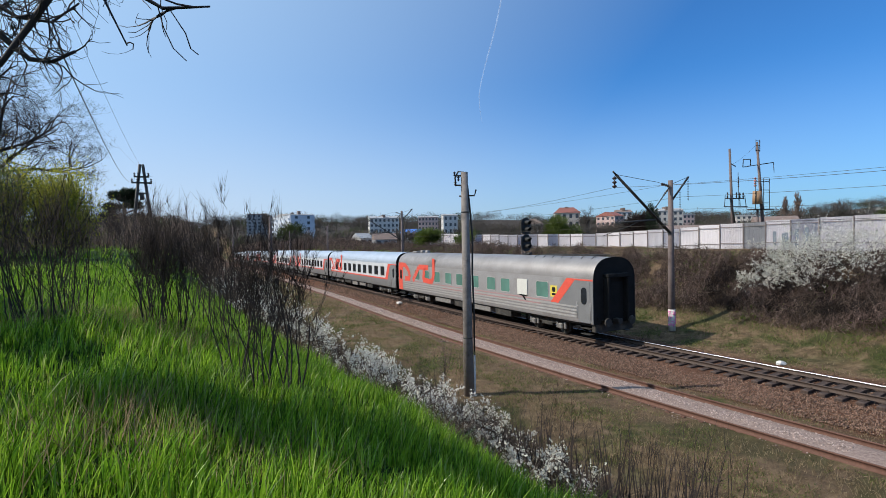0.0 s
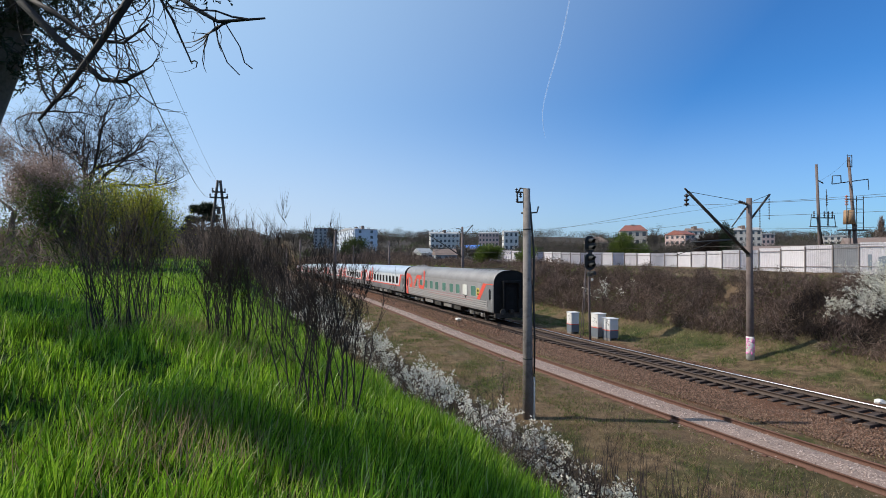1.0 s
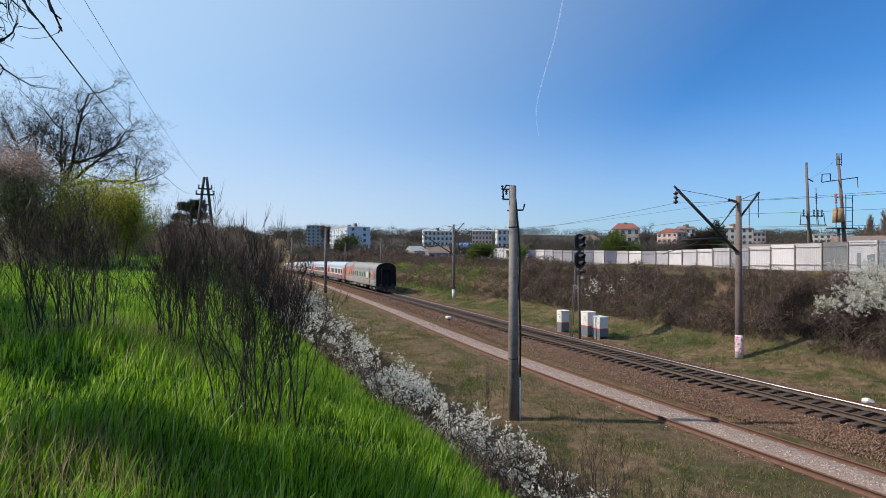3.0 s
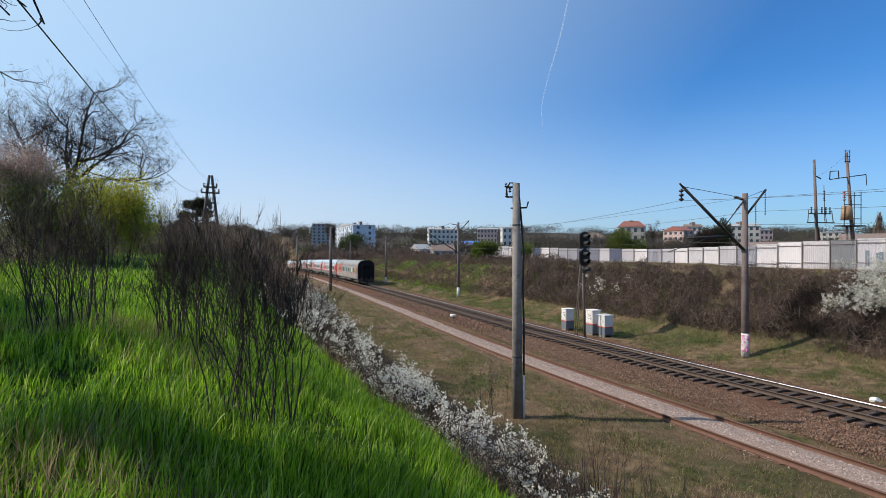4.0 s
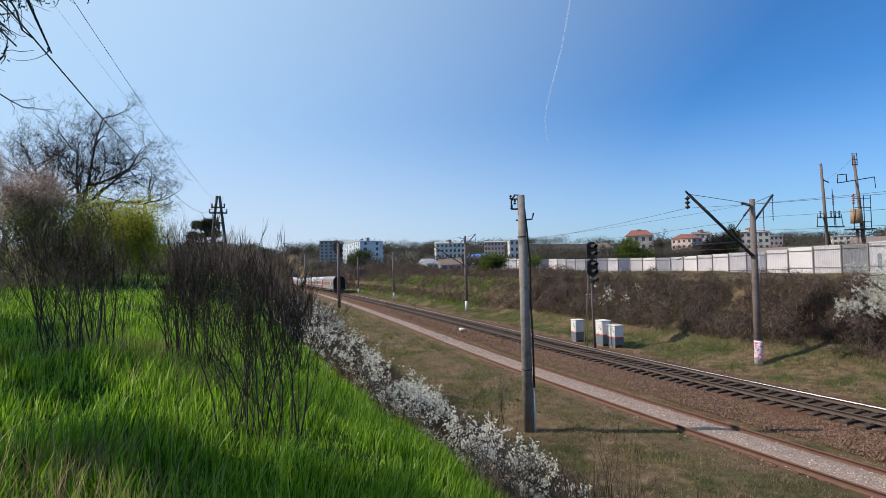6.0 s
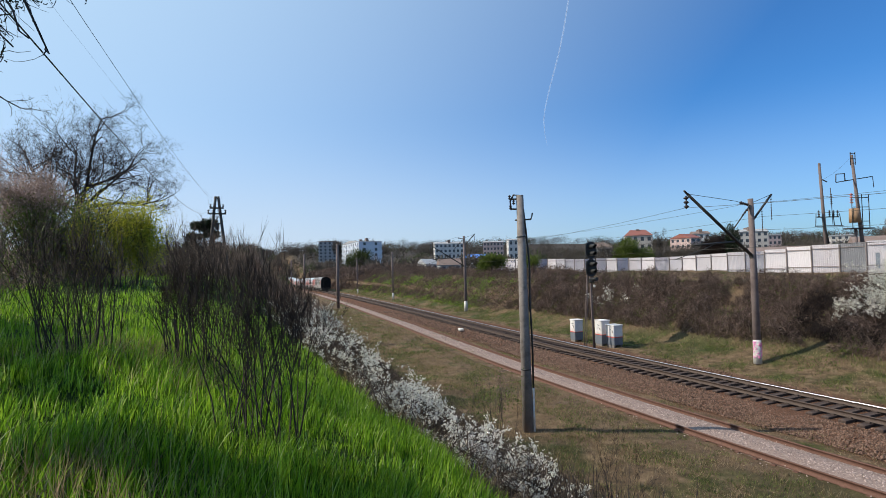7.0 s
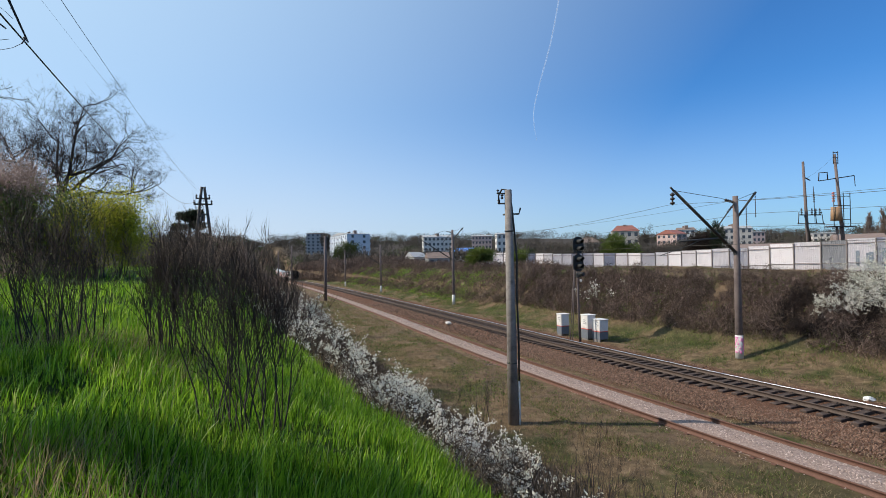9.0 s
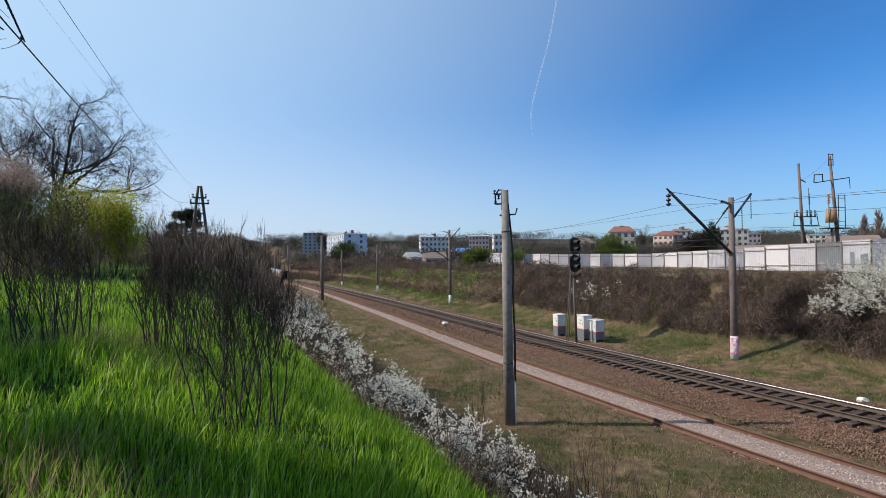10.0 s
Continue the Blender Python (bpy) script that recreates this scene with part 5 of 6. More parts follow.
def spikes(P, Q, r):
    """Tapered twigs from P to Q, folded along their length."""
    P, Q = np.asarray(P, float), np.asarray(Q, float)
    n = len(P)
    r = np.broadcast_to(np.asarray(r, float), (n,))[:, None]
    t = Q - P
    t = t / (np.linalg.norm(t, axis=1, keepdims=True) + 1e-9)
    ref = np.where(abs(t[:, 2:3]) < 0.9, np.array([[0, 0, 1.0]]), np.array([[1.0, 0, 0]]))
    a = np.cross(t, ref)
    a /= np.linalg.norm(a, axis=1, keepdims=True)
    b = np.cross(t, a)
    v = np.stack([P + r * a, P + r * (-0.5 * a + 0.866 * b), P + r * (-0.5 * a - 0.866 * b), Q], 1).reshape(-1, 3)
    k = np.arange(n)[:, None] * 4
    f = np.stack([k + [0, 1, 3], k + [1, 2, 3]], 1).reshape(-1, 3)
    return v, f


def limbs(segs, sides=4):
    """Prisms for branch segments (p, q, r0, r1)."""
    A = np.array([[*s[0], *s[1], s[2], s[3]] for s in segs], float)
    P, Q, r0, r1 = A[:, :3], A[:, 3:6], A[:, 6:7], A[:, 7:8]
    t = Q - P
    t = t / (np.linalg.norm(t, axis=1, keepdims=True) + 1e-9)
    ref = np.where(abs(t[:, 2:3]) < 0.9, np.array([[0, 0, 1.0]]), np.array([[1.0, 0, 0]]))
    a = np.cross(t, ref)
    a /= np.linalg.norm(a, axis=1, keepdims=True)
    b = np.cross(t, a)
    ang = np.arange(sides) * 2 * np.pi / sides
    ring = a[:, None] * np.cos(ang)[None, :, None] + b[:, None] * np.sin(ang)[None, :, None]
    v = np.concatenate([P[:, None] + ring * r0[:, None], Q[:, None] + t[:, None] * r1[:, None] * 0.4 + ring * r1[:, None]], 1).reshape(-1, 3)
    n = len(A)
    k = np.arange(n)[:, None] * 2 * sides
    f = np.concatenate([k + np.array([[j, (j + 1) % sides, sides + (j + 1) % sides, sides + j]]) for j in range(sides)], 1).reshape(-1, 4)
    return v, f


def leaves(C, size, flat=0.0, stretch=1.0):
    """Small four-cornered leaves or petals, turned at random, about points C."""
    n = len(C)
    u = R.normal(size=(n, 3))
    u /= np.linalg.norm(u, axis=1, keepdims=True)
    w = R.normal(size=(n, 3))
    w[:, 2] += flat * 3
    w -= u * (u * w).sum(1, keepdims=True)
    w /= np.linalg.norm(w, axis=1, keepdims=True)
    nrm = np.cross(u, w)
    s = (np.broadcast_to(np.asarray(size, float), (n,)) * R.uniform(0.6, 1.3, n))[:, None]
    v = np.stack([C - u * s * stretch, C + w * s * 0.55 + nrm * s * 0.18, C + u * s * stretch, C - w * s * 0.55 + nrm * s * 0.18], 1).reshape(-1, 3)
    k = np.arange(n)[:, None] * 4
    return v, k + np.array([[0, 1, 2, 3]])


def grow(g, p, d, length, radius, depth, segs, tips, spread=0.6, up=0.15, shrink=0.7, kids=(2, 4), bend=0.16, steps=3):
    """A branch with its forks, as segments; tips: ends of the finest."""
    p, d = Vector(p), Vector(d).normalized()
    r = radius
    for k in range(steps):
        d = (d + Vector((g.gauss(0, bend), g.gauss(0, bend), g.gauss(0, bend) + up * 0.3))).normalized()
        q = p + d * (length / steps)
        r1 = radius * (1 - 0.45 * (k + 1) / steps)
        segs.append((tuple(p), tuple(q), r, r1))
        p, r = q, r1
        if depth and k >= 1:
            for _ in range(g.randint(*kids) if k == steps - 1 else g.randint(0, 2)):
                side = Vector((g.gauss(0, 1), g.gauss(0, 1), g.gauss(0, 1) + up)).normalized()
                nd = (d * (1 - spread * 0.5) + side * spread).normalized()
                grow(g, p, nd, length * shrink * g.uniform(0.7, 1.15), r * g.uniform(0.5, 0.75), depth - 1, segs, tips, spread, up, shrink, kids, bend, steps)
    if depth == 0:
        tips.append((tuple(p), tuple(d)))


def ground_z(x, y):
    return float(height([x], [y])[0])


def tips_twigs(g_tips, per, length, radius, spread=0.7, rise=0.25):
    P, Q = [], []
    for p, d in g_tips:
        for _ in range(per):
            v = np.array(d) + R.normal(size=3) * spread + [0, 0, rise]
            v /= np.linalg.norm(v)
            o = np.array(p) - np.array(d) * length * R.uniform(0, 0.9)
            P.append(o)
            Q.append(o + v * length * R.uniform(0.5, 1.3))
    return spikes(np.array(P), np.array(Q), radius)


# grass on the near bank
def build_grass():
    V, F, base = [], [], 0
    def field(n, r0, r1, hlo, hhi, width, segs_, a0=-52, a1=52):
        ang = R.uniform(radians(a0), radians(a1), n)
        r = np.sqrt(R.uniform(r0 * r0, r1 * r1, n))
        x, y = r * np.sin(ang), r * np.cos(ang) - 0.7
        s, d = line_coords(x, y)
        ok = (d < CREST + 0.25 + 0.2 * wave(x, y, 31, 1.5)) & (R.uniform(size=n) < np.where(d < -27, 0.55, 1.0))
        ok &= ~((x ** 2 + y ** 2) < 1.2)
        x, y = x[ok], y[ok]
        n = len(x)
        z = height(x, y)
        h = R.uniform(hlo, hhi, n) * np.clip(0.85 + 0.35 * wave(x, y, 33, 1.7) + 0.4 * wave(x, y, 34, 0.4), 0.25, 1.7)
        lean = R.uniform(0, 2 * np.pi, n)
        lx, ly = np.cos(lean) * 0.42 + 0.24, np.sin(lean) * 0.42 + 0.05
        k = R.uniform(0.2, 0.75, n) * h
        turn = R.uniform(0, np.pi, n)
        wx, wy = np.cos(turn) * width, np.sin(turn) * width
        wr = R.uniform(0.6, 1.3, n)
        rows_ = []
        for j in range(segs_ + 1):
            f = j / segs_
            cx, cy, cz = x + lx * k * f ** 1.8, y + ly * k * f ** 1.8, z - 0.03 + h * (f - 0.18 * f ** 3)
            ww = wr * (1 - f ** 1.6)
            if j < segs_:
                rows_ += [np.stack([cx - wx * ww, cy - wy * ww, cz], -1), np.stack([cx + wx * ww, cy + wy * ww, cz], -1)]
            else:
                rows_.append(np.stack([cx, cy, cz], -1))
        m = len(rows_)
        v = np.stack(rows_, 1).reshape(-1, 3)
        b = np.arange(n)[:, None] * m
        tri = []
        for j in range(segs_ - 1):
            tri += [[2 * j, 2 * j + 1, 2 * j + 3], [2 * j, 2 * j + 3, 2 * j + 2]]
        tri.append([2 * segs_ - 2, 2 * segs_ - 1, 2 * segs_])
        return v, np.concatenate([b + np.array([t]) for t in tri], 1).reshape(-1, 3)

    for args in ((30000, 0.9, 4.2, 0.14, 0.33, 0.0052, 4), (26000, 0.9, 5.0, 0.06, 0.2, 0.003, 2), (70000, 4.0, 9, 0.14, 0.31, 0.0062, 3), (60000, 8.5, 18, 0.15, 0.32, 0.0095, 2), (40000, 17, 60, 0.2, 0.36, 0.026, 1), (16000, 0.9, 7, 0.13, 0.26, 0.007, 1, 52, 308)):
        v, f = field(*args)
        V.append(v)
        F.append(f + base)
        base += len(v)
    tagged(mesh_object("grass", np.concatenate(V), np.concatenate(F), GRASS), "lush green spring grass on the near bank", "grass", kind="stuff")


build_grass()


def scatter(n, s0, s1, d0, d1):
    s, d = R.uniform(s0, s1, n), R.uniform(d0, d1, n)
    x, y = at_many(s, d)
    return s, d, x, y


def build_dry_grass():
    """Short dry and half-green tufts on the cutting's floor and slopes."""
    P, Q, r = [], [], []
    for n, s0, s1, d0, d1, h, w in ((46000, -14, 14, -15.5, -7.3, 0.13, 0.009), (15000, 14, 60, -15, -6.8, 0.22, 0.02), (9000, -14, 30, -5.2, -3.2, 0.11, 0.01), (12000, -14, 40, 2.6, 8, 0.16, 0.011), (22000, -14, 20, CREST, -13, 0.35, 0.006), (14000, 20, 110, CREST - 0.5, -12, 0.5, 0.014), (8000, 40, 130, 2.8, 8, 0.25, 0.022)):
        s, d, x, y = scatter(n, s0, s1, d0, d1)
        ok = wave(x, y, 41, 3.5) + 0.6 * wave(x, y, 42, 1.1) > R.uniform(-1.2, 0.9, n)
        x, y = x[ok], y[ok]
        p = np.stack([x, y, height(x, y) - 0.02], -1)
        q = p + np.stack([R.normal(0, 0.45, len(x)) * h, R.normal(0, 0.45, len(x)) * h, R.uniform(0.4, 1.3, len(x)) * h], -1)
        P.append(p), Q.append(q), r.append(np.full(len(x), w))
    v, f = spikes(np.concatenate(P), np.concatenate(Q), np.concatenate(r))
    tagged(mesh_object("dry_grass", v, f, DRY), "short dry straw and withered weeds in the cutting", "dry grass", kind="stuff")
    P, Q, r = [], [], []
    for n, s0, s1, d0, d1, h, w in ((60000, -14, 16, -14.2, -7.2, 0.085, 0.011), (18000, 14, 60, -13, -7, 0.14, 0.018), (44000, -14, 45, 2.8, 9.2, 0.15, 0.012), (12000, 40, 130, 3.0, 8.5, 0.24, 0.03), (5000, -14, 30, -4.9, -3.7, 0.08, 0.01), (9000, 6, 80, -6.7, -4.3, 0.12, 0.016)):
        s, d, x, y = scatter(n, s0, s1, d0, d1)
        ok = wave(x, y, 45, 3.2) + 0.7 * wave(x, y, 46, 1.1) > R.uniform(-0.35, 0.35, n)
        x, y = x[ok], y[ok]
        p = np.stack([x, y, height(x, y) - 0.02], -1)
        q = p + np.stack([R.normal(0, 0.5, len(x)) * h, R.normal(0, 0.5, len(x)) * h, R.uniform(0.4, 1.3, len(x)) * h], -1)
        P.append(p), Q.append(q), r.append(np.full(len(x), w))
    v, f = spikes(np.concatenate(P), np.concatenate(Q), np.concatenate(r))
    tagged(mesh_object("short_grass", v, f, WEED), "patches of short green grass in the cutting", "grass", kind="stuff")


build_dry_grass()


def build_stones():
    """Loose ballast stones, as small faceted lumps."""
    for name, mat, label, sets in (("ballast_stones", BALLAST, "loose brown ballast stones between the tracks", ((23000, -12, 14, -4.1, -1.5, 0.03), (4500, -12, 18, -1.4, 1.4, 0.035), (1500, -12, 20, 1.4, 2.6, 0.04), (3000, 14, 50, -3.8, -1.3, 0.065))),
                                   ("siding_stones", SLAG, "pinkish gravel between the rusty rails", ((9000, -12, 10, -0.72, 0.72, 0.028), (2500, 10, 40, -0.72, 0.72, 0.05), (1200, -12, 10, -1.5, 1.5, 0.024)))):
        V, F, base = [], [], 0
        for n, s0, s1, d0, d1, size in sets:
            s, d = R.uniform(s0, s1, n), R.uniform(d0, d1, n)
            if mat is SLAG:
                z = grade(s) - 0.12 - 0.09 - 0.09 * abs(d)
                d = d + siding(s)
            else:
                z = grade(s) - np.where(abs(d) > 1.5, 0.275, 0.3)
            x, y = at_many(s, d)
            c = np.stack([x, y, z], -1)
            o = np.array([[1, 0, 0], [0, 1, 0], [-1, 0, 0], [0, -1, 0], [0, 0, 1], [0, 0, -1]], float)
            v = c[:, None] + (o[None] * R.uniform(0.5, 1.3, (n, 6, 1)) + R.normal(0, 0.25, (n, 6, 3))) * size * R.uniform(0.6, 1.4, (n, 1, 1))
            f = np.arange(n)[:, None, None] * 6 + np.array([[0, 1, 4], [1, 2, 4], [2, 3, 4], [3, 0, 4], [1, 0, 5], [2, 1, 5], [3, 2, 5], [0, 3, 5]])[None]
            V.append(v.reshape(-1, 3)), F.append(f.reshape(-1, 3) + base)
            base += n * 6
        tagged(mesh_object(name, np.concatenate(V), np.concatenate(F), STONE_PALE if mat is SLAG else STONE_BROWN), label, "gravel", kind="stuff")


build_stones()


def brush_mass(name, label, mat, n, s0, s1, d0, d1, clump, h, w, thick, seed, floor=-0.25, green=None):
    """Tangled brush: arching twigs that start all through low mounds."""
    s, d, x, y = scatter(n, s0, s1, d0, d1)
    m = wave(x, y, seed, clump) + 0.5 * wave(x, y, seed + 1, clump * 0.35)
    ok = m > R.uniform(floor - 0.5, floor + 0.4, n)
    x, y, m = x[ok], y[ok], m[ok]
    k = len(x)
    top = h * (0.45 + 0.4 * np.clip(m, -0.6, 1.4))
    z = height(x, y) + R.uniform(0, 1, k) ** 1.3 * top - 0.05
    v = R.normal(size=(k, 3)) * [0.7, 0.7, 0.5] + [0.05, 0, 0.7]
    v /= np.linalg.norm(v, axis=1, keepdims=True)
    L = w * R.uniform(0.5, 1.4, k)[:, None]
    P = np.stack([x, y, z], -1)
    vv, ff = spikes(P - v * L * 0.4, P + v * L * 0.6, thick * R.uniform(0.6, 1.4, k))
    return tagged(mesh_object(name, vv, ff, mat), label, "brush", kind="stuff")


brush_mass("bank_brush", "tangled leafless brown brush on the far bank", BRUSH, 105000, -16, 34, 7.2, 13.4, 3.0, 1.5, 0.6, 0.011, 61, -0.9)
brush_mass("bank_brush", "leafless brown brush along the far end of the bank", BRUSH, 48000, 34, 150, 6.5, 22, 6.0, 1.6, 1.0, 0.022, 63, -1.0)
brush_mass("bank_thicket", "dark purple-brown thicket on the far bank", PURPLE_TWIG, 36000, -15, 1.5, 8.0, 11.6, 5.0, 1.3, 0.6, 0.008, 65, -0.8)
brush_mass("slope_brush", "brown brush and bramble on the near slope", BRAMBLE, 76000, -16, 26, -18.6, -13.0, 2.4, 0.85, 0.5, 0.0055, 67, -0.7)
brush_mass("slope_brush", "leafless brown brush on the near slope further along", TWIG, 46000, 20, 150, -20.0, -12.5, 6.0, 2.7, 1.1, 0.013, 69, -0.8)
brush_mass("green_brush", "young green leaves in the bank's brush", BUD_GREEN, 52000, -12, 130, 6.2, 15, 5.0, 0.95, 0.24, 0.02, 71, 0.55)
brush_mass("green_brush", "yellow-green young grass on the far part of the bank", GRASS, 34000, 40, 130, 6.2, 12.5, 9.0, 0.7, 0.4, 0.022, 75, 0.0)
brush_mass("bank_brush", "leafless brown brush where the cutting bends away", BRUSH, 42000, 145, 330, 5.5, 40, 14.0, 3.4, 2.6, 0.07, 77, -1.0)
brush_mass("fence_brush", "brown weeds along the foot of the fence", BRUSH, 24000, -8, 70, 13.2, 25, 5.0, 0.65, 0.5, 0.012, 73, -0.4)


brush_mass("back_thicket", "dense brownish thicket closing the end of the meadow", TWIG, 60000, 17, 70, -44, -21.8, 6.0, 2.9, 0.6, 0.013, 81, -1.3)
brush_mass("back_thicket", "brownish undergrowth along the far side of the meadow", TWIG, 52000, -3, 34, -46, -25.6, 5.0, 2.2, 0.5, 0.011, 83, -1.1)
brush_mass("back_thicket", "green leaves in the undergrowth behind the meadow", BUD_GREEN, 26000, -3, 50, -44, -25.2, 6.0, 2.2, 0.3, 0.02, 85, -0.1)


def shrub(name, label, cx, cy, stems, spread, hgt, seed, twig=6, thick=0.013, mat=None, twig_mat=None, lean=0.16, twig_len=0.33, leaf=None):
    """A bush of many upright stems from the ground that fork towards the top."""
    g = random.Random(seed)
    tips, wood = [], []
    root = thing(name, Matrix(), label, "shrub", "shrubs on the near bank")
    for _ in range(stems):
        segs = []
        a, r = g.uniform(0, 2 * math.pi), spread * math.sqrt(g.random())
        x, y = cx + r * math.cos(a), cy + r * math.sin(a)
        d = Vector((math.cos(a) * lean * r / spread + g.gauss(0, 0.07), math.sin(a) * lean * r / spread + g.gauss(0, 0.07), 1))
        grow(g, (x, y, ground_z(x, y) - 0.05), d, hgt * g.uniform(0.42, 0.62), thick * g.uniform(0.6, 1.4), 2, segs, tips, 0.42, 0.4, 0.62, (1, 3), 0.09, 4)
        wood += segs
        v, f = limbs(segs, 3)
        mesh_object("stem", v, f, mat or STEM, root)
    v, f = tips_twigs(tips, max(2, twig - 2), twig_len, thick * 0.24, 0.32)
    tagged(mesh_object("twig_haze", v, f, twig_mat or PURPLE_TWIG, root), kind="stuff")
    if leaf:
        lm, per, size = leaf
        A = np.array([[*p, *q] for p, q, r0, r1 in wood])
        n = len(tips) * per
        i, t = R.randint(0, len(A), n), R.uniform(0, 1, (n, 1))
        C = A[i, :3] * (1 - t) + A[i, 3:] * t + R.normal(size=(n, 3)) * twig_len * 0.7
        C = C[C[:, 2] > ground_z(cx, cy) + 0.12 * hgt]
        v, f = leaves(C, size)
        tagged(mesh_object("leafage", v, f, lm, root), kind="stuff")
    return root


shrub("bare_shrub", "slender bare shrub with dark upright stems in the grass", -1.66, 3.8, 11, 0.2, 1.36, 101, 7, 0.0075, lean=0.05, twig_len=0.16)
shrub("bare_shrub", "slender bare shrub with a leaning side branch", -1.36, 3.72, 10, 0.18, 1.3, 102, 7, 0.0075, lean=0.12, twig_len=0.15)
shrub("bare_shrub", "dense bare purple-brown shrub on the bank", -3.3, 6.1, 32, 0.3, 1.42, 103, 7, 0.0085, lean=0.06, twig_len=0.19)
shrub("bare_shrub", "dense bare purple-brown thicket behind a smaller shrub", -3.1, 7.1, 18, 0.36, 1.5, 104, 6, 0.0085, lean=0.08, twig_len=0.2)
shrub("budding_shrub", "tall budding shrub with many upright stems", -4.4, 5.75, 32, 0.38, 1.62, 106, 6, 0.009, lean=0.22, twig_len=0.24, leaf=(BUD_GREEN, 1, 0.012))
shrub("bare_shrub", "bare purple-brown shrub at the crest behind the thickets", -3.3, 9.6, 15, 0.42, 1.5, 110, 7, 0.01, lean=0.3, twig_len=0.24)
shrub("sapling", "thin tall bare sapling among the thickets", -6.6, 12.6, 1, 0.05, 2.5, 107, 3, 0.014, twig_len=0.3)


def blossom_bush(label, s, d, spread, hgt, seed, stems=16, dots=900, size=0.016, group="blackthorn along the crest"):
    g = random.Random(seed)
    segs, tips = [], []
    c = at(s, d)
    for _ in range(stems):
        a, r = g.uniform(0, 2 * math.pi), spread * math.sqrt(g.random())
        x, y = c.x + r * math.cos(a), c.y + r * math.sin(a)
        dr = Vector((math.cos(a) * 0.5 + g.gauss(0, 0.3), math.sin(a) * 0.5 + g.gauss(0, 0.3), 0.8))
        grow(g, (x, y, ground_z(x, y) - 0.05), dr, hgt * g.uniform(0.5, 0.8), 0.011, 2, segs, tips, 0.7, 0.15, 0.62, (2, 3), 0.2, 3)
    root = thing("blossom_bush", Matrix(), label, "shrub", group)
    v, f = limbs(segs, 3)
    tagged(mesh_object("branchwork", v, f, STEM, root), kind="stuff")
    # flowers crowd on some of the outer branches and leave others bare
    A = np.array([[*p, *q] for p, q, r0, r1 in segs if r0 < 0.0085])
    mid = (A[:, :3] + A[:, 3:]) / 2
    full = wave(mid[:, 0] + mid[:, 2], mid[:, 1] - mid[:, 2], seed, 0.5 * size / 0.018) + R.normal(0, 0.35, len(A))
    full = full + 0.6 * (mid[:, 2] - mid[:, 2].mean()) / (mid[:, 2].std() + 1e-6)
    A = A[full > np.quantile(full, 0.42)]
    i = R.randint(0, len(A), dots)
    t = R.uniform(0, 1, (dots, 1))
    C = A[i, :3] * (1 - t) + A[i, 3:] * t + R.normal(size=(dots, 3)) * 0.013 * size / 0.016
    v, f = leaves(C, size)
    tagged(mesh_object("blossom", v, f, PETAL, root), kind="stuff")
    return root


for k, (s_, sp_, h_, n_) in enumerate(((-12.9, 0.35, 0.5, 900), (-12.1, 0.35, 0.55, 1500), (-11.4, 0.42, 0.7, 3200), (-10.8, 0.32, 0.6, 1500), (-10.2, 0.4, 0.65, 1900), (-9.5, 0.4, 0.7, 1900), (-8.6, 0.5, 0.75, 2100), (-7.5, 0.5, 0.8, 2300),
                                       (-6.2, 0.55, 0.85, 2200), (-4.6, 0.6, 0.95, 1900), (-2.3, 0.7, 1.1, 1700), (0.9, 0.8, 1.25, 1500), (3.9, 0.9, 1.5, 1300), (8.0, 1.0, 1.5, 1000))):
    blossom_bush("blackthorn bush in white blossom below the grassy crest", s_, -17.65 + 0.12 * (k % 3), sp_, h_, 200 + k, dots=int(n_ * 0.72), stems=12 + k % 3 * 3, size=0.0215 + 0.0011 * max(0, s_ + 11))
for k, (s_, d_, sp_, h_) in enumerate(((-1.6, 10.2, 0.5, 1.0), (-2.3, 10.4, 0.7, 1.5), (-3.2, 10.2, 0.8, 1.9), (-2.6, 12.0, 0.8, 1.8), (-4.2, 10.6, 1.0, 2.3), (-4.2, 12.4, 1.0, 2.4), (-5.6, 10.9, 1.1, 2.7), (-7.2, 11.4, 1.3, 3.0), (-8.8, 12.0, 1.4, 3.0))):
    blossom_bush("wide blackthorn in full white blossom on the far bank", s_, d_, sp_, h_, 230 + k, 34, 2900, 0.038, "blackthorn on the far bank")
blossom_bush("sparse pale blossom in the bank's brush", 17.5, 9.5, 1.4, 1.3, 241, 14, 500, 0.05, "blackthorn on the far bank")


def build_weed_stalks():
    P, Q, r = [], [], []
    g = random.Random(77)
    for _ in range(125):
        s = g.uniform(-14.4, -11.6)
        d = g.gauss(-17.1, 0.3)
        p = ground_at(s, d)
        h = g.uniform(0.75, 1.25) + max(0.0, -12.8 - s) * 0.35
        q = p + Vector((g.gauss(0.04, 0.12), g.gauss(0, 0.12), 1)) * h
        P.append(p), Q.append(q), r.append(0.014)
        for _ in range(3):
            c = p.lerp(q, g.uniform(0.4, 0.9))
            P.append(c), Q.append(c + Vector((g.gauss(0, 0.05), g.gauss(0, 0.05), g.uniform(0.1, 0.26)))), r.append(0.004)
    v, f = spikes(P, Q, np.array(r))
    tagged(mesh_object("weed_stalks", v, f, STEM), "withered brown weed stalks on the slope", "weeds", kind="stuff")


build_weed_stalks()


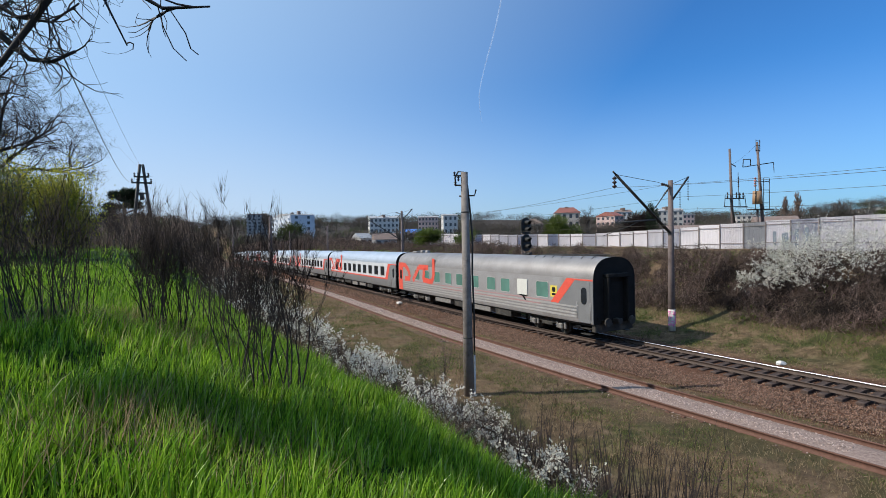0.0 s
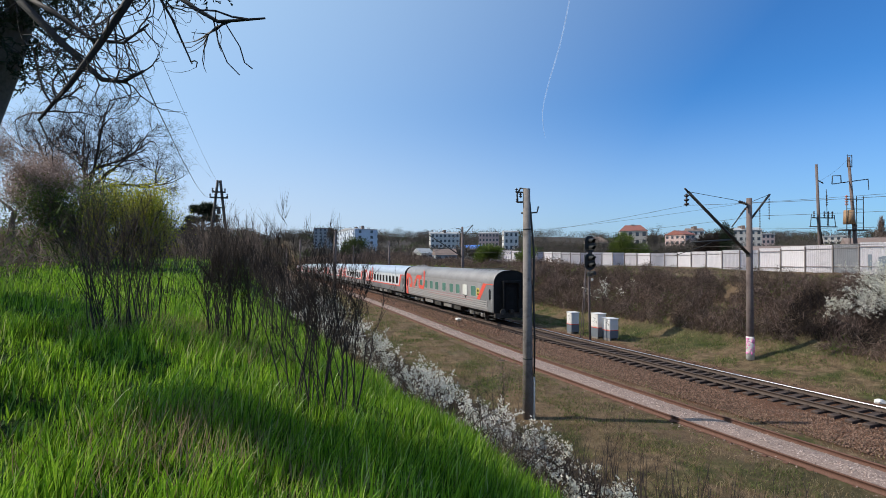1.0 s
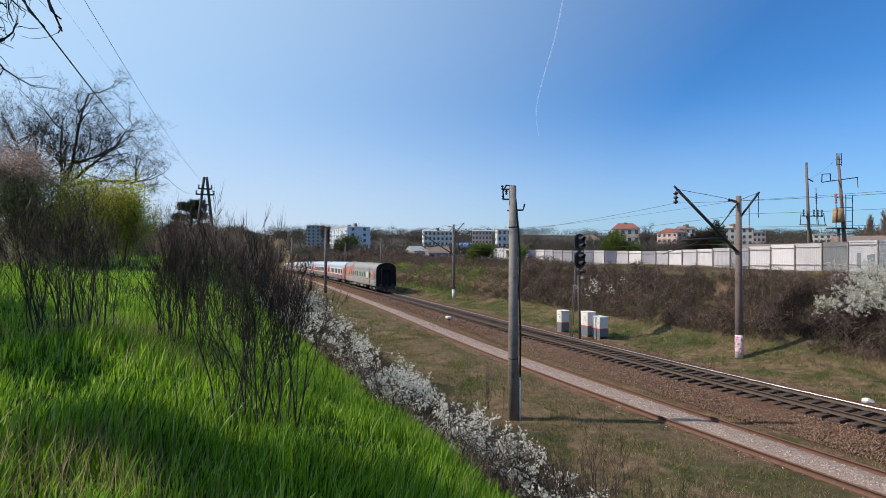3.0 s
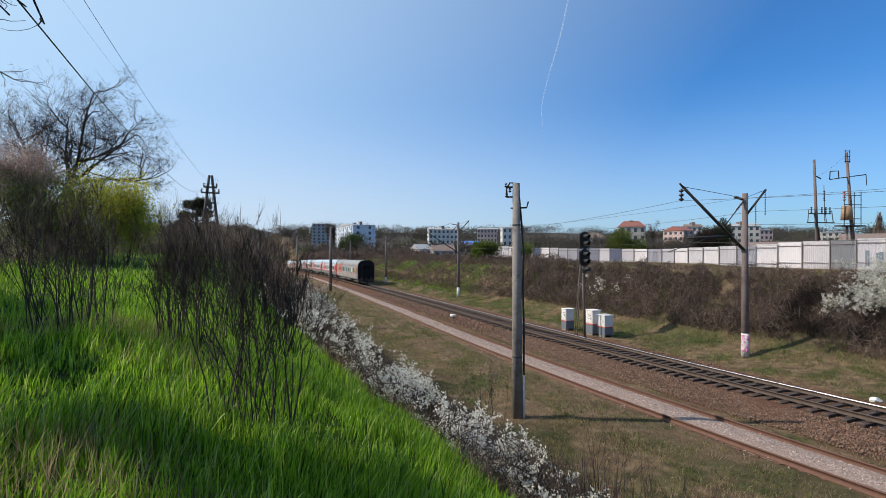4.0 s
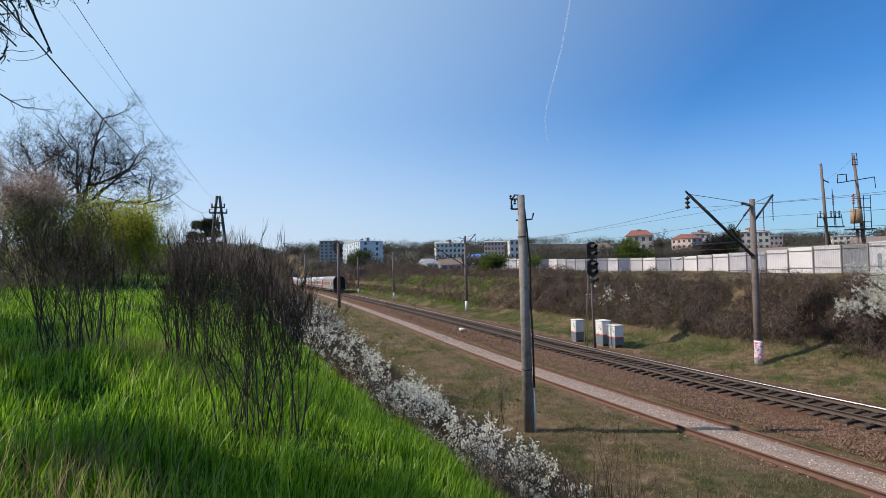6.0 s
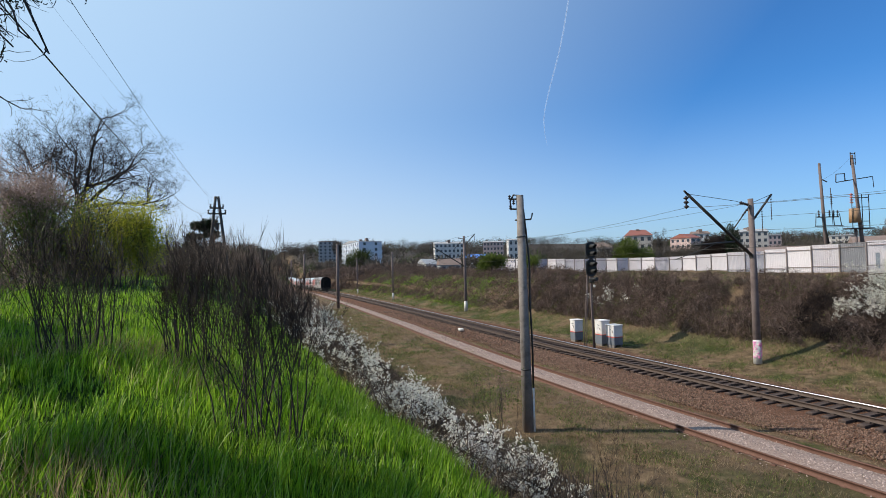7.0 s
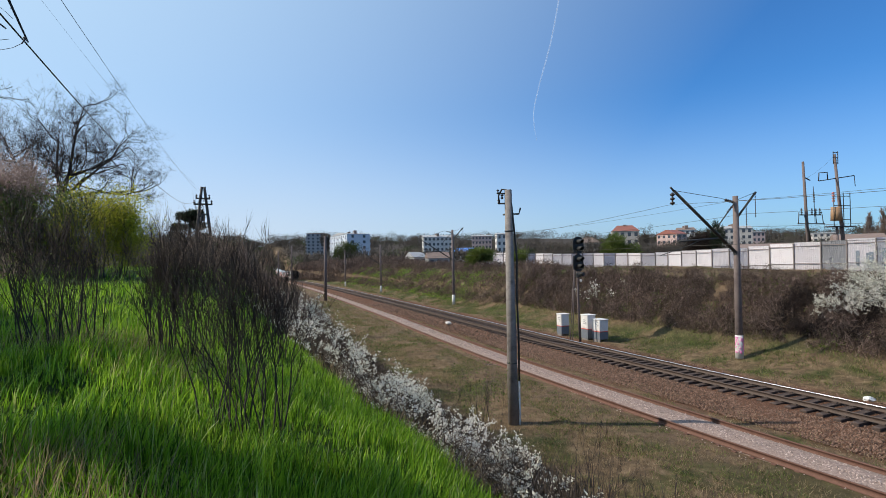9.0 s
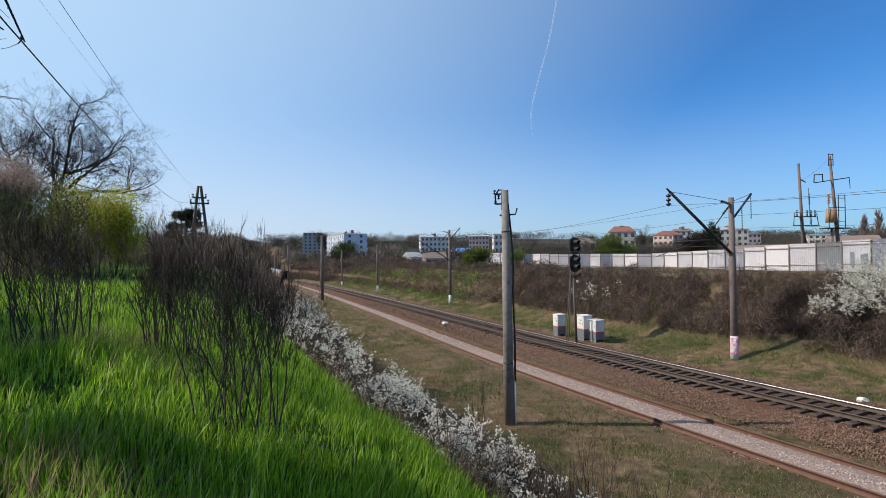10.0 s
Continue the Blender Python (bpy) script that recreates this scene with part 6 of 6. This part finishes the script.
def build_meadow_weeds():
    """Dry straw and old stalks standing in the grass."""
    P, Q, r = [], [], []
    for cx, cy, sx, sy, n, h in ((-2.1, 2.5, 0.32, 0.35, 420, 0.3), (-1.55, 2.3, 0.25, 0.25, 260, 0.24), (-3.9, 6.0, 0.4, 0.45, 420, 0.34), (-2.7, 5.2, 0.42, 0.36, 330, 0.3), (-4.1, 5.6, 0.4, 0.3, 420, 0.36), (-1.0, 2.1, 0.22, 0.22, 140, 0.22)):
        x, y = R.normal(cx, sx, n), R.normal(cy, sy, n)
        p = np.stack([x, y, height(x, y) - 0.02], -1)
        q = p + np.stack([R.normal(0.05, 0.4, n) * h, R.normal(0, 0.4, n) * h, R.uniform(0.4, 1.2, n) * h], -1)
        P.append(p), Q.append(q), r.append(R.uniform(0.0016, 0.0038, n))
    v, f = spikes(np.concatenate(P), np.concatenate(Q), np.concatenate(r))
    tagged(mesh_object("dry_weeds", v, f, DRY), "dry straw and old stalks standing in the green grass", "weeds", kind="stuff")


build_meadow_weeds()
shrub("bare_shrub", "thin bare sapling leaning over the slope", 2.4, 8.5, 3, 0.12, 1.7, 108, 4, 0.012, lean=0.5)
shrub("bare_shrub", "young greenish sapling by the pole", 1.1, 16.3, 9, 0.5, 2.2, 109, 4, 0.012, twig_mat=TWIG, leaf=(BUD_GREEN, 3, 0.035))


# ---- trees ----
def tree(name, label, x, y, trunk, radius, seed, depth=4, spread=0.55, twig=3, twig_len=0.6, lean=(0, 0), mat=None, twig_mat=None, leaf=None, shrink=0.72, kids=(2, 3), thin=0.006, up=0.25, group="trees on the near bank"):
    g = random.Random(seed)
    segs, tips = [], []
    z = ground_z(x, y)
    grow(g, (x, y, z - 0.15), (lean[0], lean[1], 1), trunk, radius, depth, segs, tips, spread, up, shrink, kids, 0.12, 4)
    root = thing(name, Matrix(), label, "tree", group)
    big = [s for s in segs if s[2] > radius * 0.45]
    small = [s for s in segs if s[2] <= radius * 0.45]
    v, f = limbs(big, 8)
    mesh_object("trunk", v, f, mat or BARK, root, smooth_faces=True)
    v, f = limbs(small, 3)
    mesh_object("branchwork", v, f, mat or BARK, root)
    v, f = tips_twigs(tips, twig, twig_len, thin, 0.6, 0.05)
    tagged(mesh_object("twig_haze", v, f, twig_mat or PURPLE_TWIG, root), kind="stuff")
    if leaf:
        lm, per, size, rad = leaf
        P = np.array([p for p, _ in tips])
        C = np.repeat(P, per, 0) + R.normal(size=(len(P) * per, 3)) * rad
        v, f = leaves(C, size)
        tagged(mesh_object("leafage", v, f, lm, root), kind="stuff")
    return root


def build_bare_tree():
    """A forked trunk with bent limbs that fan out; finer branches start along them."""
    g = random.Random(318)
    x, y = -16.9, 22.0
    root = thing("bare_tree", Matrix(), "spreading bare tree with a forked trunk", "tree", "trees on the near bank")
    bm = bmesh.new()
    tube(bm, [(x + 0.15, y, ground_z(x, y) - 0.2), (x + 0.05, y, 5.8), (x - 0.1, y, 7.4), (x - 0.05, y, 8.4)], [0.26, 0.2, 0.18, 0.15], 9)
    part("trunk", bm, STEM, root)
    fork = Vector((x - 0.05, y, 8.3))
    limb_rows = (((0.2, 0.3, 1.0), (0.45, 0.2, 2.0), (0.75, 0.1, 3.2), (0.95, 0.3, 4.3)), ((0.35, -0.3, 0.7), (1.0, -0.5, 1.1), (1.9, -0.6, 1.3), (2.8, -0.4, 1.9)), ((-0.15, 0.2, 0.9), (-0.45, 0.5, 1.9), (-0.6, 0.8, 3.0)),
                 ((-0.6, -0.4, 0.6), (-1.3, -0.5, 1.3), (-1.8, -0.3, 2.1)), ((0.6, 0.5, 0.35), (1.4, 0.8, 0.5), (2.3, 0.8, 0.35), (3.3, 0.6, 0.5)), ((0.3, 0.9, 0.9), (0.9, 1.6, 1.9), (1.8, 2.0, 2.8)))
    for row in limb_rows:
        pts = [fork] + [fork + Vector(q) for q in row]
        bm = bmesh.new()
        tube(bm, pts, [0.068 * (1 - 0.8 * k / (len(pts) - 1)) + 0.008 for k in range(len(pts))], 6)
        limb = part("limb", bm, STEM, root)
        segs, tips = [], []
        for _ in range(15):
            k = g.randint(0, len(pts) - 2)
            f = g.random()
            p = pts[k].lerp(pts[k + 1], f)
            d = (pts[k + 1] - pts[k]).normalized()
            if k == 0 and f < 0.6:
                continue
            side = Vector((g.gauss(0, 1), g.gauss(0, 0.8), g.gauss(0.35, 0.8))).normalized()
            grow(g, p, d * 0.6 + side * 0.8, g.uniform(0.75, 1.5), 0.032, 3, segs, tips, 0.6, 0.12, 0.66, (1, 3), 0.22, 4)
        v, f = limbs(segs, 3)
        tagged(mesh_object("branchwork", v, f, STEM, limb), kind="stuff")
        v, f = tips_twigs(tips, 2, 0.26, 0.005, 0.7, 0.0)
        tagged(mesh_object("twig_haze", v, f, PURPLE_TWIG, limb), kind="stuff")


build_bare_tree()
tree("bare_tree", "bare tree at the edge of the thicket", -19.6, 23.5, 3.0, 0.17, 302, 4, 0.55, 4, 0.5, mat=STEM, thin=0.007, shrink=0.77, up=0.25)
tree("budding_tree", "brownish budding tree with a dense round crown", -15.3, 16.9, 1.55, 0.15, 303, 5, 0.62, 3, 0.35, (-0.12, 0), twig_mat=TWIG, leaf=(PINK_BUD, 10, 0.027, 0.26), thin=0.006)
tree("budding_tree", "pinkish budding tree with drooping twigs", -17.7, 19.0, 1.8, 0.15, 304, 5, 0.64, 3, 0.35, twig_mat=TWIG, leaf=(PINK_BUD, 9, 0.03, 0.28), thin=0.006)
tree("budding_tree", "low budding tree at the back of the meadow", -22.5, 31.0, 1.8, 0.15, 305, 4, 0.66, 5, 0.5, twig_mat=TWIG, leaf=(TWIG, 5, 0.04, 0.3), thin=0.01)
shrub("flowering_shrub", "tall yellow-green forsythia in flower", -11.75, 17.3, 20, 0.7, 2.75, 306, 4, 0.016, twig_mat=TWIG, twig_len=0.34, lean=0.2, leaf=(YELLOW, 80, 0.034))
shrub("flowering_shrub", "green budding shrub beside the forsythia", -13.3, 16.8, 20, 0.9, 2.8, 307, 4, 0.016, twig_mat=TWIG, twig_len=0.34, lean=0.2, leaf=(BUD_GREEN, 52, 0.032))
shrub("hedge_shrub", "pale budding thicket at the end of the meadow", -13.0, 29.0, 50, 2.2, 2.6, 308, 5, 0.02, twig_mat=TWIG, twig_len=0.5, leaf=(TWIG, 5, 0.035))
shrub("hedge_shrub", "dark thicket behind the meadow", -17.5, 32.5, 50, 2.6, 2.8, 309, 5, 0.02, twig_mat=PURPLE_TWIG, twig_len=0.5)


def crown_cloud(centres, sizes, per, length, thick):
    """Far crowns as clouds of twigs."""
    P, Q = [], []
    for c, (rx, rz) in zip(centres, sizes):
        u = R.normal(size=(per, 3))
        u /= np.linalg.norm(u, axis=1, keepdims=True)
        u *= (R.uniform(0.05, 1, per) ** 0.45)[:, None]
        u *= (1 + 0.25 * np.sin(u[:, :1] * 5 + c[0]) * np.cos(u[:, 1:2] * 4 + c[1]))
        p = np.array(c) + u * [rx, rx, rz]
        v = R.normal(size=(per, 3)) * [0.6, 0.6, 0.5] + [0, 0, 0.6] + u * 0.6
        v /= np.linalg.norm(v, axis=1, keepdims=True)
        P.append(p), Q.append(p + v * length * R.uniform(0.5, 1.4, per)[:, None])
    return spikes(np.concatenate(P), np.concatenate(Q), thick)


def build_pine():
    z = ground_z(-30.8, 60)
    root = thing("pine_tree", Matrix(), "dark umbrella-shaped pine behind the thicket", "tree")
    bm = bmesh.new()
    frustum(bm, (-30.8, 60, z - 0.2), (-30.4, 60, 10.3), 0.28, 0.16, 10)
    for k, (dx, dz) in enumerate(((-2, 0.4), (2.2, 0.2), (-1.1, 1.2), (1.2, 1.0))):
        tube(bm, [(-30.5, 60, 8.6 + 0.3 * k), (-30.5 + dx, 60 + 0.3 * k, 9.6 + dz)], [0.1, 0.05], 6)
    part("trunk", bm, BARK, root)
    v, f = crown_cloud([(-31.8, 60, 9.6), (-30.4, 60.4, 10.6), (-29.4, 59.8, 9.8), (-31.2, 60, 10.9), (-29.8, 60, 11.2), (-32.2, 60, 8.6), (-29.0, 60, 8.4)], [(0.95, 0.42)] * 7, 700, 0.4, 0.045)
    mesh_object("crown", v, f, EVERGREEN, root)


build_pine()


def far_tree(name, label, x, y, rx, rz, zc, mat, per, length, thick, bushy=3):
    root = thing(name, Matrix(), label, "tree", "trees beyond the fence")
    z = ground_z(x, y)
    bm = bmesh.new()
    frustum(bm, (x, y, z - 0.3), (x, y, zc), rx * 0.09, rx * 0.03, 7)
    part("trunk", bm, BARK, root)
    g = random.Random(int(x * 10))
    cs = [(x + g.uniform(-0.5, 0.5) * rx, y + g.uniform(-0.5, 0.5) * rx, zc + g.uniform(-0.5, 0.5) * rz) for _ in range(bushy)]
    v, f = crown_cloud(cs, [(rx * 0.62, rz * 0.62)] * bushy, per // bushy, length, thick)
    mesh_object("crown", v, f, mat, root)


far_tree("green_bush", "light green round willow in young leaf", 42, 121, 4.2, 2.9, 7.6, BUD_GREEN, 5200, 0.7, 0.07, 7)
far_tree("brown_tree", "dense brown tree before the apartment houses", 60.5, 118, 4.3, 3.4, 8.6, PURPLE_TWIG, 4200, 1.0, 0.06, 6)
far_tree("spruce", "dark spruce beside a brown tree", 59.2, 110, 1.3, 4.0, 9.6, EVERGREEN, 1500, 0.7, 0.06, 3)
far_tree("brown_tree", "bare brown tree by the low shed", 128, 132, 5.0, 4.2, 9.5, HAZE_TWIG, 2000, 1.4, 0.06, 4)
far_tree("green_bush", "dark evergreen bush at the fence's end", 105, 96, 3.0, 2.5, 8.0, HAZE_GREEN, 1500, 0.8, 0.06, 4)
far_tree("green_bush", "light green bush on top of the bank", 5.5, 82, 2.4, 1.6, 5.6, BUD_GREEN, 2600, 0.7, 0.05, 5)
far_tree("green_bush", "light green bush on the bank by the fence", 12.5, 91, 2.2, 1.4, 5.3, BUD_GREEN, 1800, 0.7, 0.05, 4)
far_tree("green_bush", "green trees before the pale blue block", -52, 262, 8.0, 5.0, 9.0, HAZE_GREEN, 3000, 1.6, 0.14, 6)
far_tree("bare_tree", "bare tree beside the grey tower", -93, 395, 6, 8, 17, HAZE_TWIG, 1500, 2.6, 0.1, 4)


def build_poplar(label, x, y, hgt, seed):
    """A narrow tree whose limbs all rise close along the trunk."""
    g = random.Random(seed)
    root = thing("poplar", Matrix(), label, "tree", "trees beyond the fence")
    z = ground_z(x, y)
    bm = bmesh.new()
    frustum(bm, (x, y, z - 0.3), (x, y, z + hgt * 0.95), 0.3, 0.05, 8)
    part("trunk", bm, BARK, root)
    segs, tips = [], []
    for k in range(70):
        h, a = g.uniform(0.12, 0.9), g.uniform(0, 6.283)
        grow(g, (x, y, z + hgt * h), (math.cos(a) * 0.5, math.sin(a) * 0.5, 1), hgt * 0.17 * (1.2 - h), 0.05, 2, segs, tips, 0.34, 0.6, 0.7, (1, 3), 0.08, 3)
    v, f = limbs(segs, 3)
    tagged(mesh_object("branchwork", v, f, TWIG, root), kind="stuff")
    v, f = tips_twigs(tips, 3, 0.9, 0.022, 0.25, 0.4)
    tagged(mesh_object("twig_haze", v, f, TWIG, root), kind="stuff")


build_poplar("tall narrow bare poplar beyond the fence", 112.3, 130, 12.5, 61)
build_poplar("bare poplar close to another", 111.0, 133, 11.5, 62)
tree("bare_tree", "pale bare tree beyond the fence", 60.3, 150, 3.6, 0.22, 63, 4, 0.5, 3, 0.8, mat=HAZE_TWIG, twig_mat=HAZE_TWIG, thin=0.02, up=0.45, group="trees beyond the fence")


def build_garden_trees():
    """Leafless garden trees between the fence and the houses."""
    g = np.random.RandomState(15)
    cs, sz = [], []
    for _ in range(64):
        b, r = g.uniform(0.2, 0.95), g.uniform(125, 195)
        q = g.uniform(2.0, 3.6)
        x, y = r * b, r
        cs.append((x, y, ground_z(x, y) + q * 0.9)), sz.append((q * 1.2, q * 0.95))
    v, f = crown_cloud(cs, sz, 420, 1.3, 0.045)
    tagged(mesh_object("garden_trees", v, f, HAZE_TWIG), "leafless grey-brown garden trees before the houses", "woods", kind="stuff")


build_garden_trees()


def build_far_woods():
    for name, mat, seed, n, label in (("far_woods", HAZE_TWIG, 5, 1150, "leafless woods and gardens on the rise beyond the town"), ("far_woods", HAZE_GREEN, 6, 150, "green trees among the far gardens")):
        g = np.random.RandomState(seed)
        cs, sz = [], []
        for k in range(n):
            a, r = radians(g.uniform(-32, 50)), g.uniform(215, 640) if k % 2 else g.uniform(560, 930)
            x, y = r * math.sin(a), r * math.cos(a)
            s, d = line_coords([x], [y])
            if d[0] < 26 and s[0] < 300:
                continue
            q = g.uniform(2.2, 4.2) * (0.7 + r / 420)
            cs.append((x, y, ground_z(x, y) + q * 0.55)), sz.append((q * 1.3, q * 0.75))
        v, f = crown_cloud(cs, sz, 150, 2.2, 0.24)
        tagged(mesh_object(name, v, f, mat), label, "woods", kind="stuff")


build_far_woods()


# ---- the old evergreen whose boughs hang over the viewer ----
def build_near_tree():
    root = thing("cypress_tree", Matrix(), "old cypress with dead hanging boughs leaning over the bank", "tree", "trees on the near bank")
    bm = bmesh.new()
    x, y = -4.3, 2.7
    z = ground_z(x, y)
    tube(bm, [(x, y, z - 0.2), (-3.8, 2.75, 5.5), (-3.3, 2.8, 6.75), (-3.12, 2.82, 7.4), (-2.7, 2.9, 8.8)], [0.17, 0.13, 0.085, 0.07, 0.05], 10)
    part("trunk", bm, BARK, root)
    g = random.Random(400)
    bough = [[(-3.2, 2.8, 7.0), (-2.75, 2.2, 7.0), (-2.5, 2.02, 6.78), (-2.34, 2.03, 6.62), (-2.2, 2.03, 6.49), (-2.12, 2.03, 6.42), (-2.02, 2.03, 6.41), (-1.92, 2.03, 6.46)],
             [(-2.55, 2.05, 6.85), (-2.32, 2.0, 6.72), (-2.15, 2.0, 6.6), (-2.0, 2.0, 6.58), (-1.88, 2.0, 6.67)],
             [(-1.55, 1.7, 6.95), (-1.74, 1.64, 6.6), (-1.86, 1.64, 6.42), (-1.97, 1.64, 6.27), (-2.04, 1.64, 6.19), (-2.1, 1.64, 6.12)],
             [(-2.6, 2.4, 7.3), (-1.9, 1.8, 6.75), (-1.34, 1.25, 6.42), (-1.27, 1.25, 6.37), (-1.2, 1.25, 6.33), (-1.12, 1.25, 6.335), (-1.05, 1.25, 6.34)],
             [(-2.9, 2.6, 7.6), (-2.3, 2.3, 7.3), (-1.95, 2.1, 6.95), (-1.8, 2.05, 6.72), (-1.7, 2.05, 6.5)]]
    rad = (0.024, 0.014, 0.018, 0.011, 0.012)
    for pts, r in zip(bough, rad):
        bm = bmesh.new()
        tube(bm, pts, [r * (1 - 0.72 * k / (len(pts) - 1)) for k in range(len(pts))], 7)
        b = part("bough", bm, STEM, root, "dead dark bough")
        segs, tips = [], []
        for k in range(len(pts) * 3):
            i = g.randint(1, len(pts) - 2)
            p = Vector(pts[i]).lerp(Vector(pts[i + 1]), g.random())
            if r < 0.012 and k > 3:
                continue
            grow(g, p, (g.gauss(0.3, 0.6), g.gauss(0, 0.5), g.gauss(-0.1, 0.7)), g.uniform(0.1, 0.24), 0.0045, 1, segs, tips, 0.8, -0.1, 0.7, (1, 2), 0.25, 4)
        v, f = limbs(segs, 3)
        tagged(mesh_object("dead_twig_haze", v, f, STEM, b), kind="stuff")
    bm = bmesh.new()
    tube(bm, [(-1.215, 1.25, 6.335), (-1.2, 1.25, 6.27), (-1.17, 1.25, 6.2), (-1.13, 1.25, 6.16)], 0.0022, 4)
    part("hanging_twig", bm, STEM, root)
    bm = bmesh.new()
    tube(bm, [(-1.18, 1.25, 6.33), (-1.13, 1.25, 6.25), (-1.115, 1.25, 6.2), (-1.09, 1.25, 6.18)], 0.0022, 4)
    part("hanging_twig", bm, STEM, root)
    # scaly sprays round the trunk and along the upper boughs
    C = []
    for c, r, n in (((-3.3, 2.8, 7.1), (0.5, 0.5, 0.45), 520), ((-2.9, 2.6, 7.5), (0.7, 0.6, 0.35), 520), ((-2.0, 2.1, 7.15), (0.5, 0.4, 0.22), 460), ((-2.6, 2.8, 8.3), (0.9, 0.9, 0.6), 420), ((-3.4, 3.0, 8.8), (1.2, 1.2, 0.8), 500)):
        u = R.normal(size=(n, 3))
        u /= np.linalg.norm(u, axis=1, keepdims=True)
        C.append(np.array(c) + u * np.array(r) * (R.uniform(0, 1, (n, 1)) ** 0.5))
    C = np.concatenate(C)
    P, Q = [], []
    for c in C:
        d = R.normal(size=3) + [0.3, 0, -0.5]
        d /= np.linalg.norm(d)
        for k in range(12):
            o = c + d * 0.014 * k
            e = R.normal(size=3) + d * 0.9
            P.append(o), Q.append(o + e / np.linalg.norm(e) * 0.045 * (1.15 - k / 14))
    v, f = spikes(np.array(P), np.array(Q), 0.006)
    mesh_object("foliage", v, f, EVERGREEN, root)
    # an unseen limb with dense foliage, added to cast shade on the grass
    bm = bmesh.new()
    tube(bm, [(-3.35, 2.8, 6.7), (-4.4, 2.85, 8.0), (-5.75, 2.95, 8.9)], [0.07, 0.05, 0.03], 7)
    part("limb", bm, BARK, root)
    P, Q = [], []
    for c in ((-6.07, 2.65, 8.9), (-5.82, 2.65, 8.9), (-5.74, 2.98, 8.9), (-5.69, 3.28, 8.9), (-5.57, 3.48, 8.95)):
        u = R.normal(size=(2600, 3))
        u /= np.linalg.norm(u, axis=1, keepdims=True)
        o = np.array(c) + u * [0.42, 0.27, 0.3] * R.uniform(0, 1, (2600, 1)) ** 0.45
        e = R.normal(size=(2600, 3)) + [0.2, 0, -0.4]
        P.append(o), Q.append(o + e / np.linalg.norm(e, axis=1, keepdims=True) * 0.15)
    v, f = spikes(np.concatenate(P), np.concatenate(Q), 0.016)
    tagged(mesh_object("shade_foliage", v, f, EVERGREEN, root), kind="stuff")


build_near_tree()


# trees added out of view; their foliage lumps are placed to shade the grass
def build_shade_tree(x, y, lumps, seed):
    root = thing("cypress_tree", Matrix(), "unseen dark bushy cypress, added to shade the grass", "tree", "trees on the near bank")
    z = ground_z(x, y)
    bm = bmesh.new()
    frustum(bm, (x, y, z - 0.2), (x, y, z + 3.6), 0.14, 0.05, 9)
    part("trunk", bm, BARK, root)
    P, Q = [], []
    for c, r, n in lumps:
        u = R.normal(size=(n, 3))
        u /= np.linalg.norm(u, axis=1, keepdims=True)
        p = np.array(c) + u * r * (R.uniform(0, 1, (n, 1)) ** 0.4)
        d = R.normal(size=(n, 3)) + [0, 0, 0.4]
        P.append(p), Q.append(p + d / np.linalg.norm(d, axis=1, keepdims=True) * 0.22)
    v, f = spikes(np.concatenate(P), np.concatenate(Q), 0.016)
    tagged(mesh_object("foliage", v, f, EVERGREEN, root), kind="stuff")


build_shade_tree(-3.87, 3.14, [((-3.43, 2.39, 6.59), 0.16, 900), ((-3.65, 2.59, 6.59), 0.16, 900), ((-4.01, 2.85, 6.59), 0.18, 1000)], 1)
build_shade_tree(-5.26, 4.09, [((-4.38, 3.07, 6.59), 0.18, 1000), ((-4.75, 3.28, 6.59), 0.18, 1000)], 2)
build_shade_tree(-8.18, 6.42, [((-7.88, 6.21, 6.62), 0.44, 1900), ((-8.47, 6.72, 6.77), 0.51, 2200), ((-8.18, 6.42, 7.35), 0.44, 1500)], 4)
build_shade_tree(-9.78, 7.88, [((-9.34, 7.45, 6.69), 0.51, 2000), ((-10.15, 8.32, 6.84), 0.58, 2200), ((-9.78, 7.88, 7.50), 0.51, 1500)], 5)
build_shade_tree(-6.57, 5.26, [((-5.91, 4.49, 6.59), 0.22, 1200), ((-6.42, 5.04, 6.62), 0.26, 1600), ((-6.86, 5.47, 6.69), 0.33, 1900)], 3)


def build_rag():
    p = ground_at(-6.7, 2.5)
    bm = bmesh.new()
    bmesh.ops.create_icosphere(bm, subdivisions=3, radius=0.23)
    for v in bm.verts:
        n_ = noise.noise(v.co * 4.2) * 0.6 + noise.noise(v.co * 11) * 0.3
        v.co = Vector((v.co.x * 1.15, v.co.y * 0.75, max(-0.05, v.co.z * 0.55))) * (1 + 0.6 * n_)
    ob = part("torn_bag", bm, WHITEWASH)
    ob.matrix_world = Matrix.Translation(p + Vector((0, 0, 0.02))) @ pose(0, 0, 0, 0, 0, 20)
    tagged(ob, "crumpled torn white bag lying on the verge", "litter")


build_rag()


# ---- what moves ----
def motions():
    for i, car in enumerate(CARS):
        rows = []
        for k in range(0, 41):
            t = k * 0.25
            s = float(np.interp(t, [a for a, _ in TRAIN_S], [b for _, b in TRAIN_S])) + CAR_HALF + i * CAR_PITCH
            a, b = at(s - 8.5, 0, grade(s - 8.5)), at(s + 8.5, 0, grade(s + 8.5))
            v = b - a
            rows.append((t, Matrix.Translation((a + b) / 2) @ pose(0, 0, 0, math.degrees(math.atan2(v.z, math.hypot(v.x, v.y))), 0, math.degrees(math.atan2(-v.x, v.y)))))
        walk(car, rows)


motions()
